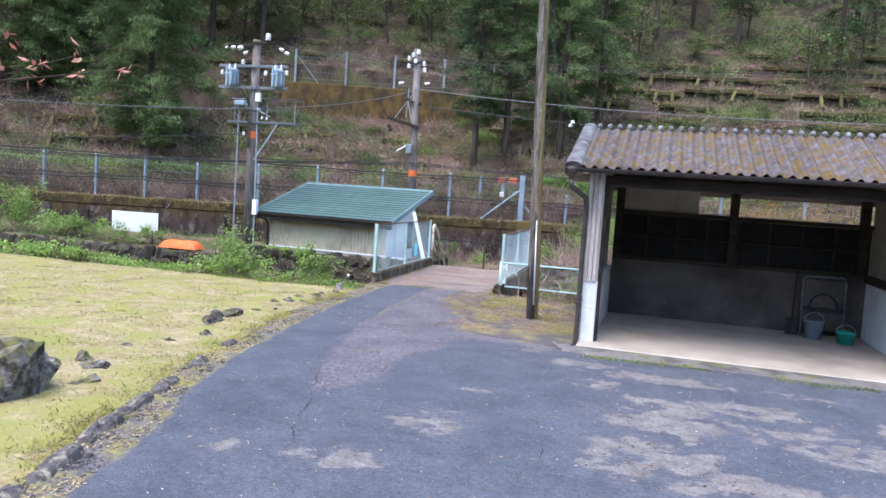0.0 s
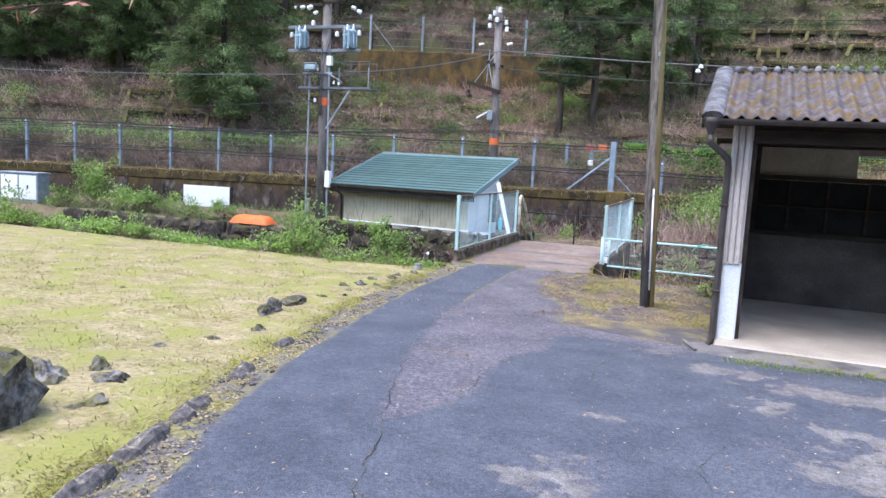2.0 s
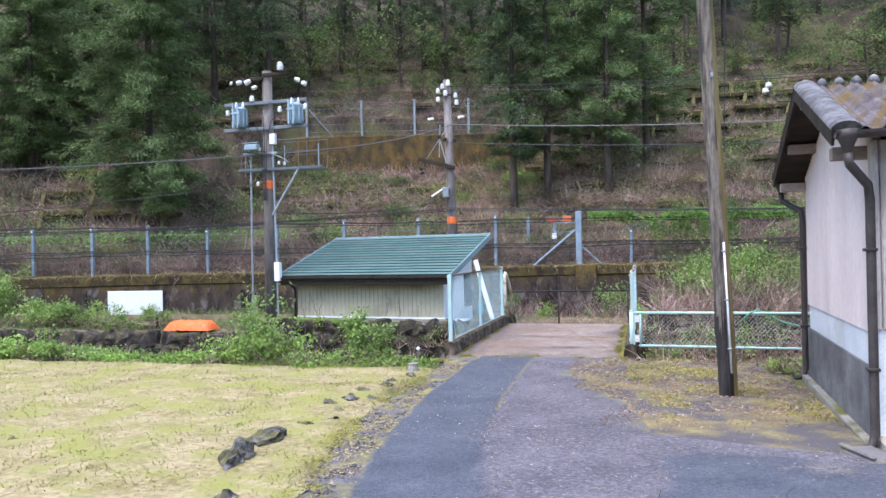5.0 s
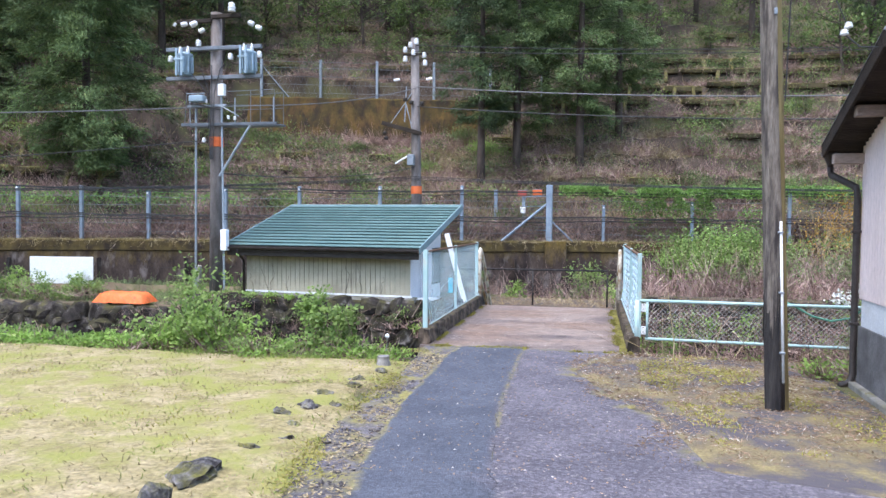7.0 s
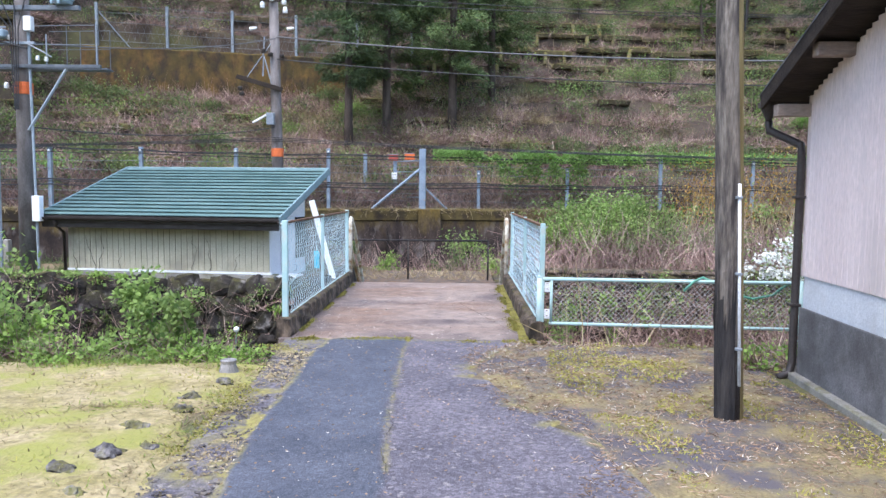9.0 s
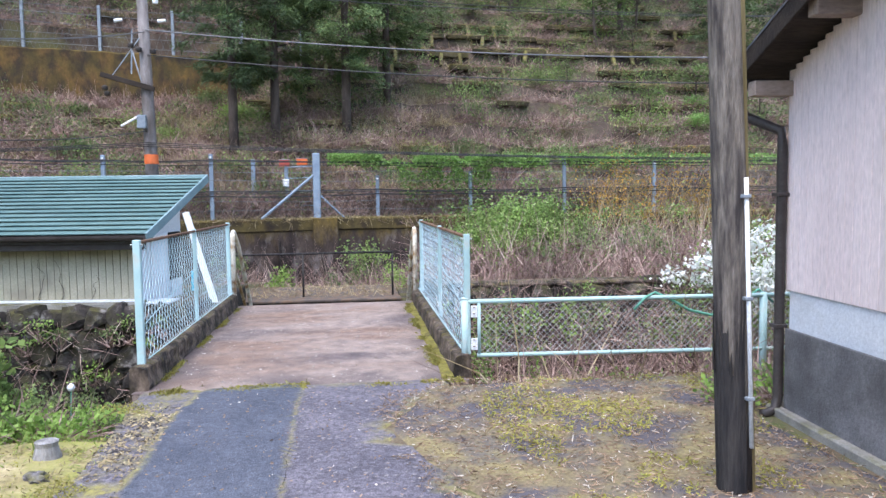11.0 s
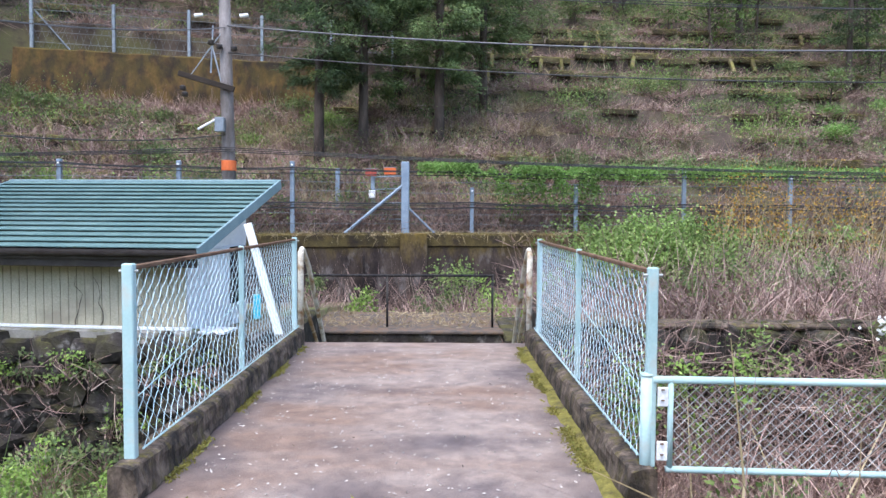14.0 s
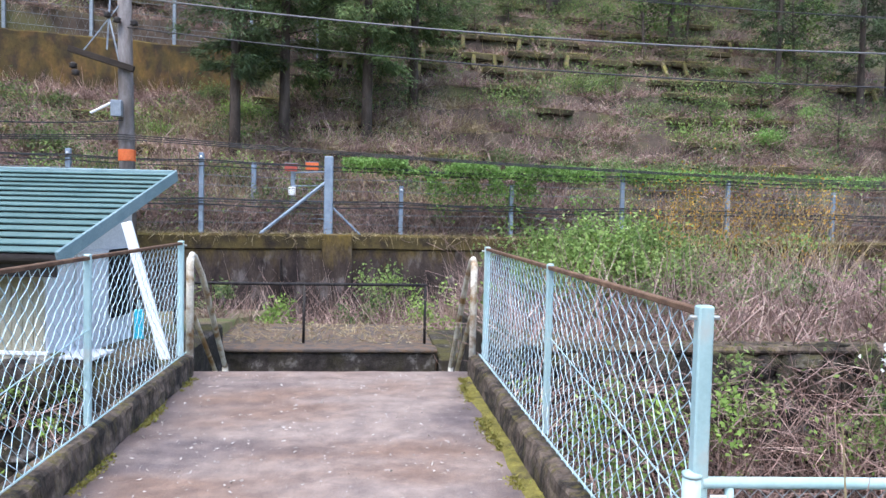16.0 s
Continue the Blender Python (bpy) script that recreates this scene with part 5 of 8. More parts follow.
part("switch_body", Geo().box(-0.5, -0.16, -0.3, -0.12, 4.22, 4.36, 0.02), M_TANK, pole, "blue-grey switch body")
part("switch_arm", Geo().tube([(-0.62, -0.2, 4.2), (-0.3, -0.25, 4.16), (0.2, -0.2, 4.05)], 0.014, 6), M_CABLE, pole)
part("switch_arm", Geo().tube([(0.15, -0.2, 4.15), (0.5, -0.22, 3.98), (0.62, -0.2, 3.9)], 0.012, 6), M_GALV, pole)
part("fuse_box", Geo().box(0.13, 0.27, -0.2, -0.08, 4.35, 4.6, 0.01), M_SIGN, pole, "small white fuse box")
part("meter_box", Geo().box(0.18, 0.32, -0.2, -0.06, 1.05, 1.5, 0.01), M_SIGN, pole, "small white meter box")
part("conduit", Geo().tube([(0.22, -0.1, 0.2), (0.2, -0.1, 2.0), (0.16, -0.1, 4.6)], 0.022, 6), M_GALV, pole)
part("stay_pipe", Geo().tube([(-0.45, -0.1, 0.1), (-0.43, -0.1, 4.1)], 0.025, 6), M_GALV, pole)
for k in range(4):
    pts = [(-0.6 + 0.3 * k, -0.2, 5.0), (-0.4 + 0.2 * k, -0.22, 4.75 + 0.05 * k), (-0.1 + 0.05 * k, -0.2, 4.4), (0.02 * k - 0.05, -0.2, 3.0)]
    part("lead", Geo().tube(pts, 0.01, 5, False), M_CABLE, pole)

pole = thing("utility_pole", "thin concrete utility pole with stacked insulators near the fence", "utility pole", (-5.02, 14.1, -0.5))
part("shaft", Geo().tube([(0.1, 0, 0), (-0.05, 0, 8.15)], [0.19, 0.13], 14), M_POLECONC, pole, smooth=True)
part("band", Geo().lathe([(0.178, 3.02), (0.182, 3.03), (0.182, 3.26), (0.178, 3.27)], 14, (0.045, 0, 0)), M_ORANGE, pole, "orange marker band")
part("crossarm", Geo().box(-1.15, 0.25, -0.24, -0.14, -0.06, 0.07, 0.006, Matrix.Translation((0, 0, 5.05)) @ Matrix.Rotation(0.28, 4, "Y")), M_TIMBER, pole, "sagging dark crossarm")
part("stay", Geo().tube([(-0.85, -0.16, 5.3), (-0.1, -0.1, 6.35)], 0.014, 5), M_GALV, pole)
part("crossarm", Geo().box(-0.4, 0.45, -0.2, -0.14, 7.55, 7.62, 0.006), M_TIMBER, pole)
for x, z, s in ((-0.32, 7.65, 1.8), (-0.15, 7.8, 1.8), (0.05, 7.9, 1.8), (-0.32, 7.35, 1.8), (0.32, 7.45, 1.8), (0.35, 7.2, 1.8), (-0.05, 7.55, 1.8)):
    insulator(pole, x, -0.2, z, s)
for x, z in ((-0.3, 6.05), (-0.1, 5.95), (0.25, 5.9), (-1.0, 4.95), (-0.95, 4.8)):
    g = Geo().lathe([(0.03, 0), (0.09, 0.02), (0.06, 0.06), (0.09, 0.09), (0.03, 0.13)], 10, (x, -0.22, z))
    part("insulator", g, M_BROWNPIPE, pole, "dark insulator", True)
for x in (-0.6, 0.5):
    part("spool", Geo().tube([(x - 0.1, -0.2, 6.75), (x + 0.1, -0.2, 6.78)], [0.05, 0.04], 8), M_PORC, pole, "small white spool")
part("junction_box", Geo().box(-0.2, 0.02, -0.34, -0.18, 3.95, 4.3, 0.01), M_GALV, pole)
part("lamp_arm", Geo().tube([(-0.15, -0.15, 4.3), (-0.6, -0.35, 4.0)], 0.03, 6), M_PORC, pole)
part("ladder_frame", Geo().tube([(-0.1, -0.1, 5.2), (-0.5, 0.5, 6.2)], 0.02, 5).tube([(-0.35, -0.1, 5.4), (-0.35, 0.1, 6.6)], 0.02, 5), M_GALV, pole)


def cable(a, b, sag, r, ma, label):
    pts = []
    for i in range(25):
        u = i / 24
        p = Vector(a).lerp(Vector(b), u)
        p.z -= 4 * sag * u * (1 - u)
        pts.append(p)
    return tagged(part("cable", Geo().tube(pts, r, 5, False), ma), label, "cable", "overhead cables")


cable((-5, 14.0, 6.05), (22, 10, 5.3), 0.59, 0.02, M_GCABLE, "pale grey overhead cable strung between poles")
cable((-5, 14.0, 5.4), (22, 11.5, 4.8), 0.55, 0.016, M_CABLE, "thin dark overhead cable strung between poles")
cable((-5, 14.0, 7.2), (26, 20, 8.6), 0.5, 0.012, M_CABLE, "thin dark overhead cable above the slope")
cable((-5, 14.0, 7.4), (26, 21.5, 8.9), 0.5, 0.012, M_CABLE, "thin dark overhead cable above the slope")
cable((-7.2, 4.8, 4.05), (-5, 14.0, 6.0), 0.2, 0.014, M_GCABLE, "grey cable between the two utility poles")
cable((-7.2, 4.8, 4.0), (-30, 2.0, 4.6), 0.35, 0.014, M_GCABLE, "grey overhead cable running past the hillside")
cable((-7.2, 4.8, 3.3), (-30, 3.0, 2.6), 0.3, 0.010, M_CABLE, "thin dark overhead cable by the retaining wall")
cable((-5, 14.0, 3.4), (-7.2, 4.9, 2.6), 0.2, 0.012, M_CABLE, "thin dark cable slung to the pole")

for k in range(3):
    cable((-5, 13.9, 2.98 + 0.05 * k), (21, 17.2, 2.6 + 0.08 * k), 0.12 + 0.04 * k, 0.011, M_CABLE, "dark cable slung along the top of the wall fence")
    cable((-5, 13.9, 2.98 + 0.05 * k), (-25, 7.4, 2.35 + 0.1 * k), 0.15 + 0.05 * k, 0.011, M_CABLE, "dark cable slung along the top of the wall fence")

# ---- wooden pole in the yard ----
pole = thing("wooden_pole", "weathered wooden utility pole with a tarred foot and white conduit", "utility pole", (2.35, -3.07, 0.0))
lean = -0.037
part("shaft", Geo().tube([(lean * z, 0, z) for z in (-0.1, 0.8, 2.5, 4.5, 7.6)], [0.092, 0.09, 0.086, 0.08, 0.072], 18), M_POLEWOOD, pole, smooth=True)
g = Geo()
vs = []
for z in (-0.02, 0.3, 0.62, 0.85):
    for k in range(33):
        a = math.radians(110 + k * 5.2)
        r = 0.0945
        vs.append((lean * z + r * math.cos(a), r * math.sin(a), z + (0.45 * noise.noise(Vector((k * 0.55, z, 2))) + 0.3 * noise.noise(Vector((k * 1.7, z, 5))) if z > 0.8 else 0)))
g.add(vs, [(j * 33 + i, j * 33 + i + 1, (j + 1) * 33 + i + 1, (j + 1) * 33 + i) for j in range(3) for i in range(32)])
part("tar_sleeve", g, M_TAR, pole, "black tarred foot")
g = Geo()
vs = []
for j in range(13):
    z = j * 0.5
    for k in range(7):
        a = math.radians(-62 + k * 15 + 8 * math.sin(z * 1.7))
        r = 0.0945 - 0.0029 * z
        vs.append((lean * z + r * math.cos(a), r * math.sin(a), z))
g.add(vs, [(j * 7 + i, j * 7 + i + 1, (j + 1) * 7 + i + 1, (j + 1) * 7 + i) for j in range(12) for i in range(6)])
part("mossy_face", g, M_POLEMOSS, pole, "yellowish mossy side of the pole", True)
part("conduit", Geo().tube([(0.02, -0.108, 0.26), (lean * 1.6 + 0.03, -0.105, 1.6)], 0.011, 8), M_SIGN, pole, "thin white plastic conduit", True)
for z in (0.5, 1.0, 1.5):
    part("clip", Geo().box(0.004, 0.045, -0.124, -0.09, z, z + 0.018, 0.003, Matrix.Translation((lean * z, 0, 0))), M_GALV, pole)
for z, a in ((2.6, 1.0), (3.3, 4.2), (4.4, 4.0), (4.5, 2.2)):
    part("staple", Geo().box(-0.012, 0.012, -0.1, -0.07, z, z + 0.05, 0.003, Matrix.Translation((lean * z, 0, 0)) @ Matrix.Rotation(a - 4, 4, "Z")), M_GALV, pole)
part("drop_wire", Geo().tube([(lean * 6 + 0.09, 0, 6.0), (lean * 4 + 0.2, 0.0, 4.2), (0.12 + lean * 3, 0.02, 2.6)], 0.006, 5, False), M_CABLE, pole)

ob = thing("strain_insulator", "pair of white porcelain insulators on the drop wire by the garage", "insulator", (2.75, -3.25, 3.08))
for z in (0.0, 0.055):
    part("insulator", Geo().lathe([(0.012, 0), (0.034, 0.008), (0.030, 0.026), (0.016, 0.030), (0.032, 0.038), (0.012, 0.05)], 10, (0.018 if z else -0.012, 0, z)), M_PORC, ob, "white porcelain", True)
part("wire", Geo().tube([(-0.56, 0.1, 1.9), (-0.25, 0.05, 0.75), (0.0, 0.0, 0.1)], 0.005, 5), M_CABLE, ob)
part("wire", Geo().tube([(0.0, 0.0, 0.0), (0.1, -0.03, -0.10), (0.40, -0.1, -0.13)], 0.007, 5), M_CABLE, ob)

# ---- aqua gate fence along the stream ----
gate = thing("gate_fence", "aqua painted pipe fence with pale expanded mesh along the stream", "fence", (1.35, -0.40, 0.0), -3.5)
part("post", Geo().tube([(0, 0, -0.05), (0, 0, 0.655)], 0.031, 12).lathe([(0.033, 0), (0.034, 0.012), (0.018, 0.02)], 12, (0, 0, 0.65)), M_AQUA, gate, smooth=True)
part("post", Geo().tube([(2.62, 0, -0.2), (2.62, 0, 0.66)], 0.033, 12), M_AQUA, gate, smooth=True)
part("top_rail", Geo().tube([(0.03, -0.01, 0.635), (3.6, -0.01, 0.64)], 0.019, 10), M_AQUA, gate, smooth=True)
part("bottom_rail", Geo().tube([(0.1, -0.01, 0.17), (3.6, -0.01, 0.165)], 0.017, 10), M_AQUA, gate, smooth=True)
part("side_rail", Geo().tube([(0.12, -0.01, 0.17), (0.12, -0.01, 0.635)], 0.015, 10), M_AQUA, gate, smooth=True)
for z in (0.22, 0.5):
    hp = part("hinge_plate", Geo().box(0.05, 0.105, -0.03, -0.022, z, z + 0.1, 0.003), M_SIGN, gate, "pale zinc hinge plate")
    for dz in (0.03, 0.085):
        part("bolt", Geo().lathe([(0.009, 0), (0.009, 0.006)], 8, (0.075, -0.034, z + dz)), M_RUST, hp)
g = Geo()
pw, ph = 0.108, 0.054
nx_, nz_ = int(3.4 / pw), int(0.44 / ph)
for j in range(nz_ + 1):
    for s in (0, 1):
        pts = []
        for i in range(nx_ * 2 + 1):
            up = (i + s) % 2
            pts.append((0.14 + i * pw / 2, -0.004 + 0.004 * s, 0.18 + j * ph + (up - 0.5) * ph))
        g.tube(pts, 0.0026, 3, False)
part("expanded_mesh", g, M_ZINCW, gate, "pale expanded metal mesh")
ob = thing("garden_hose", "green hose looped over the gate rail", "hose", (3.0, -0.5, 0.66))
pts = [(-0.2, -0.03, -0.12), (-0.1, -0.03, -0.02), (0.0, 0.0, 0.02), (0.15, -0.02, -0.05), (0.3, -0.03, -0.14), (0.5, -0.03, -0.19), (0.7, -0.03, -0.15), (0.85, -0.02, -0.04), (0.95, 0, 0.02), (1.1, 0.02, -0.1)]
part("hose", Geo().tube(pts, 0.012, 8), M_HOSE, ob, "", True)

# ---- open garage ----
GX0, GX1, GY0, GY1 = 3.30, 7.42, -4.93, -1.92
RIDGE_Y, RIDGE_Z, EAVE_Y, EAVE_Z, BACK_Y, BACK_Z = -3.5, 3.07, -5.24, 2.40, -1.70, 2.36
garage = thing("garage", "open timber garage with a lichened corrugated cement roof", "garage", (0, 0, 0))
GARAGE_POSE = Matrix.Translation((3.3, -3.36, 0)) @ Matrix.Rotation(math.radians(-2.7), 4, "Z") @ Matrix.Translation((-3.3, 3.4, 0))
garage.matrix_basis = GARAGE_POSE
g = Geo().box(GX0 - 0.02, GX1 + 0.3, -5.28, GY1 + 0.1, -0.35, 0.10, 0.02)
part("floor", g, M_GFLOOR, garage, "pale concrete garage floor")
fz = 0.10
g = Geo()
for i in range(21):
    x = GX0 - 0.05 + (GX1 + 0.35 - GX0) * i / 20
    g.v += [(x, -5.283, 0.085), (x, -5.62 + 0.05 * fbm(x, 0, 2.0), 0.055), (x, -5.70 + 0.06 * fbm(x, 0, 2.0), -0.05)]
g.f = [(3 * i + k, 3 * i + 1 + k, 3 * i + 4 + k, 3 * i + 3 + k) for i in range(20) for k in (0, 1)]
part("apron", g, M_APRON, garage, "weathered grey concrete apron")
side = part("side_wall", Geo().box(GX0, GX0 + 0.14, GY0, GY1, -0.1, 0.90, 0.01), M_PLASTER, garage, "white plaster side wall")
part("dado", Geo().box(GX0 - 0.022, GX0 - 0.003, GY0 + 0.02, GY1 + 0.01, -0.12, 0.60, 0.006), M_DADO, side, "stained grey lower wall")
part("footing", Geo().box(GX0 - 0.10, GX0 - 0.024, GY0 - 0.1, GY1 + 0.1, -0.15, 0.05, 0.01), M_CONC, side, "mossy footing strip")
g = Geo()
yy = GY0
while yy < GY1 - 0.02:
    topz = EAVE_Z - 0.12 + (RIDGE_Z - EAVE_Z) * (1 - abs(yy + 0.05 - RIDGE_Y) / (RIDGE_Y - EAVE_Y))
    g.box(GX0 - 0.014, GX0 + 0.0, yy, yy + 0.076, 0.86, topz, 0.003)
    yy += 0.08
sid = part("siding", g, M_PINKSID, garage, "pale pink ribbed siding")
g = Geo()
out = [(GY0, 0.90), (GY1, 0.90), (GY1, BACK_Z - 0.10), (RIDGE_Y, RIDGE_Z - 0.12), (GY0, EAVE_Z - 0.02)]
vs = [(GX0 + 0.002, a, b) for a, b in out] + [(GX0 + 0.06, a, b) for a, b in out]
g.add(vs, [(0, 1, 2, 3, 4), (9, 8, 7, 6, 5)] + [(i, (i + 1) % 5, 5 + (i + 1) % 5, 5 + i) for i in range(5)])
part("gable_board", g, M_BOARD, garage)
g = Geo().add([(v[0] + GX1 - GX0 - 0.06, v[1], v[2] if v[2] > 1 else -0.1) for v in vs], [(0, 1, 2, 3, 4), (9, 8, 7, 6, 5)] + [(i, (i + 1) % 5, 5 + (i + 1) % 5, 5 + i) for i in range(5)])
part("side_wall", g, M_BOARD, garage, "pale inner side wall")
part("wall_rail", Geo().box(GX1 - 0.14, GX1 - 0.062, GY0, GY1, 0.98, 1.1, 0.01), M_TIMBER, garage)
part("side_plinth", Geo().box(GX1 - 0.10, GX1 - 0.062, GY0 + 0.01, GY1 - 0.05, 0.1, 0.975, 0.01), M_PLASTER, garage)
pil = part("corner_post", Geo().box(GX0 - 0.01, GX0 + 0.17, GY0 - 0.06, GY0 - 0.002, 0.0, 0.92, 0.012), M_PLASTER, garage, "white plaster pier")
g = Geo()
for k in range(3):
    g.box(GX0 - 0.03 + k * 0.062, GX0 + 0.024 + k * 0.062, GY0 - 0.085, GY0 - 0.05, 0.90, 2.34, 0.01)
g.box(GX0 - 0.035, GX0 + 0.165, GY0 - 0.049, GY0 - 0.003, 0.925, 2.34, 0.005)
part("corner_siding", g, M_CORNER, garage, "ribbed corner siding")
part("post", Geo().box(GX0 + 0.145, GX0 + 0.21, GY0 + 0.01, GY0 + 0.12, fz, 2.2, 0.01), M_TIMBER, garage)
part("beam", Geo().box(GX0 + 0.17, GX1 + 0.25, GY0 - 0.05, GY0 + 0.08, 2.17, 2.31, 0.012), M_TIMBER, garage, "dark front beam")
part("back_wall", Geo().box(GX0 + 0.14, GX1 - 0.06, GY1 - 0.12, GY1, -0.1, 1.04, 0.01), M_SHADEGREY, garage, "stained concrete back wall, coloured darker for the garage's shade")
part("sill_beam", Geo().box(GX0 + 0.14, GX1 - 0.06, GY1 - 0.15, GY1, 1.042, 1.10, 0.008), M_TIMBER, garage)
part("beam", Geo().box(GX0 + 0.14, GX1 - 0.06, GY1 - 0.12, GY1, 1.80, 1.87, 0.008), M_TIMBER, garage)
part("beam", Geo().box(GX0 + 0.14, GX1 - 0.06, GY1 - 0.12, GY1, 2.25, 2.34, 0.008), M_TIMBER, garage)
part("panel", Geo().box(GX0 + 0.15, 4.77, GY1 - 0.06, GY1 - 0.03, 1.872, 2.248, 0.004), M_BOARD, garage, "beige closing board")
for x in (GX0 + 0.21, 5.32, 7.22):
    part("post", Geo().box(x - 0.065, x + 0.065, GY1 - 0.17, GY1 - 0.02, 1.1, 2.3, 0.008), M_TIMBER, garage)
lat = part("lattice_window", Geo().box(GX0 + 0.15, GX1 - 0.07, GY1 - 0.05, GY1 - 0.03, 1.102, 1.798, 0.004), M_GLASS, garage, "dark matte window band")
for x in np.linspace(GX0 + 0.2, GX1 - 0.1, 9):
    part("mullion", Geo().box(float(x) - 0.02, float(x) + 0.02, GY1 - 0.08, GY1 - 0.052, 1.103, 1.797, 0.004), M_TIMBER, lat)
part("transom", Geo().box(GX0 + 0.16, GX1 - 0.08, GY1 - 0.085, GY1 - 0.052, 1.43, 1.46, 0.004), M_TIMBER, lat)


def corrugated(x0, x1, pa, pb, lift):
    """One wavy sheet between two edges (y, z)."""
    g = Geo()
    n = int((x1 - x0) / 0.145 * 12)
    t = 0.012
    for k in range(2):
        for v in range(5):
            u = v / 4
            y, z = pa[0] + (pb[0] - pa[0]) * u, pa[1] + (pb[1] - pa[1]) * u
            for i in range(n + 1):
                x = x0 + (x1 - x0) * i / n
                g.v.append((x, y, z + lift + 0.026 * math.sin((x - GX0) / 0.145 * 2 * math.pi) - k * t))
    w = n + 1
    for v in range(4):
        for i in range(n):
            a = v * w + i
            g.f.append((a, a + 1, a + w + 1, a + w))
            a += 5 * w
            g.f.append((a + w, a + w + 1, a + 1, a))
    for i in range(n):
        g.f.append((i, 5 * w + i, 5 * w + i + 1, i + 1))
    return g


roof = part("roof_deck", Geo().add([(3.0, EAVE_Y + 0.06, EAVE_Z - 0.05), (7.9, EAVE_Y + 0.06, EAVE_Z - 0.05), (7.9, RIDGE_Y, RIDGE_Z - 0.05), (3.0, RIDGE_Y, RIDGE_Z - 0.05), (7.9, BACK_Y - 0.05, BACK_Z - 0.05), (3.0, BACK_Y - 0.05, BACK_Z - 0.05)], [(0, 1, 2, 3), (3, 2, 4, 5)]), M_TIMBER, garage, "dark roof boards")
x = 3.08
k = 0
while x < 7.85:
    part("roof_sheet", corrugated(x, x + 0.74, (EAVE_Y, EAVE_Z), (RIDGE_Y, RIDGE_Z), 0.004 * (k % 2)), M_SLATE, roof, "", True)
    part("roof_sheet", corrugated(x, x + 0.74, (BACK_Y, BACK_Z), (RIDGE_Y, RIDGE_Z), 0.004 * (k % 2)), M_SLATE, roof, "", True)
    x += 0.725
    k += 1
for i in range(34):
    cx = 3.06 + 0.145 * i
    part("ridge_tile", Geo().tube([(cx, RIDGE_Y - 0.11, RIDGE_Z - 0.012), (cx, RIDGE_Y - 0.03, RIDGE_Z + 0.03), (cx, RIDGE_Y + 0.06, RIDGE_Z + 0.02), (cx, RIDGE_Y + 0.11, RIDGE_Z - 0.02)], 0.036, 8), M_RIDGE, roof, "", True)
for pa, pb in (((EAVE_Y - 0.02, EAVE_Z), (RIDGE_Y, RIDGE_Z)), ((RIDGE_Y, RIDGE_Z), (BACK_Y + 0.02, BACK_Z))):
    a = math.atan2(pb[1] - pa[1], pb[0] - pa[0])
    ln = math.hypot(pb[0] - pa[0], pb[1] - pa[1])
    m = Matrix.Translation((2.96, pa[0], pa[1])) @ Matrix.Rotation(a, 4, "X")
    cap = Geo()
    for k in range(2):
        for i in range(10):
            q = math.pi * i / 9
            cap.v.append(tuple(m @ Vector((0.105 - 0.105 * math.cos(q), k * ln, 0.0 + 0.065 * math.sin(q)))))
    cap.f = [(i, i + 1, 11 + i, 10 + i) for i in range(9)] + [tuple(range(10)), tuple(range(10, 20))]
    part("verge_cap", cap, M_RIDGE, roof, "grey rounded verge capping", True)
    part("verge_board", Geo().box(0.005, 0.03, 0, ln, -0.12, 0.018, 0.005, m), M_TIMBER, roof)
for z_, y_ in ((EAVE_Z - 0.14, EAVE_Y + 0.35), (RIDGE_Z - 0.16, RIDGE_Y), (BACK_Z - 0.14, BACK_Y - 0.2), (2.58, -4.4), (2.58, -2.6)):
    part("purlin", Geo().box(3.02, 7.8, y_ - 0.05, y_ + 0.05, z_ - 0.05, z_ + 0.05, 0.006), M_PURLIN, garage, "faded brown purlin")


def gutter(y, z, x0, x1):
    g = Geo()
    for xx in (x0, x1):
        for k in range(9):
            a = math.pi * k / 8
            g.v.append((xx, y - math.cos(a) * 0.055, z - math.sin(a) * 0.055))
        for k in range(9):
            a = math.pi * k / 8
            g.v.append((xx, y - math.cos(a) * 0.05, z - math.sin(a) * 0.05))
    g.f = [(i, i + 1, 19 + i, 18 + i) for i in range(8)] + [(27 + i, 28 + i, 10 + i, 9 + i) for i in range(8)]
    g.f += [(0, 18, 27, 9), (8, 17, 35, 26)]
    g.f += [(i, 9 + i, 10 + i, i + 1) for i in range(8)]
    return g


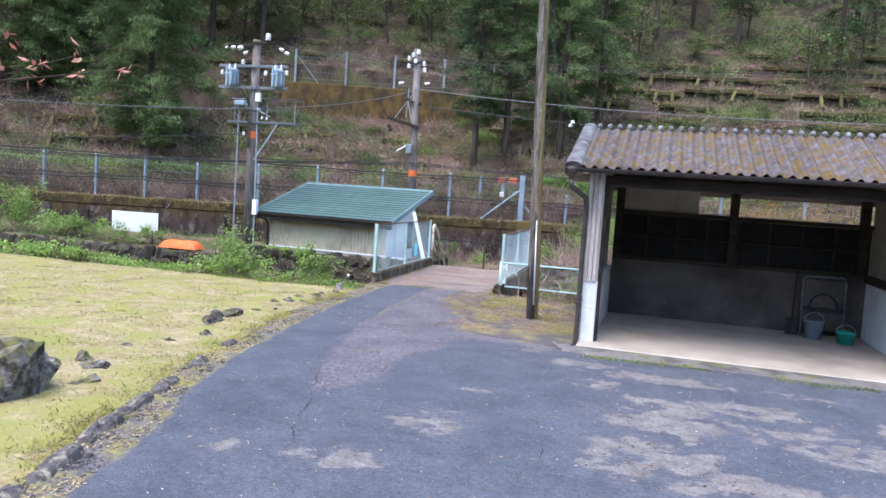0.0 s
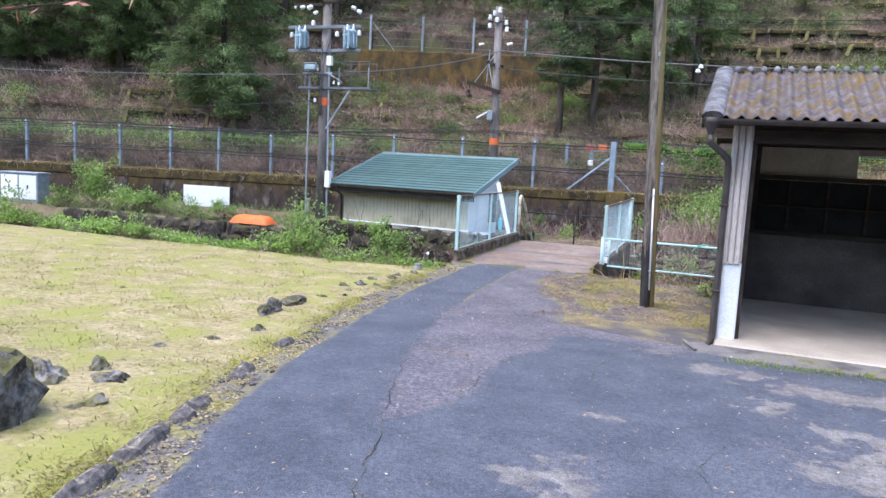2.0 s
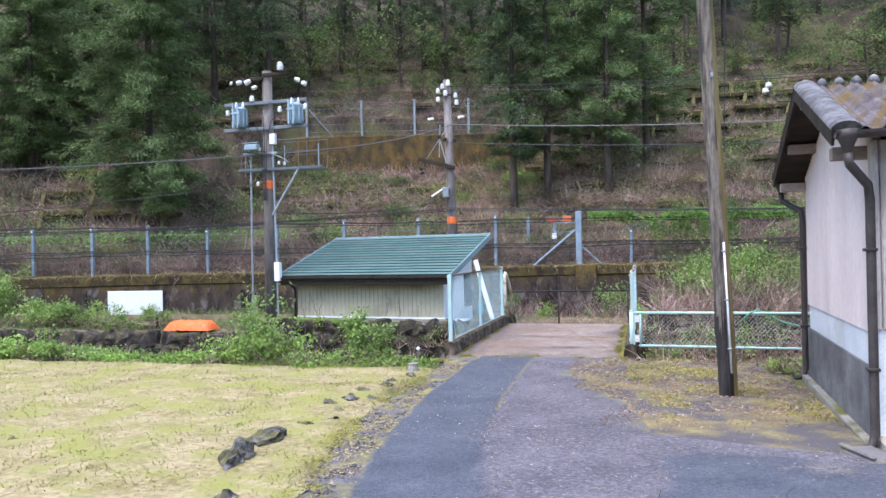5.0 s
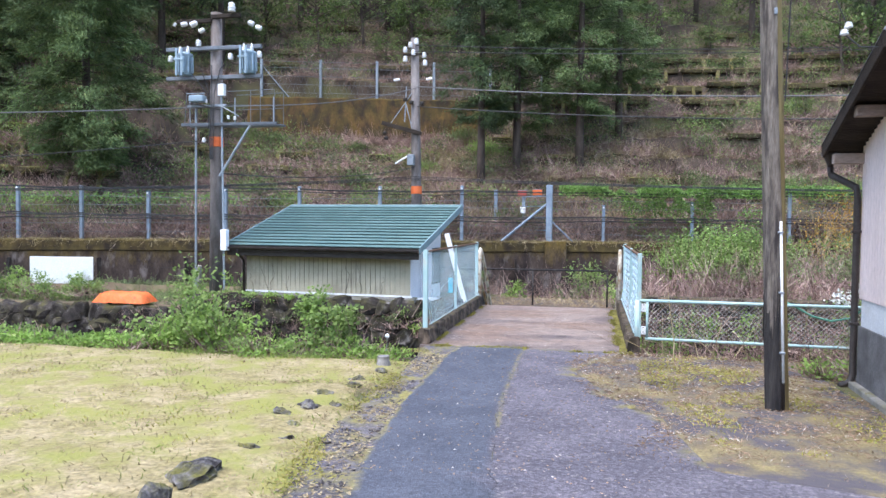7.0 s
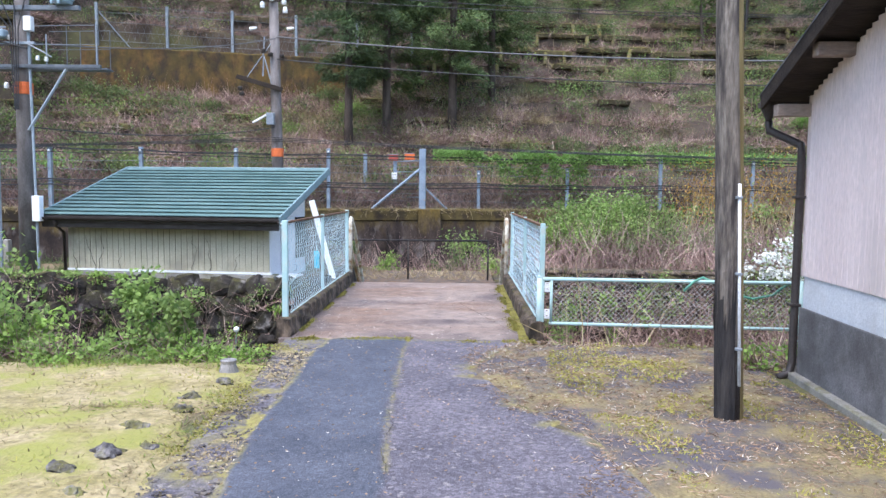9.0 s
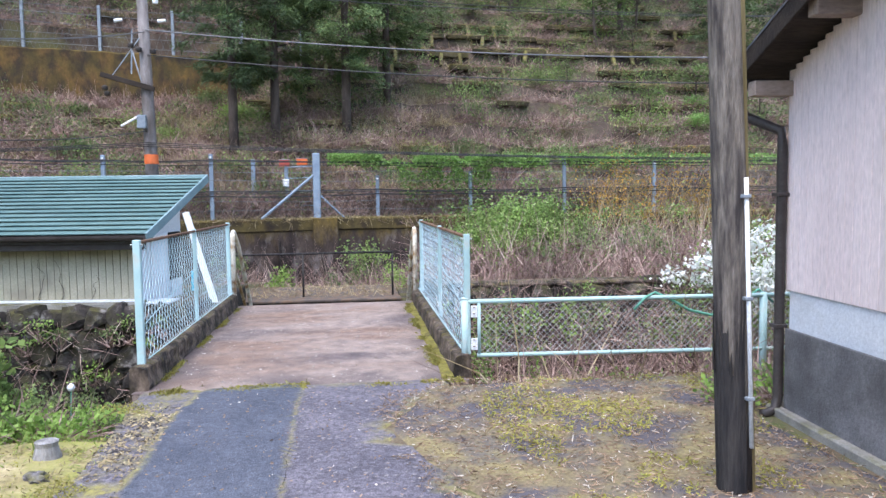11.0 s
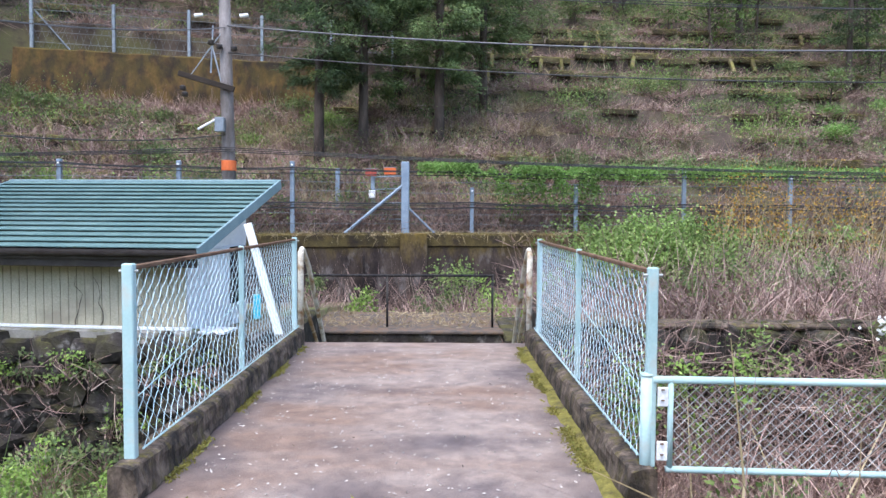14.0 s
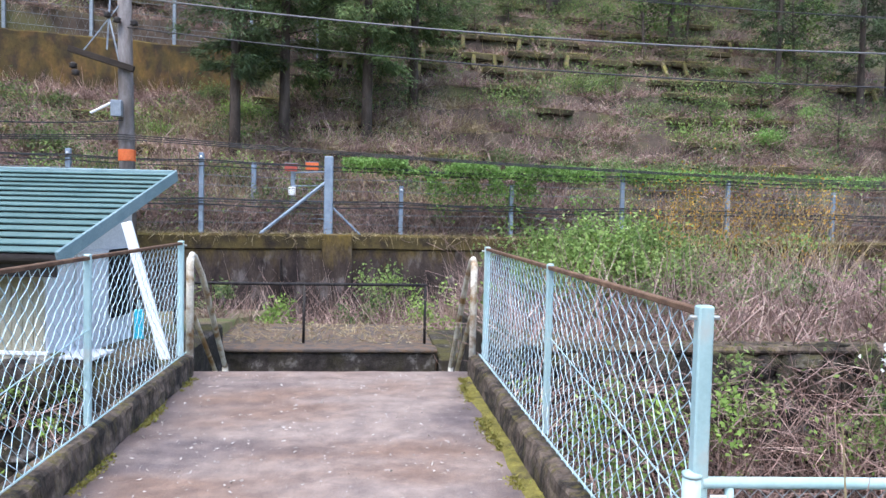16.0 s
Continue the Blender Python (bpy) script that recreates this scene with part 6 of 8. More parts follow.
part("gutter", gutter(EAVE_Y - 0.06, EAVE_Z - 0.02, 2.98, 7.9), M_BROWNPIPE, garage, "dark brown gutter")
part("gutter", gutter(BACK_Y + 0.06, BACK_Z - 0.04, 2.98, 7.9), M_BROWNPIPE, garage, "dark brown gutter")
for y_, z_, wy in ((EAVE_Y - 0.06, EAVE_Z - 0.06, GY0 - 0.12), (BACK_Y + 0.06, BACK_Z - 0.08, GY1 + 0.03)):
    hop = part("hopper", Geo().lathe([(0.025, -0.14), (0.03, -0.10), (0.06, -0.03), (0.075, 0.0), (0.075, 0.05)], 12, (3.06, y_, z_)), M_BROWNPIPE, garage, "dark rain hopper", True)
    part("downpipe", Geo().tube([(3.06, y_, z_ - 0.12), (3.07, y_, z_ - 0.2), (3.24, wy, z_ - 0.34), (3.25, wy, z_ - 0.45), (3.25, wy, 0.12), (3.22, wy - 0.02, 0.03), (3.12, wy - 0.04, 0.0)], 0.034, 10), M_BROWNPIPE, garage, "dark brown downpipe", True)
    for zz in (0.6, 1.5):
        part("pipe_clip", Geo().box(3.20, 3.29, wy - 0.04, wy + 0.04, zz, zz + 0.025, 0.004), M_BROWNPIPE, garage)
ob = thing("drain_block", "small mossy concrete splash block under the downpipe", "drain", (3.05, -5.30, -0.02), 20)
part("block", Geo().box(-0.13, 0.13, -0.22, 0.16, 0, 0.09, 0.02), M_APRON, ob)
part("lip", Geo().box(-0.13, -0.09, -0.22, 0.16, 0.09, 0.12, 0.01), M_APRON, ob)


def bucket(x, y, r, h, ma, label, lid):
    ob = thing("bucket", label, "bucket", tuple(GARAGE_POSE @ Vector((x, y, fz))))
    part("body", Geo().lathe([(r * 0.8, 0), (r, h * 0.95), (r * 1.06, h * 0.96), (r * 1.06, h)], 18), ma, ob, "", True)
    pts = [(r * math.cos(a), 0, h + 0.9 * r * math.sin(a)) for a in np.linspace(0, math.pi, 9)]
    part("handle", Geo().tube(pts, 0.006, 6), M_GALV, ob)
    if lid:
        part("lid", Geo().lathe([(r * 1.04, h), (r * 1.04, h + 0.015), (r * 0.5, h + 0.03)], 18), ma, ob)


bucket(6.55, -2.55, 0.14, 0.28, M_BUCKET, "blue-grey plastic bucket on the garage floor", False)
bucket(6.95, -2.75, 0.13, 0.17, M_TEAL, "teal plastic tub with a handle on the garage floor", True)
ob = thing("leaning_rack", "rounded dark grey frame rack leaning on the garage back wall", "rack", (6.75, -2.42, fz), -2.7)
pts = [(-0.3, 0, 0), (-0.3, 0.06, 0.85), (-0.26, 0.065, 0.93), (0.26, 0.065, 0.93), (0.3, 0.06, 0.85), (0.3, 0, 0)]
part("frame", Geo().tube(pts, 0.016, 8), M_DARKSTEEL, ob, "", True)
part("panel", Geo().box(-0.28, 0.28, 0.03, 0.045, 0.1, 0.88, 0.02), M_SHADEGREY, ob)
part("arch", Geo().tube([(0.2 * math.cos(a), 0.0, 0.45 + 0.22 * math.sin(a)) for a in np.linspace(0, math.pi, 9)], 0.014, 6), M_TAR, ob)
part("shelf", Geo().box(-0.28, 0.28, -0.12, 0.03, 0.42, 0.45, 0.006), M_TAR, ob)
ob = thing("dark_tool", "dark shovel leaning in the garage corner", "shovel", (6.32, -2.45, fz), -2.7)
part("shaft", Geo().tube([(0, 0, 0.2), (0.03, 0.1, 1.0)], 0.014, 6), M_TIMBER, ob)
part("blade", Geo().box(-0.09, 0.09, -0.02, 0.0, 0.0, 0.26, 0.01), M_TAR, ob)
# ---- rocks along the lawn ----
def rock(x, y, sx, sy, sz, seed, label="grey weathered rock at the lawn's edge"):
    bm = bmesh.new()
    bmesh.ops.create_icosphere(bm, subdivisions=3, radius=0.5)
    cuts = [(Vector(rng.normal(size=3)).normalized(), float(rng.uniform(0.30, 0.46))) for _ in range(6)]
    for v in bm.verts:
        p = v.co.copy()
        for n_, d_ in cuts:
            over = p.dot(n_) - d_
            if over > 0:
                p -= n_ * over * 0.92
        k = 1.15 + 0.45 * noise.noise(p * 2.6 + Vector((seed * 3.7, 0, 0))) + 0.38 * noise.noise(p * 7 + Vector((0, seed, 0))) + 0.30 * noise.noise(p * 15 + Vector((seed, 0, 3)))
        v.co = Vector((p.x * sx * 0.85, p.y * sy * 0.85, p.z * sz * 0.85)) * k
    me = bpy.data.meshes.new("rock")
    bm.to_mesh(me)
    bm.free()
    me.materials.append(M_ROCK)
    ob = new("rock", me)
    ob.location = (x, y, ground_z(x, y) + sz * 0.05)
    return tagged(ob, label, "rock", "lawn rocks")


rock(-0.78, -10.3, 0.68, 0.85, 0.86, 1, "large dark rock beside the drive")
rock(-1.2, -9.5, 0.40, 0.36, 0.34, 2, "jagged grey rock in the lawn")
rock(-0.78, -9.25, 0.30, 0.22, 0.2, 3)
rock(-1.1, -9.05, 0.2, 0.2, 0.18, 4)
rock(-0.5, -9.75, 0.22, 0.3, 0.14, 5)
rock(-1.32, -6.45, 0.24, 0.46, 0.30, 6, "jagged grey rock at the lawn's edge")
rock(-1.44, -5.85, 0.24, 0.50, 0.19, 7, "long mossy rock at the lawn's edge")
rock(-1.42, -5.2, 0.18, 0.16, 0.12, 10, "small pale rock at the lawn's edge")
rock(-0.95, -7.25, 0.20, 0.22, 0.14, 8)
rock(-1.04, -7.8, 0.24, 0.16, 0.10, 9)
for k, (x, y, s) in enumerate(((-1.58, -4.3, 0.2), (-1.45, -4.05, 0.26), (-1.36, -4.6, 0.16), (-1.5, -3.6, 0.2), (-1.36, -3.2, 0.15), (-1.45, -2.8, 0.2), (-1.32, -2.4, 0.16), (-1.2, -8.3, 0.16), (-3.6, -6.2, 0.12), (-1.3, -3.9, 0.14), (-1.28, -4.9, 0.13))):
    rock(x, y, s, s * 0.8, s * 0.62, 20 + k, "small half-buried stone in the lawn")
ob = thing("tree_stump", "small grey weathered tree stump in the lawn's edge", "stump", (-1.40, -2.05, ground_z(-1.40, -2.05)))
part("trunk", Geo().lathe([(0.10, -0.03), (0.075, 0.04), (0.062, 0.09), (0.068, 0.12), (0.04, 0.125)], 11), M_STUMP, ob)

# ---- grass on the lawn ----
def lawn_points(n, x0, x1, y0, y1, power=1.0):
    x = rng.uniform(x0, x1, n)
    y = rng.uniform(y0, y1, n)
    keep = np.array([a < lawn_edge(b) - 0.02 + 0.08 * fbm(a, b, 2.0) and b < -1.6 + 0.22 * fbm(a, 0, 0.6) for a, b in zip(x, y)])
    x, y = x[keep], y[keep]
    z = np.array([ground_z(a, b) for a, b in zip(x, y)]) + 0.012
    return np.stack([x, y, z], 1)


p = np.concatenate([lawn_points(150000, -7.5, 0.6, -11.5, -1.6), lawn_points(40000, -16, -5.5, -11, -1.6)])
d = unit(rng.normal(size=(len(p), 3)) * (1, 1, 0.25) + (0, 0, 0.16))
cloud("lawn_grass", leaves(p, 0.05, 0.007, d, 0.85), L_GRASS, "short dry yellow grass and moss on the lawn", "grass", "stuff")
p = lawn_points(60000, -9, 0.6, -11.5, -1.6)
keep = np.array([fbm(a, b, 1.3, 6.0) > 0.10 or b > -2.2 or (a > lawn_edge(b) - 0.5 and fbm(a, b, 2.0, 1.0) > -0.05) for a, b, c in p])
p = p[keep]
d = unit(rng.normal(size=(len(p), 3)) * (1, 1, 0.3) + (0, 0, 0.2))
cloud("green_grass", leaves(p, 0.055, 0.007, d, 0.85), L_GREENB, "fresh green grass tufts in the lawn", "grass", "stuff")
c = lawn_points(2600, -8, 0.6, -11, -1.8)
c = c[[fbm(a, b, 0.8, 71.0) + 0.12 * max(-1.5, a - lawn_edge(b) + 1.2) > 0.0 for a, b, q in c]]
p = np.repeat(c, 20, axis=0) + rng.normal(size=(len(c) * 20, 3)) * (0.06, 0.06, 0)
d = unit(rng.normal(size=(len(p), 3)) * (1, 1, 0.3) + (0, 0, 0.2))
cloud("moss_tufts", leaves(p, 0.04, 0.010, d, 0.8), leafy("bright_moss", (0.25, 0.235, 0.055), (0.42, 0.385, 0.105), (0.28, 0.33, 0.09), 0.3), "bright yellow moss cushions in the lawn", "moss", "stuff")
c = lawn_points(200, -9, -1.2, -10, -1.8)
p = np.repeat(c, 9, axis=0) + rng.normal(size=(len(c) * 9, 3)) * (0.06, 0.05, 0)
d = unit(rng.normal(size=(len(p), 3)) * (1, 1, 0.1))
cloud("dead_leaves", leaves(p, 0.05, 0.022, d, 0.8), leafy("brown_dead_leaves", (0.15, 0.10, 0.06), (0.33, 0.23, 0.15), None, 0.1), "brown dead leaves lying in the lawn", "litter", "stuff")

# moss and dry needles between drive and garage
def moss_mesh():
    g = Geo()
    nx, ny = 40, 60
    vs = []
    for j in range(ny + 1):
        y = -5.25 + 4.55 * j / ny
        a, b = drive_right(y) - 0.12, (3.19 if y < -1.75 else 5.5)
        for i in range(nx + 1):
            x = a + (b - a) * i / nx
            vs.append((x, y, max(near_z(x, y), 0) + 0.010 + 0.014 * fbm(x, y, 2.5) - (0.05 if i in (0, nx) or j in (0, ny) else 0)))
    g.add(vs, [(j * (nx + 1) + i, j * (nx + 1) + i + 1, (j + 1) * (nx + 1) + i + 1, (j + 1) * (nx + 1) + i) for j in range(ny) for i in range(nx)])
    return part("moss_bed", g, M_MOSSBED, None, "", True)


M_MOSSBED = surf("moss_and_needles", (0.165, 0.128, 0.085), (0.285, 0.235, 0.11), 2.6, 0.95, 0.8, 45, stain=(0.100, 0.090, 0.100), stain_scale=1.7, stain_at=0.50, vary=0, grain=0.85)
tagged(moss_mesh(), "yellow moss and dry needles over old asphalt", "moss", kind="structure")
n = 26000
x = rng.uniform(1.3, 3.6, n)
y = rng.uniform(-5.2, -0.7, n)
keep = np.array([fbm(a, b, 0.9, 17.0) + 0.35 * fbm(a, b, 3.0, 2.0) > 0.12 - 0.30 * (a - 2.35) and a > drive_right(b) + 0.1 and (a < 3.15 or b > -1.8) for a, b in zip(x, y)])
p = np.stack([x, y, np.full(n, 0.016)], 1)[keep]
cloud("yard_moss", leaves(p, 0.035, 0.010, unit(rng.normal(size=(len(p), 3)) * (1, 1, 0.3) + (0, 0, 0.2)), 0.8), leafy("yard_moss", (0.24, 0.22, 0.05), (0.38, 0.345, 0.09), (0.25, 0.30, 0.085), 0.25), "bright yellow-green moss beside the garage", "moss", "stuff")
n = 16000
x = rng.uniform(0.5, 3.4, n)
y = rng.uniform(-5.2, -0.6, n)
keep = np.array([a > drive_right(b) - 0.45 * (0.6 + fbm(a, b, 1.0)) and (a < 3.15 or b > -1.8) for a, b in zip(x, y)])
p = np.stack([x, y, np.full(n, 0.02)], 1)[keep]
d = rng.normal(size=(len(p), 3))
d[:, 2] = np.abs(d[:, 2]) * 0.25
cloud("dry_needles", blades(p, d, 0.045, 0.003, 0.1), L_LITTER, "scattered dry needles and straw beside the drive", "litter", "stuff")
n = 3000
x = rng.uniform(0.4, 6.0, n)
y = rng.uniform(-14, -0.6, n)
z = np.array([near_z(a, b) for a, b in zip(x, y)]) + 0.014
x = np.where(y > -5.4, x * 0.36 - 1.0, x)
p = np.stack([x, y, z], 1)
d = rng.normal(size=(n, 3))
d[:, 2] = np.abs(d[:, 2]) * 0.15
cloud("fallen_leaves", leaves(p, 0.024, 0.009, unit(d), 0.9), L_LITTER, "small fallen leaves and chips on the asphalt", "litter", "stuff")
n = 900
p = np.stack([rng.uniform(-1.15, 1.15, n), rng.uniform(-0.5, 4.1, n), np.full(n, 0.008)], 1)
d = rng.normal(size=(n, 3))
d[:, 2] = np.abs(d[:, 2]) * 0.12
L_FLECK = leafy("pale_flecks", (0.30, 0.26, 0.23), (0.58, 0.54, 0.50), None, 0)
cloud("deck_litter", leaves(p, 0.028, 0.010, unit(d), 0.9), L_FLECK, "pale leaf litter on the bridge deck", "litter", "stuff")


# ---- shrubs, brush and weeds ----
def shrub(name, x, y, z, rx, ry, h, n, size, ma, label, category="shrub", twigs=60, group="stream shrubs"):
    """Twigs fanning from the foot, with leaves in uneven clumps."""
    ob = thing(name, label, category, (x, y, z), group=group)
    d = rng.normal(size=(twigs, 3)) * (rx * 0.8, ry * 0.8, 0.25 * h) + (0, 0, 0.75 * h)
    foot = rng.normal(size=(twigs, 3)) * (rx * 0.25, ry * 0.25, 0)
    foot[:, 2] = 0
    cloud("stem_mass", blades(foot, d, 1.0 * float(np.mean(np.linalg.norm(d, axis=1))), 0.006, 0.12), L_TWIG, parent=ob)
    k = max(6, n // 45)
    c = rng.normal(size=(k, 3)) * (rx * 0.5, ry * 0.5, h * 0.24) + (0, 0, h * 0.62)
    c[:, 2] = np.clip(c[:, 2], 0.05 * h, h * 1.05)
    at = c[rng.integers(k, size=n)] + rng.normal(size=(n, 3)) * (0.13 * rx + 0.03, 0.13 * ry + 0.03, 0.09 * h)
    lean = unit(rng.normal(size=(n, 3)) * 0.6 + (0, 0, 0.5))
    cloud("leaves", leaves(at, size, size * 0.62, lean, 0.25), ma, parent=ob)
    return ob


# near bank, left of the bridge
for k in range(30):
    x = -13.5 + 0.42 * k + float(rng.uniform(-0.15, 0.15))
    y = -1.15 + float(rng.uniform(-0.35, 0.35))
    tall = float(rng.uniform(0.30, 0.50)) + (0.15 if -5.2 < x < -3.8 else (-0.15 if -7 < x < -5.4 else 0))
    by_bridge = x > -3.6
    if by_bridge:
        tall *= 0.6
    shrub("bank_shrub", x, y, ground_z(x, y) - 0.02, 0.5, 0.34, tall, 330 if by_bridge else 600, 0.05 if by_bridge else 0.07, (L_LIGHT, L_SHRUB, L_SHRUB)[k % 3], "low green leafy weeds on the stream bank", twigs=90)
for x, y, h, r in ((-4.5, -0.6, 1.5, 0.45), (-6.5, -0.5, 0.45, 0.45), (-4.1, -0.8, 0.95, 0.3), (-2.7, -0.75, 0.85, 0.25), (-2.2, -1.0, 0.7, 0.25), (-8.0, -0.3, 0.6, 0.5), (-7.2, -0.4, 0.65, 0.5), (-10.2, -0.3, 0.75, 0.5), (-12.7, -0.8, 1.0, 0.6), (-13.6, -0.8, 1.3, 0.8), (-14.8, -0.8, 1.35, 0.8), (-15.9, -0.9, 1.3, 0.8), (-11.3, -0.3, 0.7, 0.5)):
    shrub("bank_shrub", x, y, ground_z(x, y), r, r, h, 900, 0.075, L_LIGHT, "tall green sapling shrub on the stream bank", twigs=50)
for x, y, h in ((-3.2, -1.4, 0.3), (-2.0, -1.5, 0.25), (-1.7, -0.9, 0.4), (-4.8, -1.6, 0.25), (-1.6, -1.4, 0.22)):
    shrub("bank_shrub", x, y, ground_z(x, y), 0.3, 0.25, h, 260, 0.05, L_SHRUB, "low green weeds by the lawn", twigs=40)
for x, y, h in ((-12.3, 5.2, 0.4), (-11.6, 5.1, 0.36), (-11.0, 5.2, 0.42), (-10.5, 5.3, 0.45), (-12.9, 5.3, 0.5), (-13.6, 5.6, 0.6)):
    shrub("bank_shrub", x, y, -0.3, 0.35, 0.25, h, 320, 0.06, L_LIGHT, "green weeds round the sign board", twigs=30)
ob = thing("dandelion", "white dandelion seed head on a thin stalk", "flower", (-1.72, -0.85, ground_z(-1.72, -0.85)))
part("stalk", Geo().tube([(0, 0, 0), (0.01, 0, 0.3), (0.02, 0, 0.52)], 0.004, 5), M_HOSE, ob)
part("seed_head", Geo().lathe([(0.004, 0), (0.022, 0.012), (0.03, 0.03), (0.022, 0.048), (0.004, 0.06)], 10, (0.02, 0, 0.51)), M_SIGN, ob, "white seed puff", True)
# weeds behind, by the sign and along the far bank
for k in range(16):
    x = -14.5 + 0.6 * k + float(rng.uniform(-0.2, 0.2))
    y = 4.7 + float(rng.uniform(-0.1, 1.0)) if x < -7.4 else 4.45
    if -10.3 < x < -8.3:
        continue
    shrub("bank_shrub", x, y, -0.12, 0.35, 0.3, float(rng.uniform(0.25, 0.55)) if x < -7.4 else 0.2, 300, 0.06, L_LIGHT if k % 3 else L_SHRUB, "green weeds along the far bank", twigs=30)
for k in range(22):
    x = -6.8 + 0.235 * k
    shrub("wall_weed", x, 4.26, -0.9 + float(rng.uniform(-0.3, 0.5)), 0.2, 0.12, 0.35, 120, 0.05, (L_SHRUB, L_DULL, L_LIGHT)[k % 3], "small green weeds growing from the stone wall", twigs=20, group="wall weeds")
# brush to the far side of the gate
p = np.stack([rng.uniform(1.5, 8.5, 9000), rng.uniform(-0.7, 4.3, 9000), np.zeros(9000)], 1)
p[:, 2] = [ground_z(a, b) for a, b, c in p]
d = rng.normal(size=(len(p), 3)) * (0.55, 0.55, 0.35) + (0, 0, 0.8)
cloud("dry_brush", blades(p, d, 1.15, 0.005, 0.3), L_TWIG, "tangled dry brown brush in the stream bed", "brush", "stuff")
p = np.stack([rng.uniform(1.7, 11.5, 9000), rng.uniform(4.6, 14.5, 9000), np.zeros(9000)], 1)
p[:, 2] = [ground_z(a, b) for a, b, c in p]
d = rng.normal(size=(len(p), 3)) * (0.45, 0.45, 0.3) + (0, 0, 0.9)
cloud("dry_brush", blades(p, d, 1.1, 0.007, 0.25), L_TWIG, "tangled dry brown brush on the far bank", "brush", "stuff")
p = np.stack([rng.uniform(1.5, 7.0, 500), rng.uniform(-0.8, 1.5, 500), np.zeros(500)], 1)
p[:, 2] = [ground_z(a, b) for a, b, c in p]
d = rng.normal(size=(len(p), 3)) * (0.25, 0.25, 0.2) + (0, 0, 1)
cloud("dry_grass", blades(p, d, 0.9, 0.008, 0.3), L_DRY, "pale dry grass stalks behind the gate", "grass", "stuff")
for x, y, h, r, n, ma in ((3.0, 7.3, 1.15, 0.8, 6500, L_LIGHT), (3.9, 7.4, 1.3, 0.75, 6500, L_LIGHT), (4.9, 7.8, 1.15, 0.6, 1500, L_LIGHT), (5.6, 9.0, 1.1, 0.9, 1300, L_DULL), (6.8, 8.5, 1.2, 0.9, 1300, L_LIGHT), (2.6, 7.4, 0.9, 0.5, 900, L_SHRUB), (4.0, 6.5, 0.7, 0.7, 900, L_DULL), (5.5, 6.0, 0.7, 0.7, 800, L_DULL), (7.5, 6.5, 0.9, 0.8, 900, L_LIGHT), (2.2, 0.6, 1.0, 0.5, 500, L_LIGHT), (3.2, 1.6, 1.1, 0.6, 400, L_DULL), (1.9, -0.75, 0.16, 0.25, 220, L_SHRUB), (2.6, -0.8, 0.14, 0.3, 160, L_SHRUB), (3.6, -1.1, 0.3, 0.35, 300, L_SHRUB), (3.5, -1.6, 0.3, 0.2, 200, L_SHRUB), (3.1, -1.6, 0.2, 0.2, 160, L_SHRUB)):
    shrub("brush_shrub", x, y, ground_z(x, y), r, r, h, n, 0.066 if h > 0.5 else 0.055, ma, "leafy green shrub among dry brush", twigs=120, group="far bank shrubs")
for x, y, h, n, ma in ((-1.3, 10.9, 1.0, 700, L_SHRUB), (-0.6, 10.6, 0.7, 500, L_SHRUB), (0.7, 13.0, 1.6, 900, L_LIGHT), (1.4, 12.4, 1.2, 600, L_SHRUB), (1.9, 10.5, 0.8, 500, L_SHRUB), (-2.4, 10.8, 0.7, 400, L_DULL), (0.2, 12.5, 1.2, 500, L_DULL)):
    shrub("wall_shrub", x, y, ground_z(x, y) if y > 10.2 else -0.45, 0.5, 0.4, h, n, 0.075, ma, "green shrub at the foot of the retaining wall", twigs=70, group="wall shrubs")
p = np.stack([rng.uniform(-3, 4.5, 2600), rng.uniform(10.3, 15.5, 2600), np.full(2600, -1.25)], 1)
d = rng.normal(size=(len(p), 3)) * (0.4, 0.4, 0.3) + (0, 0, 0.9)
cloud("dry_brush", blades(p, d, 1.2, 0.008, 0.25), L_TWIG, "dry brown brush before the retaining wall", "brush", "stuff")
p = np.stack([rng.uniform(-6, 1.3, 1500), rng.uniform(8.2, 10.2, 1500), np.full(1500, -0.44)], 1)
d = rng.normal(size=(len(p), 3)) * (0.6, 0.6, 0.2) + (0, 0, 0.4)
cloud("platform_weeds", blades(p, d, 0.16, 0.006, 0.25), L_DRY, "dry weeds on the platform", "weeds", "stuff")

# brush hanging over the stone wall
n = 3600
p = np.stack([rng.uniform(1.5, 9.0, n), rng.uniform(3.3, 4.5, n), rng.uniform(-1.5, 0.1, n)], 1)
d = rng.normal(size=(n, 3)) * (0.6, 0.4, 0.5) + (0, -0.2, 0.35)
cloud("wall_brush", blades(p, d, 0.7, 0.005, 0.3), L_TWIG, "bare brown twigs over the stone wall", "brush", "stuff")
n = 600
p = np.stack([rng.uniform(-9.0, -1.6, n), rng.uniform(3.9, 4.35, n), rng.uniform(-1.5, -0.1, n)], 1)
d = rng.normal(size=(n, 3)) * (0.6, 0.3, 0.5) + (0, -0.2, 0.2)
cloud("wall_brush", blades(p, d, 0.4, 0.004, 0.4), L_TWIG, "thin dry stems over the stone wall", "brush", "stuff")

# moss and dead grass along the top of the retaining wall
n = 15000
x = rng.uniform(-24, 20, n)
y = np.array([wall_y(a) for a in x]) + rng.uniform(-0.15, 0.5, n)
d = rng.normal(size=(n, 3)) * 0.7 + (0, -0.5, 0.35)
cloud("wall_top_grass", blades(np.stack([x, y, np.full(n, 0.93)], 1), d, 0.17, 0.008, 0.5), L_DRY, "dead grass and moss along the wall top", "grass", "stuff")

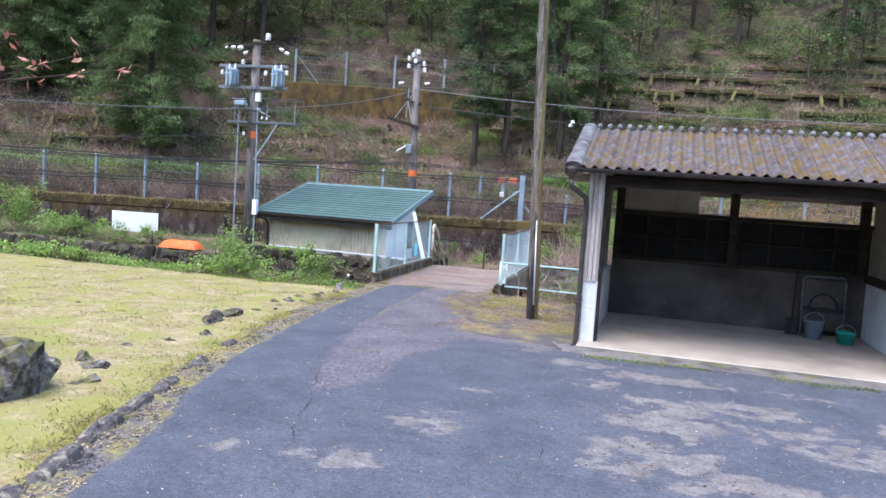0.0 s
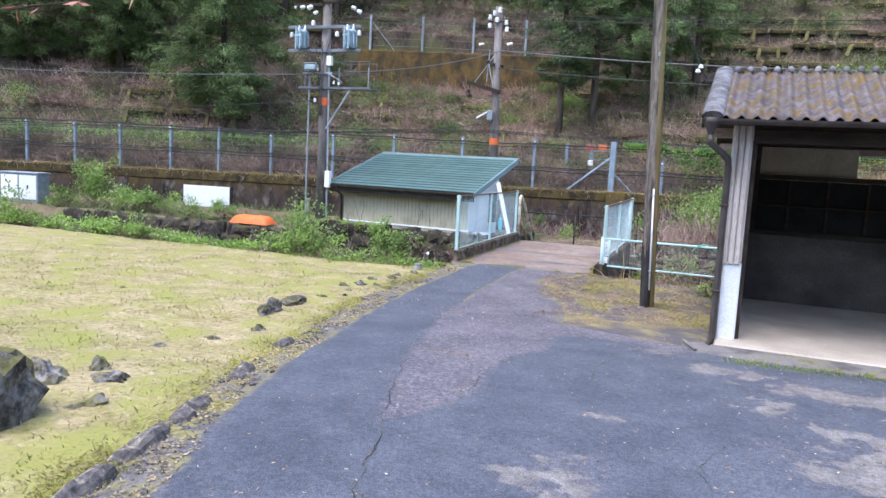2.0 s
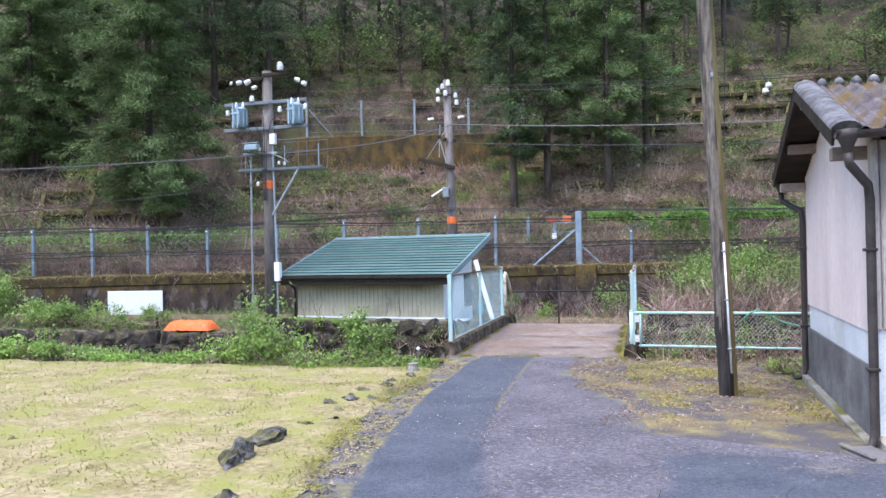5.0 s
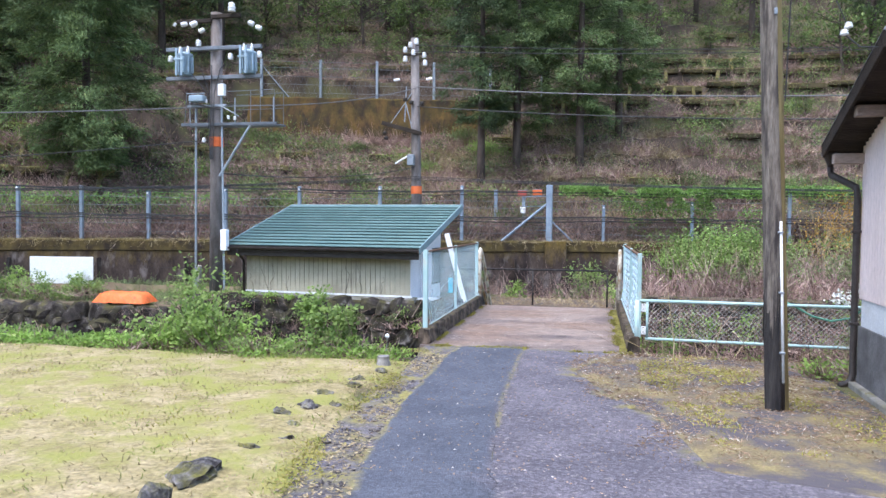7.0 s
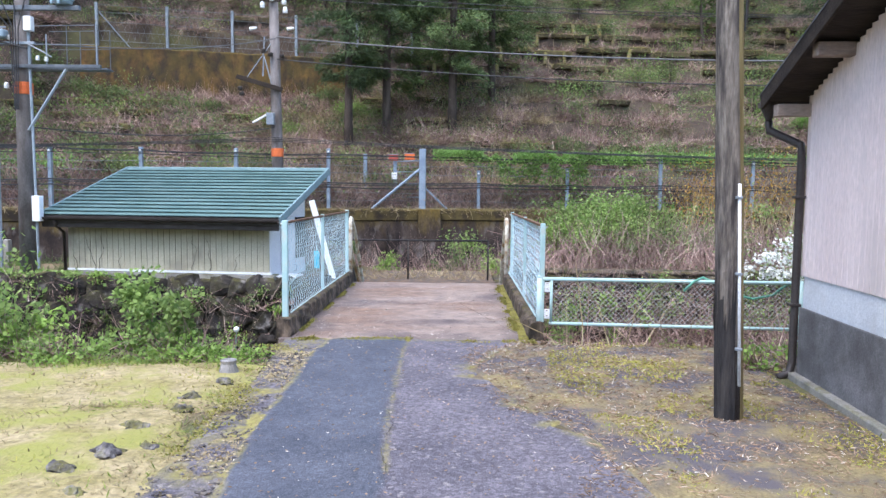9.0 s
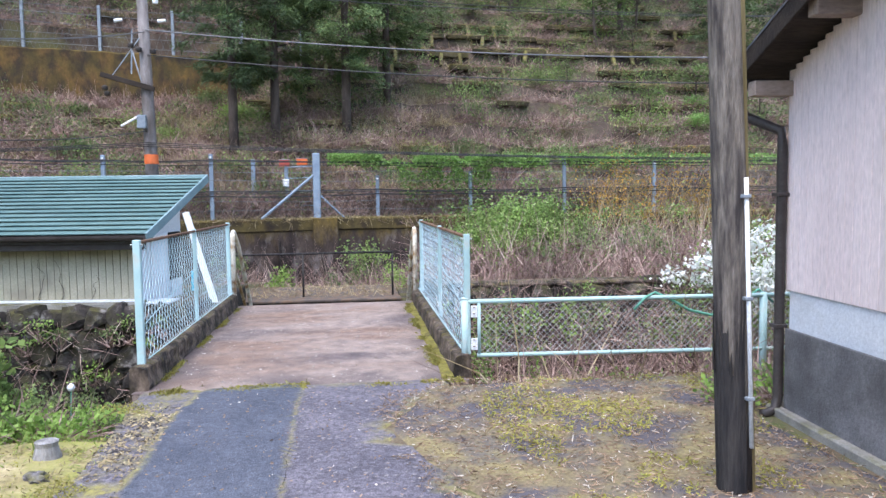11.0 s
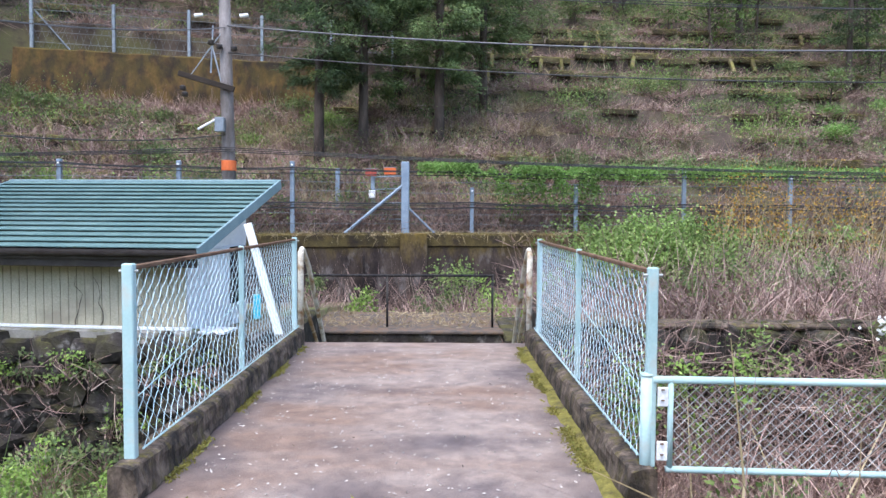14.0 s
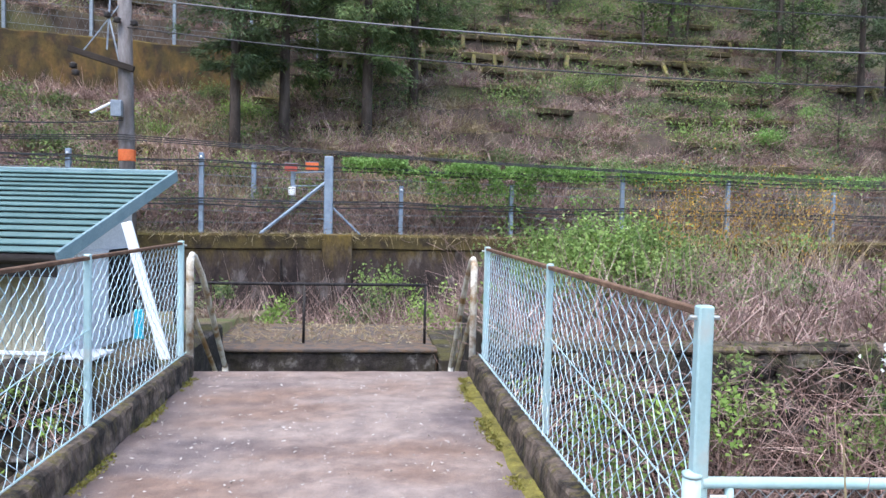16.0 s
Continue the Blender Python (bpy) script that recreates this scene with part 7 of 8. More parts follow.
for x, y, z, h, n, ma in ((2.3, 3.7, -1.0, 1.0, 500, L_LIGHT), (3.0, 3.2, -1.2, 1.1, 420, L_SHRUB), (3.8, 3.8, -0.9, 1.0, 520, L_LIGHT), (4.7, 3.6, -1.0, 1.1, 420, L_LIGHT), (2.0, 2.2, -1.5, 1.3, 420, L_LIGHT), (1.75, 3.9, -0.9, 0.8, 300, L_SHRUB), (5.6, 3.9, -0.8, 0.9, 400, L_DULL)):
    shrub("brush_shrub", x, y, z, 0.45, 0.35, h, n, 0.06, ma, "thin green saplings before the stone wall", twigs=60, group="far bank shrubs")
n = 9000
p = np.stack([rng.uniform(-4.2, -1.4, n), rng.uniform(-1.9, 1.4, n), np.zeros(n)], 1)
p[:, 2] = [ground_z(a, b) for a, b, c_ in p]
cloud("bank_grass", blades(p, rng.normal(size=(n, 3)) * 0.6 + (0, 0, 0.9), 0.12, 0.006, 0.35), L_GREENB, "green grass on the bank beside the bridge", "grass", "stuff")

for k, (x, y, h) in enumerate(((-1.75, -0.25, 0.5), (-2.3, -0.1, 0.55), (-2.9, 0.0, 0.6), (-3.5, 0.1, 0.6), (-1.8, 0.4, 0.7), (-2.5, 0.6, 0.7), (-1.9, 1.2, 0.8), (-3.1, 0.9, 0.7), (-1.65, -0.6, 0.3), (-2.0, 2.0, 0.8))):
    shrub("bank_shrub", x, y, ground_z(x, y), 0.32, 0.28, h, 360, 0.05, (L_SHRUB, L_LIGHT, L_DULL)[k % 3], "low green weeds on the bank beside the bridge", twigs=50)
for x, y, h, r, n in ((-15.9, 5.4, 1.5, 0.62, 2600), (-14.5, 5.4, 0.75, 0.55, 1400), (-13.7, 5.5, 0.7, 0.5, 1200), (-16.9, 5.0, 0.6, 0.6, 900)):
    shrub("wall_bush", x, y, -0.33, r, 0.45, h, n, 0.085, L_LIGHT, "rounded green bush before the dark retaining wall", "bush", 60, "wall bushes")
n = 7000
p = np.stack([rng.uniform(-22, -7.3, n), rng.uniform(4.8, 8.5, n), np.zeros(n)], 1)
p[:, 2] = [ground_z(a, b) for a, b, c_ in p]
cloud("ledge_weeds", blades(p, rng.normal(size=(n, 3)) * 0.5 + (0, 0, 0.9), 0.22, 0.008, 0.35), L_DULL, "dull green weeds on the ledge below the wall", "weeds", "stuff")

for k in range(14):
    x, y = -1.75 - 0.2 * k + float(rng.uniform(-0.1, 0.1)), float(rng.uniform(2.2, 4.0))
    shrub("stream_weed", x, y, ground_z(x, y), 0.35, 0.3, float(rng.uniform(0.4, 0.8)), 380, 0.055, (L_SHRUB, L_LIGHT, L_DULL)[k % 3], "leafy green weeds in the stream bed below the wall", "weeds", 50, "stream weeds")
n = 5000
p = np.stack([rng.uniform(-6, -1.45, n), rng.uniform(0.8, 4.3, n), np.zeros(n)], 1)
p[:, 2] = [ground_z(a, b) for a, b, c_ in p]
cloud("stream_grass", blades(p, rng.normal(size=(n, 3)) * 0.6 + (0, 0, 0.9), 0.3, 0.009, 0.4), L_DULL, "dull green grass in the stream bed", "grass", "stuff")

# white flowering bush
fl = thing("flowering_bush", "bush covered in white blossom behind the gate", "bush", (5.5, 2.6, -1.6))
d = rng.normal(size=(160, 3)) * (0.5, 0.4, 0.4) + (0, 0, 1.5)
cloud("stem_mass", blades(rng.normal(size=(160, 3)) * (0.2, 0.2, 0), d, 2.2, 0.008, 0.12), L_TWIG, parent=fl)
c = rng.normal(size=(60, 3)) * (0.52, 0.42, 0.27) + (0.62, 0, 2.12)
at = c[rng.integers(60, size=5200)] + rng.normal(size=(5200, 3)) * (0.10, 0.09, 0.06)
cloud("blossom", leaves(at, 0.06, 0.055), L_PETAL, parent=fl)
at = rng.normal(size=(5200, 3)) * (0.66, 0.48, 0.5) + (0.5, 0, 1.75)
cloud("leaves", leaves(at, 0.06, 0.03), L_LIGHT, parent=fl)

# ivy hanging over the wall fence
n = 21000
x = np.concatenate([rng.normal(3.6, 2.4, n * 11 // 21), rng.uniform(-3, 22, n - n * 11 // 21)])
z = 2.75 - np.abs(rng.normal(0, 0.28, n)) * np.where(np.abs(x - 4.4) < 2.6, 2.1, 0.75) + 0.15
y = np.array([wall_y(a) for a in x]) + 0.25 + rng.normal(0, 0.18, n)
keep = np.array([fbm(a, b, 0.8, 1.0) + 0.4 * fbm(a, b, 2.2, 4.0) > (-0.55 if b > 2.5 else 0.12) for a, b in zip(x, z)])
keep &= x > -0.35
x, y, z = x[keep], y[keep], z[keep]
cloud("ivy", leaves(np.stack([x, y, z], 1), 0.095, 0.055, np.array([0, -0.6, 0.2]), 0.4), L_IVY, "bright green ivy draped over the fence", "ivy", "stuff")
n = 2600
x = rng.uniform(-26, -11, n)
z = 2.35 + rng.normal(0, 0.12, n)
y = np.array([wall_y(a) for a in x]) + 1.2 + rng.normal(0, 0.3, n)
cloud("ivy", leaves(np.stack([x, y, z], 1), 0.11, 0.06, np.array([0, -0.4, 0.4]), 0.4), L_IVY, "green creeper along the bank above the fence", "ivy", "stuff")
x = rng.choice([8.0, 8.6, 9.2, 9.8, 10.6, 11.5, 12.2, 13.2], 3000) + rng.normal(0, 0.35, 3000)
y = np.array([wall_y(a) for a in x]) + rng.normal(-0.9, 0.35, 3000)
cloud("amber_shrub", leaves(np.stack([x, y, 1.5 + 0.3 * np.sin(x * 3) + rng.normal(0, 0.62, 3000)], 1), 0.085, 0.045), L_YELLOW, "amber leaved shrubs by the fence", "shrub", "stuff")

# thin stems of the amber shrubs
n = 420
x = rng.choice([8.0, 8.6, 9.2, 9.8, 10.6, 11.5, 12.2, 13.2], n) + rng.normal(0, 0.12, n)
y = np.array([wall_y(a) for a in x]) - 0.9 + rng.normal(0, 0.12, n)
d = rng.normal(size=(n, 3)) * (0.3, 0.2, 0.1) + (0, 0, 1)
cloud("amber_stems", blades(np.stack([x, y, np.full(n, -0.7)], 1), d, 2.9, 0.012, 0.15), L_DRY, "pale thin stems of the amber shrubs", "shrub", "stuff")
# scrub growing through the wall fence
n = 16000
x = rng.uniform(-26, 21, n)
y = np.array([wall_y(a) for a in x]) + rng.uniform(0.35, 1.5, n)
d = rng.normal(size=(n, 3)) * (0.55, 0.4, 0.3) + (0, -0.1, 0.8)
cloud("fence_scrub", blades(np.stack([x, y, np.array([hill_z(a, b) for a, b in zip(x, y)]) - 0.05], 1), d, 0.95, 0.009, 0.3), L_TWIG, "dense dry scrub behind the wall fence", "brush", "stuff")
n = 15000
x = rng.uniform(-26, 14, n)
y = np.array([wall_y(a) for a in x]) + rng.uniform(0.3, 1.3, n)
z = rng.uniform(1.0, 2.4, n)
keep = np.array([fbm(a, c_, 0.6, 21.0) + 0.3 * fbm(a, c_, 2.5, 3.0) > (0.02 if a < -1 else 0.18) for a, c_ in zip(x, z)])
cloud("fence_leaves", leaves(np.stack([x, y, z], 1)[keep], 0.085, 0.05, np.array([0, -0.5, 0.3]), 0.4), L_DULL, "dull green leaves among the fence scrub", "shrub", "stuff")

# brush over the slope
def slope_points(n, x0, x1, d0, d1):
    x = rng.uniform(x0, x1, n)
    dd = rng.uniform(d0, d1, n)
    y = np.array([wall_y(a) for a in x]) + dd
    z = np.array([hill_z(a, b) for a, b in zip(x, y)])
    return np.stack([x, y, z], 1)


c = slope_points(6400, -28, 24, 0.6, 19)
row = c[:, 1] - np.interp(c[:, 0], [p_[0] for p_ in WALL_LINE], [p_[1] for p_ in WALL_LINE])
fr = ((row * 0.95 - 2.0) / 1.55) % 1.0
keep = np.array([fbm(a, b, 0.35, 8.0) > -0.2 for a, b, q in c]) & ((fr > 0.20) & (fr < 0.92) | (row < 6.5))
c, row = c[keep], row[keep]
tall = np.repeat(np.where(row > 7, 0.40, 0.72) * rng.uniform(0.6, 1.35, len(c)), 30)
at = np.repeat(c, 30, axis=0) + rng.normal(size=(len(c) * 30, 3)) * (0.19, 0.13, 0.02)
d = rng.normal(size=(len(at), 3)) * (0.45, 0.45, 0.3) + (0, -0.25, 0.8)
cloud("slope_brush", blades(at, d, tall, 0.011, 0.3), L_TWIG, "bare reddish brown brush over the slope", "brush", "stuff")
at = np.array([(x_ + bw_ * float(rng.uniform(0, 1)), y_ + float(rng.normal(0, 0.10)), z_) for x_, bw_, y_, z_ in ledges for _ in range(int(55 * bw_))])
at = at[[fbm(a, b, 0.9, 51.0) > -0.12 for a, b, q in at]]
d = rng.normal(size=(len(at), 3)) * (0.6, 0.3, 0.3) + (0, -0.7, 0.25)
cloud("ledge_moss", blades(at, d, 0.24, 0.012, 0.7), leafy("ledge_moss", (0.16, 0.13, 0.05), (0.30, 0.25, 0.085), (0.24, 0.27, 0.09), 0.2, (0.5, 1.4)), "moss and dead grass hanging over the terrace walls", "moss", "stuff")
c = slope_points(900, -28, 24, 0.6, 22)
at = np.repeat(c, 14, axis=0) + rng.normal(size=(len(c) * 14, 3)) * (0.25, 0.2, 0.02)
d = rng.normal(size=(len(at), 3)) * (0.5, 0.5, 0.25) + (0, -0.3, 0.5)
cloud("slope_straw", blades(at, d, 0.55, 0.012, 0.4), L_DRY, "pale dry grass tufts over the slope", "grass", "stuff")
c = slope_points(260, -8, 4, 1.5, 9)
at = np.repeat(c, 45, axis=0) + rng.normal(size=(len(c) * 45, 3)) * (0.3, 0.2, 0.02)
d = rng.normal(size=(len(at), 3)) * (0.5, 0.4, 0.3) + (0, -0.2, 0.7)
cloud("slope_straw", blades(at, d, 0.6, 0.012, 0.4), L_DRY, "pale dry stalks below the cedars", "grass", "stuff")
for ma, count_, size in ((L_DULL, 1300, 0.10), (L_LIGHT, 330, 0.10), (L_SHRUB, 110, 0.09), (L_DEEP, 380, 0.11)):
    c = slope_points(count_, -30, 26, 0.5, 30)
    c = c[[fbm(a, b, 0.3, 12.0) > -0.05 or q > 9 for a, b, q in c]]
    k = 75
    spread = rng.uniform(0.18, 0.5, (len(c), 1)).repeat(k, axis=0)
    at = np.repeat(c, k, axis=0) + rng.normal(size=(len(c) * k, 3)) * spread * (1, 0.8, 0.6) + (0, 0, 0.32)
    cloud("slope_shrubs", leaves(at, size, size * 0.55, np.array([0, -0.3, 0.5]), 0.4), ma, "low green shrubs scattered over the slope", "shrub", "stuff")


c = slope_points(420, -27, 24, 1.0, 20)
at = np.repeat(c, 150, axis=0)
d = rng.normal(size=(len(at), 3)) * (0.8, 0.8, 0.35) + (0, -0.2, 0.55)
cloud("brush_mounds", blades(at + rng.normal(size=(len(at), 3)) * (0.3, 0.25, 0.02), d, 0.85, 0.009, 0.35), L_TWIG, "rounded mounds of bare brown brush", "brush", "stuff")
for ma, count_ in ((L_DULL, 110), (L_LIGHT, 75)):
    c = slope_points(count_, -28, 25, 1.0, 22)
    k = 330
    at = np.repeat(c, k, axis=0) + rng.normal(size=(len(c) * k, 3)) * rng.uniform(0.3, 0.75, (len(c), 1)).repeat(k, axis=0) * (1, 0.8, 0.55) + (0, 0, 0.55)
    cloud("slope_bushes", leaves(at, 0.10, 0.055, np.array([0, -0.3, 0.5]), 0.4), ma, "rounded green bushes over the slope", "shrub", "stuff")


for cx, dd, r_, ma in ((6.5, 3.2, 0.9, L_DULL), (8.2, 3.4, 1.0, L_DULL), (10.0, 3.0, 1.1, L_DULL), (11.6, 3.3, 0.9, L_DULL), (3.0, 3.6, 0.9, L_DULL), (4.6, 3.8, 0.8, L_DULL), (15.0, 5.5, 0.7, L_IVY), (15.6, 7.2, 0.6, L_IVY), (18.3, 8.2, 0.6, L_IVY), (-6.2, 6.6, 0.7, L_LIGHT), (-3.6, 6.3, 0.6, L_IVY), (-4.2, 9.0, 0.9, L_LIGHT), (-8.5, 5.0, 0.9, L_DULL), (-12.0, 4.2, 0.9, L_DULL), (-10.3, 3.0, 0.8, L_LIGHT), (-15.3, 11.3, 0.9, L_DULL), (-13.9, 11.0, 0.7, L_DULL), (-16.6, 11.0, 1.1, L_DULL), (-5.4, 11.0, 0.9, L_DULL), (-10.0, 10.2, 0.5, L_DULL)):
    n = int(3000 * r_)
    yy = wall_y(cx) + dd
    q = rng.normal(size=(n, 3)) * (0.42, 0.34, 0.24) * r_ + (cx, yy, hill_z(cx, yy) + 0.4 * r_)
    ob = thing("slope_bush", "dense grey-green bush above the fence" if ma is L_DULL else "bright green creeper-covered bush on the slope", "shrub", (cx, yy, hill_z(cx, yy)), group="slope bushes")
    cloud("leaves", leaves(q - (cx, yy, hill_z(cx, yy)), 0.09, 0.05, np.array([0, -0.3, 0.5]), 0.4), ma, parent=ob)
    cloud("stem_mass", blades(rng.normal(size=(60, 3)) * (0.15, 0.15, 0), rng.normal(size=(60, 3)) * (0.4, 0.4, 0.2) + (0, 0, 0.8), 0.9 * r_, 0.008, 0.15), L_TWIG, parent=ob)
n = 9000
x = rng.uniform(-17, -3, n)
y = np.array([upper_y(a) for a in x]) - np.abs(rng.normal(0.3, 0.9, n)) - 0.25
d = rng.normal(size=(n, 3)) * (0.5, 0.4, 0.3) + (0, -0.2, 0.8)
cloud("ledge_brush", blades(np.stack([x, y, np.array([hill_z(a, b) for a, b in zip(x, y)]) - 0.04], 1), d, 0.6, 0.010, 0.3), L_TWIG, "brown brush below the rust-stained wall", "brush", "stuff")


# ---- trees ----
def conifer(h, r, crown, limbs, tufts, blades_each, ma, label):
    """A cedar: tapered trunk, drooping limbs, and sprays of foliage on them."""
    ob = thing("cedar_tree", label, "tree", group="hillside cedars")
    part("trunk", Geo().tube([(0.05 * math.sin(z), 0.04 * math.cos(z * 1.3), z * h) for z in np.linspace(-0.03, 1, 9)], [0.0125 * h * (1 - 0.92 * u) + 0.01 for u in np.linspace(0, 1, 9)], 9), M_BARK, ob, "", True)
    g = Geo()
    ends = []
    for k in range(limbs):
        u = crown + (1 - crown) * (k + float(rng.uniform(0, 1))) / limbs
        s = (u - crown) / (1 - crown)
        reach = r * (0.35 + 0.65 * min(1, s * 5)) * (1 - s) ** 0.75 * float(rng.uniform(0.55, 1.25)) + 0.1
        a = k * 2.4 + float(rng.uniform(-0.7, 0.7))
        dx, dy = math.cos(a), math.sin(a)
        z0 = u * h
        drop = float(rng.uniform(0.05, 0.4)) * reach * (1.2 - s)
        pts = [Vector((0, 0, z0)), Vector((dx * reach * 0.5, dy * reach * 0.5, z0 + 0.05 * reach)), Vector((dx * reach, dy * reach, z0 - drop))]
        g.tube(pts, [0.022 * (1 - s) + 0.01, 0.014, 0.006], 4, False)
        for t in range(tufts):
            w = 0.22 + 0.78 * (t + float(rng.uniform(0, 1))) / tufts
            off = float(rng.normal(0, 0.13)) * reach * (1.15 - 0.5 * w)
            ends.append(((pts[0].lerp(pts[1], w * 2) if w < 0.5 else pts[1].lerp(pts[2], w * 2 - 1)) + Vector((-dy * off, dx * off, float(rng.normal(0, 0.06)) * reach)), (dx, dy, -0.45), 0.105 + 0.030 * reach))
    part("branchwork", g, M_BARK, ob)["kind"] = "stuff"
    c = np.array([e[0] for e in ends])
    dirs = np.array([e[1] for e in ends])
    sp = np.array([e[2] for e in ends])
    at = np.repeat(c, blades_each, axis=0) + rng.normal(size=(len(c) * blades_each, 3)) * np.repeat(sp, blades_each)[:, None] * (1, 1, 0.5)
    lean = unit(np.repeat(dirs, blades_each, axis=0) + rng.normal(size=(len(at), 3)) * 0.5)
    cloud("foliage", leaves(at, 0.21, 0.036, lean, 0.7), ma, parent=ob)
    return ob


def broadleaf(h, r, n, ma, label, name="young_tree"):
    """A young tree with an open crown."""
    ob = thing(name, label, "tree", group="hillside trees")
    part("trunk", Geo().tube([(0.12 * math.sin(2 * u), 0.1 * u, u * h * 0.8) for u in np.linspace(-0.03, 1, 7)], [0.05 * (1 - 0.8 * u) for u in np.linspace(0, 1, 7)], 7), M_BARK, ob, "", True)
    g = Geo()
    c = []
    for k in range(22):
        u = float(rng.uniform(0.3, 0.8))
        a = float(rng.uniform(0, 6.28))
        reach = r * float(rng.uniform(0.4, 1.0))
        p0 = Vector((0.12 * math.sin(2 * u), 0.1 * u, u * h * 0.8))
        p1 = p0 + Vector((math.cos(a) * reach, math.sin(a) * reach, float(rng.uniform(0.1, 0.6)) * reach))
        g.tube([p0, p0.lerp(p1, 0.5) + Vector((0, 0, 0.06)), p1], [0.014, 0.009, 0.004], 4, False)
        c += [p0.lerp(p1, w) for w in (0.6, 0.8, 1.0)]
    part("branchwork", g, M_BARK, ob)["kind"] = "stuff"
    c = np.array(c)
    at = c[rng.integers(len(c), size=n)] + rng.normal(size=(n, 3)) * 0.12 * r
    cloud("foliage", leaves(at, 0.10, 0.06, np.array([0, -0.2, -0.3]), 0.3), ma, parent=ob)
    return ob


def stand(kind_of, x, y, turn, s=1.0):
    ob = copy_thing(kind_of, pose(x, y, hill_z(x, y) - 0.15, 0, 0, turn))
    ob.scale = (s, s, s)
    return ob


near_a = conifer(14.0, 3.8, 0.05, 120, 9, 95, L_CEDAR, "tall dark green cedar on the hillside")
near_a.location = (-17.6, 14.3, hill_z(-17.6, 14.3) - 0.1)
near_b = conifer(15.0, 3.0, 0.175, 64, 8, 80, L_CEDAR, "tall cedar with a bare lower trunk on the slope")
near_b.location = (0.2, 21.1, hill_z(0.2, 21.1) - 0.1)
near_c = conifer(14.0, 2.5, 0.195, 56, 7, 70, L_DEEP, "dark slender cedar with a bare trunk on the slope")
near_c.location = (-3.7, 19.8, hill_z(-3.7, 19.8) - 0.1)
for x, y, t, s in ((-2.3, 20.6, 70, 0.95), (-1.4, 24.5, 160, 1.1), (1.8, 23.5, 250, 0.9)):
    stand(near_b if s < 1 else near_c, x, y, t, s)
far = conifer(14.0, 2.9, 0.2, 56, 7, 40, L_DEEP, "dark cedar in the hillside forest")
far.location = (-22.0, 22.5, hill_z(-22.0, 22.5) - 0.1)
spots = []
tries = 0
while len(spots) < 60 and tries < 4000:
    tries += 1
    x = float(rng.uniform(-34, 30))
    dd = float(rng.uniform(11.5, 30))
    if x > 2 and dd < 17:
        continue
    y = wall_y(x) + dd
    if -16 < x < -2 and y < upper_y(x) + 2.5:
        continue
    if all((x - a) ** 2 + (y - b) ** 2 > 5.0 for a, b in spots):
        spots.append((x, y))
for k, (x, y) in enumerate(spots):
    stand(far, x, y, float(rng.uniform(0, 360)), float(rng.uniform(0.75, 1.15)))
for x, y, t, s in ((17.8, 27.6, 30, 0.8), (20.5, 26.0, 130, 0.9), (22.8, 27.5, 260, 1.0), (14.6, 31.5, 80, 1.0)):
    stand(far, x, y, t, s)
for x, y, t, s in ((-24.5, 15.5, 120, 0.9), (-28.5, 14.0, 210, 1.0), (-26.5, 20.0, 300, 1.0), (-32.0, 12.5, 10, 1.0)):
    stand(near_a, x, y, t, s)
L_SAPLING = leafy("sapling_leaves", (0.07, 0.115, 0.04), (0.165, 0.235, 0.075), (0.25, 0.32, 0.12), 0.35, (0.5, 1.4))
young = broadleaf(2.6, 1.1, 900, L_SAPLING, "young tree with fresh light green leaves on the slope")
young.location = (15.8, 25.4, hill_z(15.8, 25.4))
young_b = broadleaf(3.2, 1.3, 700, L_DULL, "thin young tree with sparse leaves on the slope")
young_b.location = (19.0, 27.5, hill_z(19.0, 27.5))
for k, (x, y) in enumerate(((8.0, 29.0), (11.6, 33.0), (5.0, 30.5), (13.2, 24.0), (17.5, 22.8), (10.2, 26.5), (-13.5, 27.0), (-10.0, 27.5), (-7.6, 28.0), (-16.5, 25.5), (-5.0, 29.0), (21.0, 24.5), (14.5, 29.5), (7.0, 33.5), (-20.5, 18.5))):
    stand(young if k % 2 else young_b, x, y, 47.0 * k, 0.7 + 0.1 * (k % 5))

for k, (x, y) in enumerate(((-19, 24.5), (-16.5, 27), (-14, 28.5), (-11.5, 28.8), (-9, 29.5), (-6.5, 30), (-4, 31), (-1, 30), (-22, 21), (-25, 18.5), (3.5, 33), (10, 36), (16, 33), (20, 30), (13, 30.5), (-17.5, 29.5))):
    stand(young if k % 3 else young_b, x, y, 61.0 * k, 1.7 + 0.15 * (k % 4))

# red-leaved branch reaching over the lawn from a tree beside the drive
ob = thing("cherry_tree", "bare cherry tree with a few red young leaves beside the drive", "tree", (-4.2, -10.6, 0.1))
part("trunk", Geo().tube([(0, 0, 0), (0.1, 0.05, 1.2), (0.3, 0.15, 2.0), (0.7, 0.3, 2.7), (0.9, 0.3, 3.6)], [0.14, 0.11, 0.09, 0.06, 0.03], 10), M_BARK, ob, "", True)
tips = []
for k, (p1, p2) in enumerate((((2.0, 0.8, 2.35), (3.1, 1.4, 2.85)), ((1.8, 0.7, 2.5), (2.75, 1.25, 2.72)), ((1.7, 0.9, 2.7), (2.4, 1.3, 2.95)), ((1.9, 0.7, 2.4), (2.45, 0.9, 2.85)), ((2.2, 1.0, 2.5), (3.35, 1.6, 2.75)))):
    part("branch", Geo().tube([(0.35, 0.17, 2.1), (1.1, 0.45, 2.2 + 0.05 * k), p1, p2], [0.03, 0.02, 0.011, 0.004], 6), M_BARK, ob, "", True)
    tips += [p2, tuple(Vector(p1).lerp(Vector(p2), 0.75)), tuple(Vector(p1).lerp(Vector(p2), 0.45))]
tips = np.array(tips)
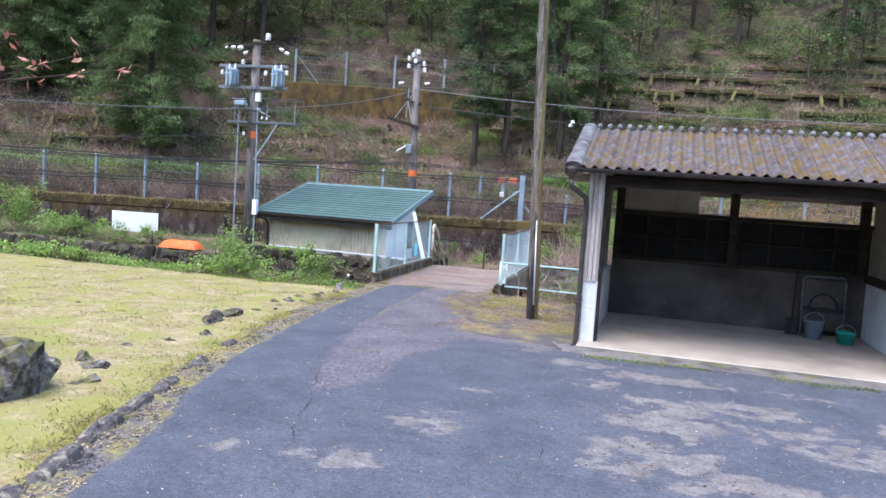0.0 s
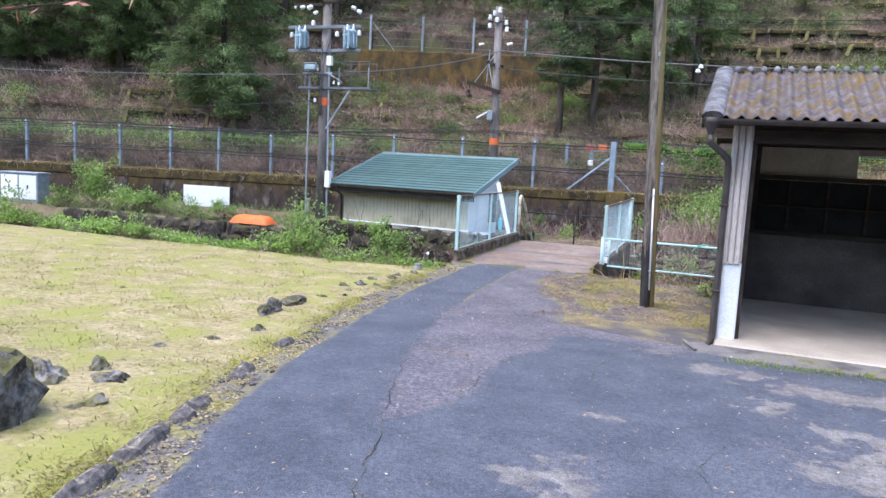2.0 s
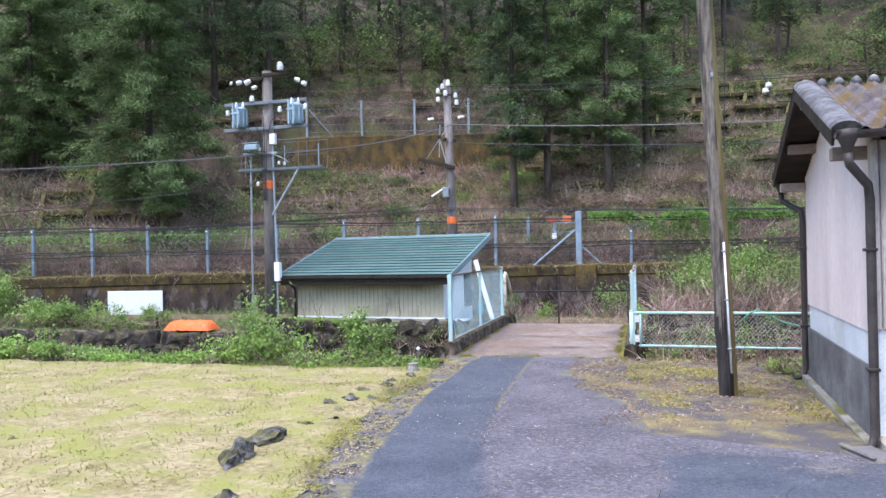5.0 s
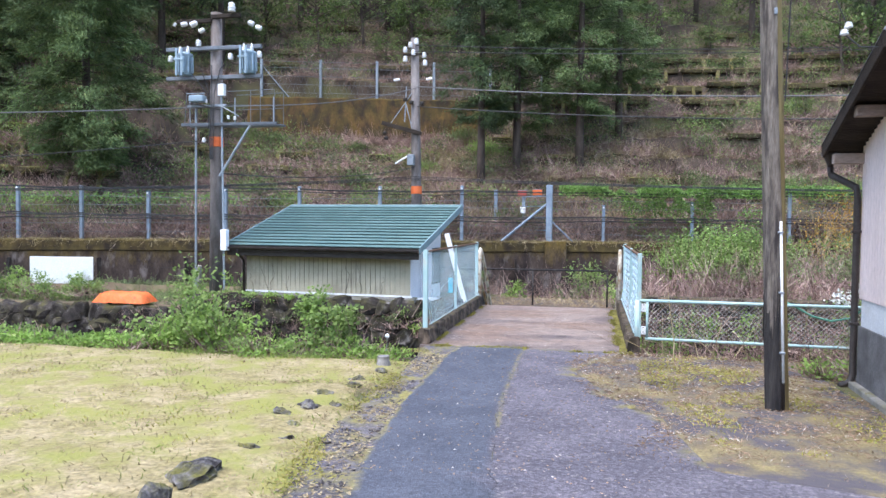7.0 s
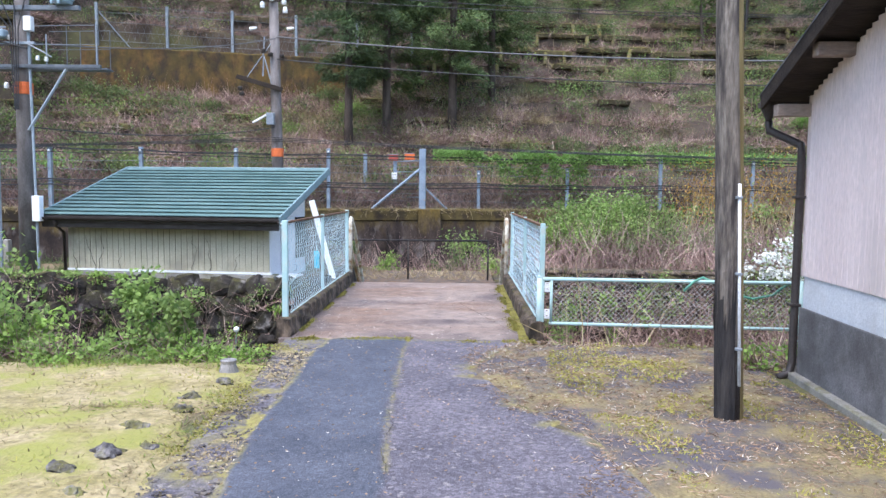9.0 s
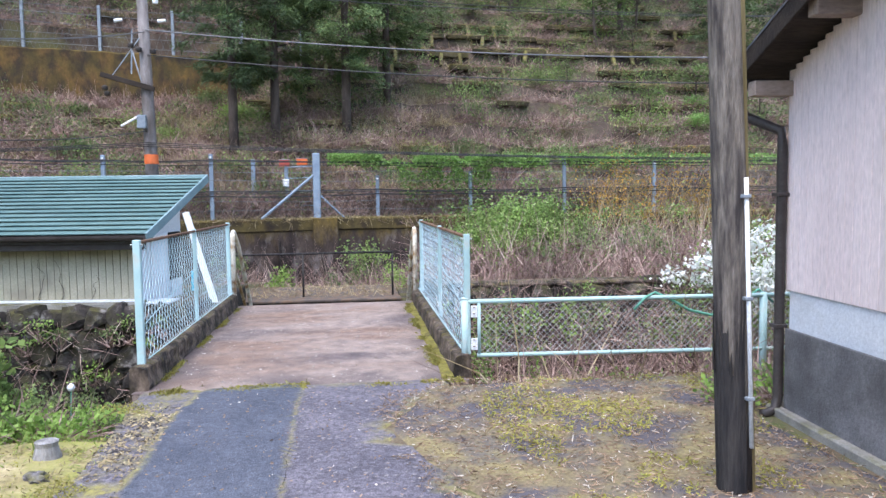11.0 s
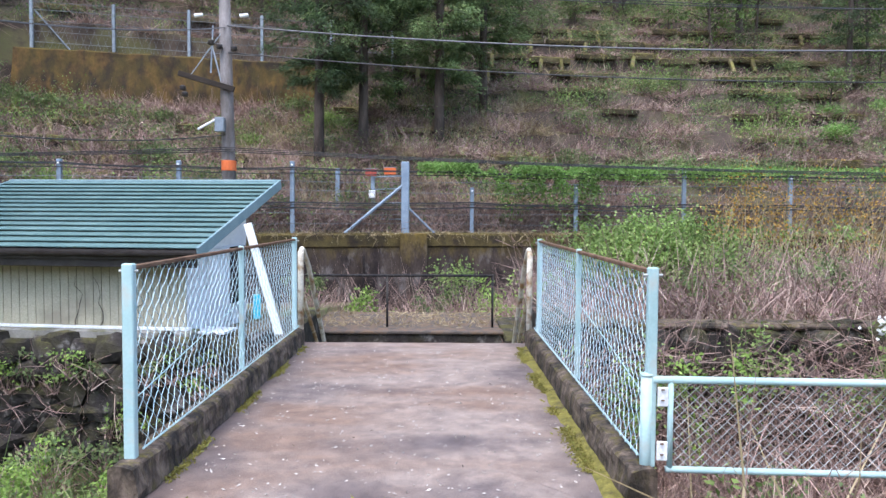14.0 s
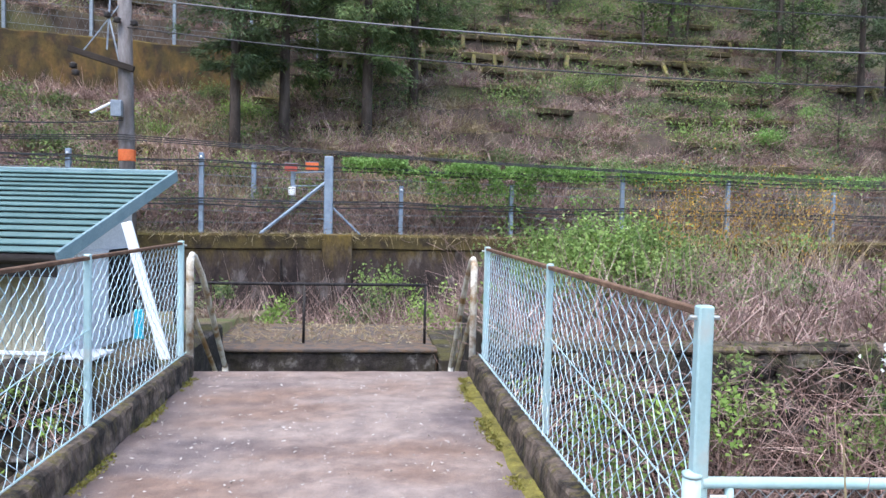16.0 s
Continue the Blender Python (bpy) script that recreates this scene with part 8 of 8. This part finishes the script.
at = np.repeat(tips, 5, axis=0) + rng.normal(size=(len(tips) * 5, 3)) * 0.025
cloud("leaves", leaves(at, 0.10, 0.042, np.array([0.3, 0, -0.4]), 0.4), L_RED, parent=ob)

# moss along the kerbs and the garage front
n = 15000
x = np.concatenate([rng.normal(1.165, 0.035, n // 2), rng.normal(-1.205, 0.02, n // 6), rng.uniform(-1.2, 1.3, n - n // 2 - n // 6)])
y = np.concatenate([rng.uniform(-0.55, 3.9, n // 2), rng.uniform(-0.5, 3.9, n // 6), rng.normal(-0.57, 0.05, n - n // 2 - n // 6)])
keep = np.array([fbm(a, b, 1.6, 2.0) > -0.1 for a, b in zip(x, y)])
p = np.stack([x, y, np.full(n, 0.004)], 1)[keep]
L_MOSS = leafy("moss_tufts", (0.17, 0.155, 0.04), (0.34, 0.30, 0.085), (0.24, 0.28, 0.07), 0.25)
cloud("kerb_moss", blades(p, rng.normal(size=(len(p), 3)) + (0, 0, 0.8), 0.024, 0.006, 0.3), L_MOSS, "yellow moss along the bridge kerb and joint", "moss", "stuff")
n = 1800
x = rng.uniform(3.2, 7.6, n)
y = -5.72 - 0.047 * (x - 3.3) + 0.06 * np.sin(x * 3) + rng.normal(0, 0.06, n)
keep = np.array([fbm(a, b, 1.1, 7.0) > 0.0 for a, b in zip(x, y)])
p = np.stack([x, y, np.full(n, 0.06)], 1)[keep]
cloud("apron_grass", blades(p, rng.normal(size=(len(p), 3)) * 0.6 + (0, 0, 0.8), 0.05, 0.004, 0.3), L_GREENB, "low green grass along the garage apron", "grass", "stuff")

# crumbled asphalt and stones along the drive's edge
bm = bmesh.new()
bmesh.ops.create_icosphere(bm, subdivisions=1, radius=0.5)
base_v = np.array([v.co[:] for v in bm.verts])
base_f = [tuple(v.index for v in f.verts) for f in bm.faces]
bm.free()
g = Geo()
for k in range(5200):
    y = -12.5 + 11.6 * float(rng.uniform(0, 1)) ** 1.3
    e0 = lawn_edge(y)
    x = e0 - 0.04 + (dark_band(y)[0] - e0 + 0.04) * float(rng.uniform(0, 1)) + float(rng.normal(0, 0.02))
    if fbm(x, y, 2.2, 31.0) < -0.12:
        continue
    s = float(rng.uniform(0.005, 0.016)) * (2.2 if rng.random() < 0.07 else 1)
    v = base_v * (1 + 0.35 * rng.normal(size=(12, 1))) * (s * 1.5, s * 1.3, s * 0.8)
    g.add(v + (x, y, near_z(x, y) + s * 0.15 + 0.002), base_f)
M_CRUMB = surf("asphalt_crumbs", (0.055, 0.048, 0.050), (0.135, 0.120, 0.118), 20, 0.9, 0.4, 80, stain=(0.34, 0.29, 0.23), stain_scale=14, stain_at=0.60)
tagged(part("edge_rubble", g, M_CRUMB), "crumbled dark asphalt and gravel along the lawn's edge", "rubble", kind="stuff")
g = Geo()
for k in range(5200):
    a, b, ra, rb = PATCHES[int(rng.integers(len(PATCHES)))] if k % 3 == 0 else PATCHES[(3, 4, 6, 12)[k % 4]]
    x, y = a + ra * float(rng.normal(0, 0.75)), b + rb * float(rng.normal(0, 0.75))
    if not (lawn_edge(y) + 0.3 < x < 8 and y < -5.75):
        continue
    s = float(rng.uniform(0.004, 0.012)) * (2.0 if rng.random() < 0.06 else 1)
    v = base_v * (1 + 0.35 * rng.normal(size=(12, 1))) * (s * 1.5, s * 1.3, s * 0.8)
    g.add(v + (x, y, near_z(x, y) + s * 0.2 + 0.004), base_f)
tagged(part("loose_gravel", g, surf("mixed_gravel", (0.11, 0.085, 0.075), (0.38, 0.30, 0.265), 34, 0.9, 0.3, 80, stain=(0.07, 0.065, 0.07), stain_scale=20, stain_at=0.56)), "loose pale gravel on the worn asphalt", "gravel", kind="stuff")


def berm(x, y, turn, long, seed):
    """A lump of the broken asphalt kerb."""
    g = Geo()
    rows, cols = 14, 7
    for i in range(rows + 1):
        u = i / rows
        swell = (1 - (2 * u - 1) ** 4) ** 0.5
        for k in range(cols):
            v = k / (cols - 1)
            h = 0.065 * swell * math.sin(math.pi * v) ** 0.6
            px, py = (v - 0.5) * 0.17 * (0.4 + 0.6 * swell), (u - 0.5) * long
            q = fbm(px * 9 + seed, py * 6, 1.0, seed)
            g.v.append((px + 0.02 * q, py + 0.02 * q, h * (1 + 0.7 * q) - 0.012))
    g.f = [(i * cols + k, i * cols + k + 1, (i + 1) * cols + k + 1, (i + 1) * cols + k) for i in range(rows) for k in range(cols - 1)]
    ob = part("kerb_lump", g, M_CRUMB)
    ob.matrix_basis = pose(x, y, near_z(x, y), 0, 0, turn)
    return tagged(ob, "crumbling dark asphalt kerb lump along the lawn", "kerb", "kerb lumps")


for k, (y, long) in enumerate(((-12.0, 0.7), (-11.35, 0.6), (-10.72, 0.62), (-10.1, 0.55), (-9.5, 0.5), (-8.6, 0.35), (-7.6, 0.3))):
    slope = math.degrees(math.atan2(lawn_edge(y - 0.4) - lawn_edge(y + 0.4), 0.8))
    berm(lawn_edge(y) + 0.05, y, slope, long, 3.0 + k)

n = 5200
y = rng.uniform(-12.2, -1.0, n)
u = rng.uniform(0, 1, n)
x = np.array([lawn_edge(b) + (dark_band(b)[0] + 0.03 - lawn_edge(b)) * a for a, b in zip(u, y)])
p = np.stack([x, y, np.array([near_z(a, b) for a, b in zip(x, y)]) + 0.014], 1)
p = p[[fbm(a, b, 1.8, 61.0) > -0.08 for a, b, c in p]]
cloud("edge_litter", leaves(p, 0.03, 0.012, unit(rng.normal(size=(len(p), 3)) * (1, 1, 0.15)), 0.9), L_DRY, "pale dry leaves and straw along the drive's edge", "litter", "stuff")
n = 16000
y = rng.uniform(-11.8, -0.9, n)
x = np.array([lawn_edge(b) for b in y]) + rng.normal(0.0, 0.10, n)
keep = np.array([fbm(a, b, 1.7, 5.0) > 0.04 + 1.4 * max(0.0, a - lawn_edge(b)) and a < dark_band(b)[0] for a, b in zip(x, y)])
p = np.stack([x, y, np.array([near_z(a, b) for a, b in zip(x, y)]) + 0.008], 1)[keep]
L_EDGE = leafy("edge_moss", (0.26, 0.235, 0.06), (0.40, 0.36, 0.11), (0.24, 0.30, 0.08), 0.25)
cloud("edge_moss", leaves(p, 0.026, 0.009, unit(rng.normal(size=(len(p), 3)) * (1, 1, 0.3) + (0, 0, 0.2)), 0.8), L_EDGE, "moss and short grass between lawn and asphalt", "moss", "stuff")
# a low cushion of moss along the kerb foot
g = Geo()
for j in range(91):
    y = -0.5 + 4.4 * j / 90
    w_ = 0.085 + 0.05 * fbm(3, y, 1.4)
    for u, h_ in ((0.0, -0.004), (0.25, 0.012), (0.6, 0.018), (1.0, 0.022)):
        px = 1.237 - w_ * (1 - u)
        g.v.append((px, y, h_ + 0.008 * fbm(px * 6, y, 5.0)))
g.f = [(j * 4 + k, j * 4 + k + 1, j * 4 + k + 5, j * 4 + k + 4) for j in range(90) for k in range(3)]
M_MOSS = surf("kerb_foot_moss", (0.13, 0.115, 0.03), (0.25, 0.22, 0.055), 14, 0.95, 1.0, 60, stain=(0.07, 0.055, 0.035), stain_scale=4, stain_at=0.60)
tagged(part("moss_strip", g, M_MOSS, None, "", True), "yellow-green moss cushion along the kerb foot", "moss", kind="structure")

# unseen dark slopes added behind and beside the walk to block low skylight
g = Geo()
vs = []
ring = 40
for j, (r, z) in enumerate(((40, 0.2), (46, 3.0), (54, 7.0), (66, 13.0), (82, 20.0), (110, 26.0))):
    for i in range(ring + 1):
        a = math.radians(198 + 144 * i / ring)
        vs.append((r * math.cos(a) + 1.5 * fbm(a * 5, j, 1.0), -2 + r * math.sin(a), z + 1.5 * fbm(a * 9, j, 1.0)))
g.add(vs, [(j * (ring + 1) + i, j * (ring + 1) + i + 1, (j + 1) * (ring + 1) + i + 1, (j + 1) * (ring + 1) + i) for j in range(5) for i in range(ring)])
M_SKYBLOCK = surf("sky_blocking_slope", (0.020, 0.040, 0.018), (0.06, 0.09, 0.04), 0.25, 0.95, 0.5, 3.0)
tagged(part("valley_side", g, M_SKYBLOCK, None, "", True), "unseen added slope that blocks light from the low sky", "hillside", kind="structure")
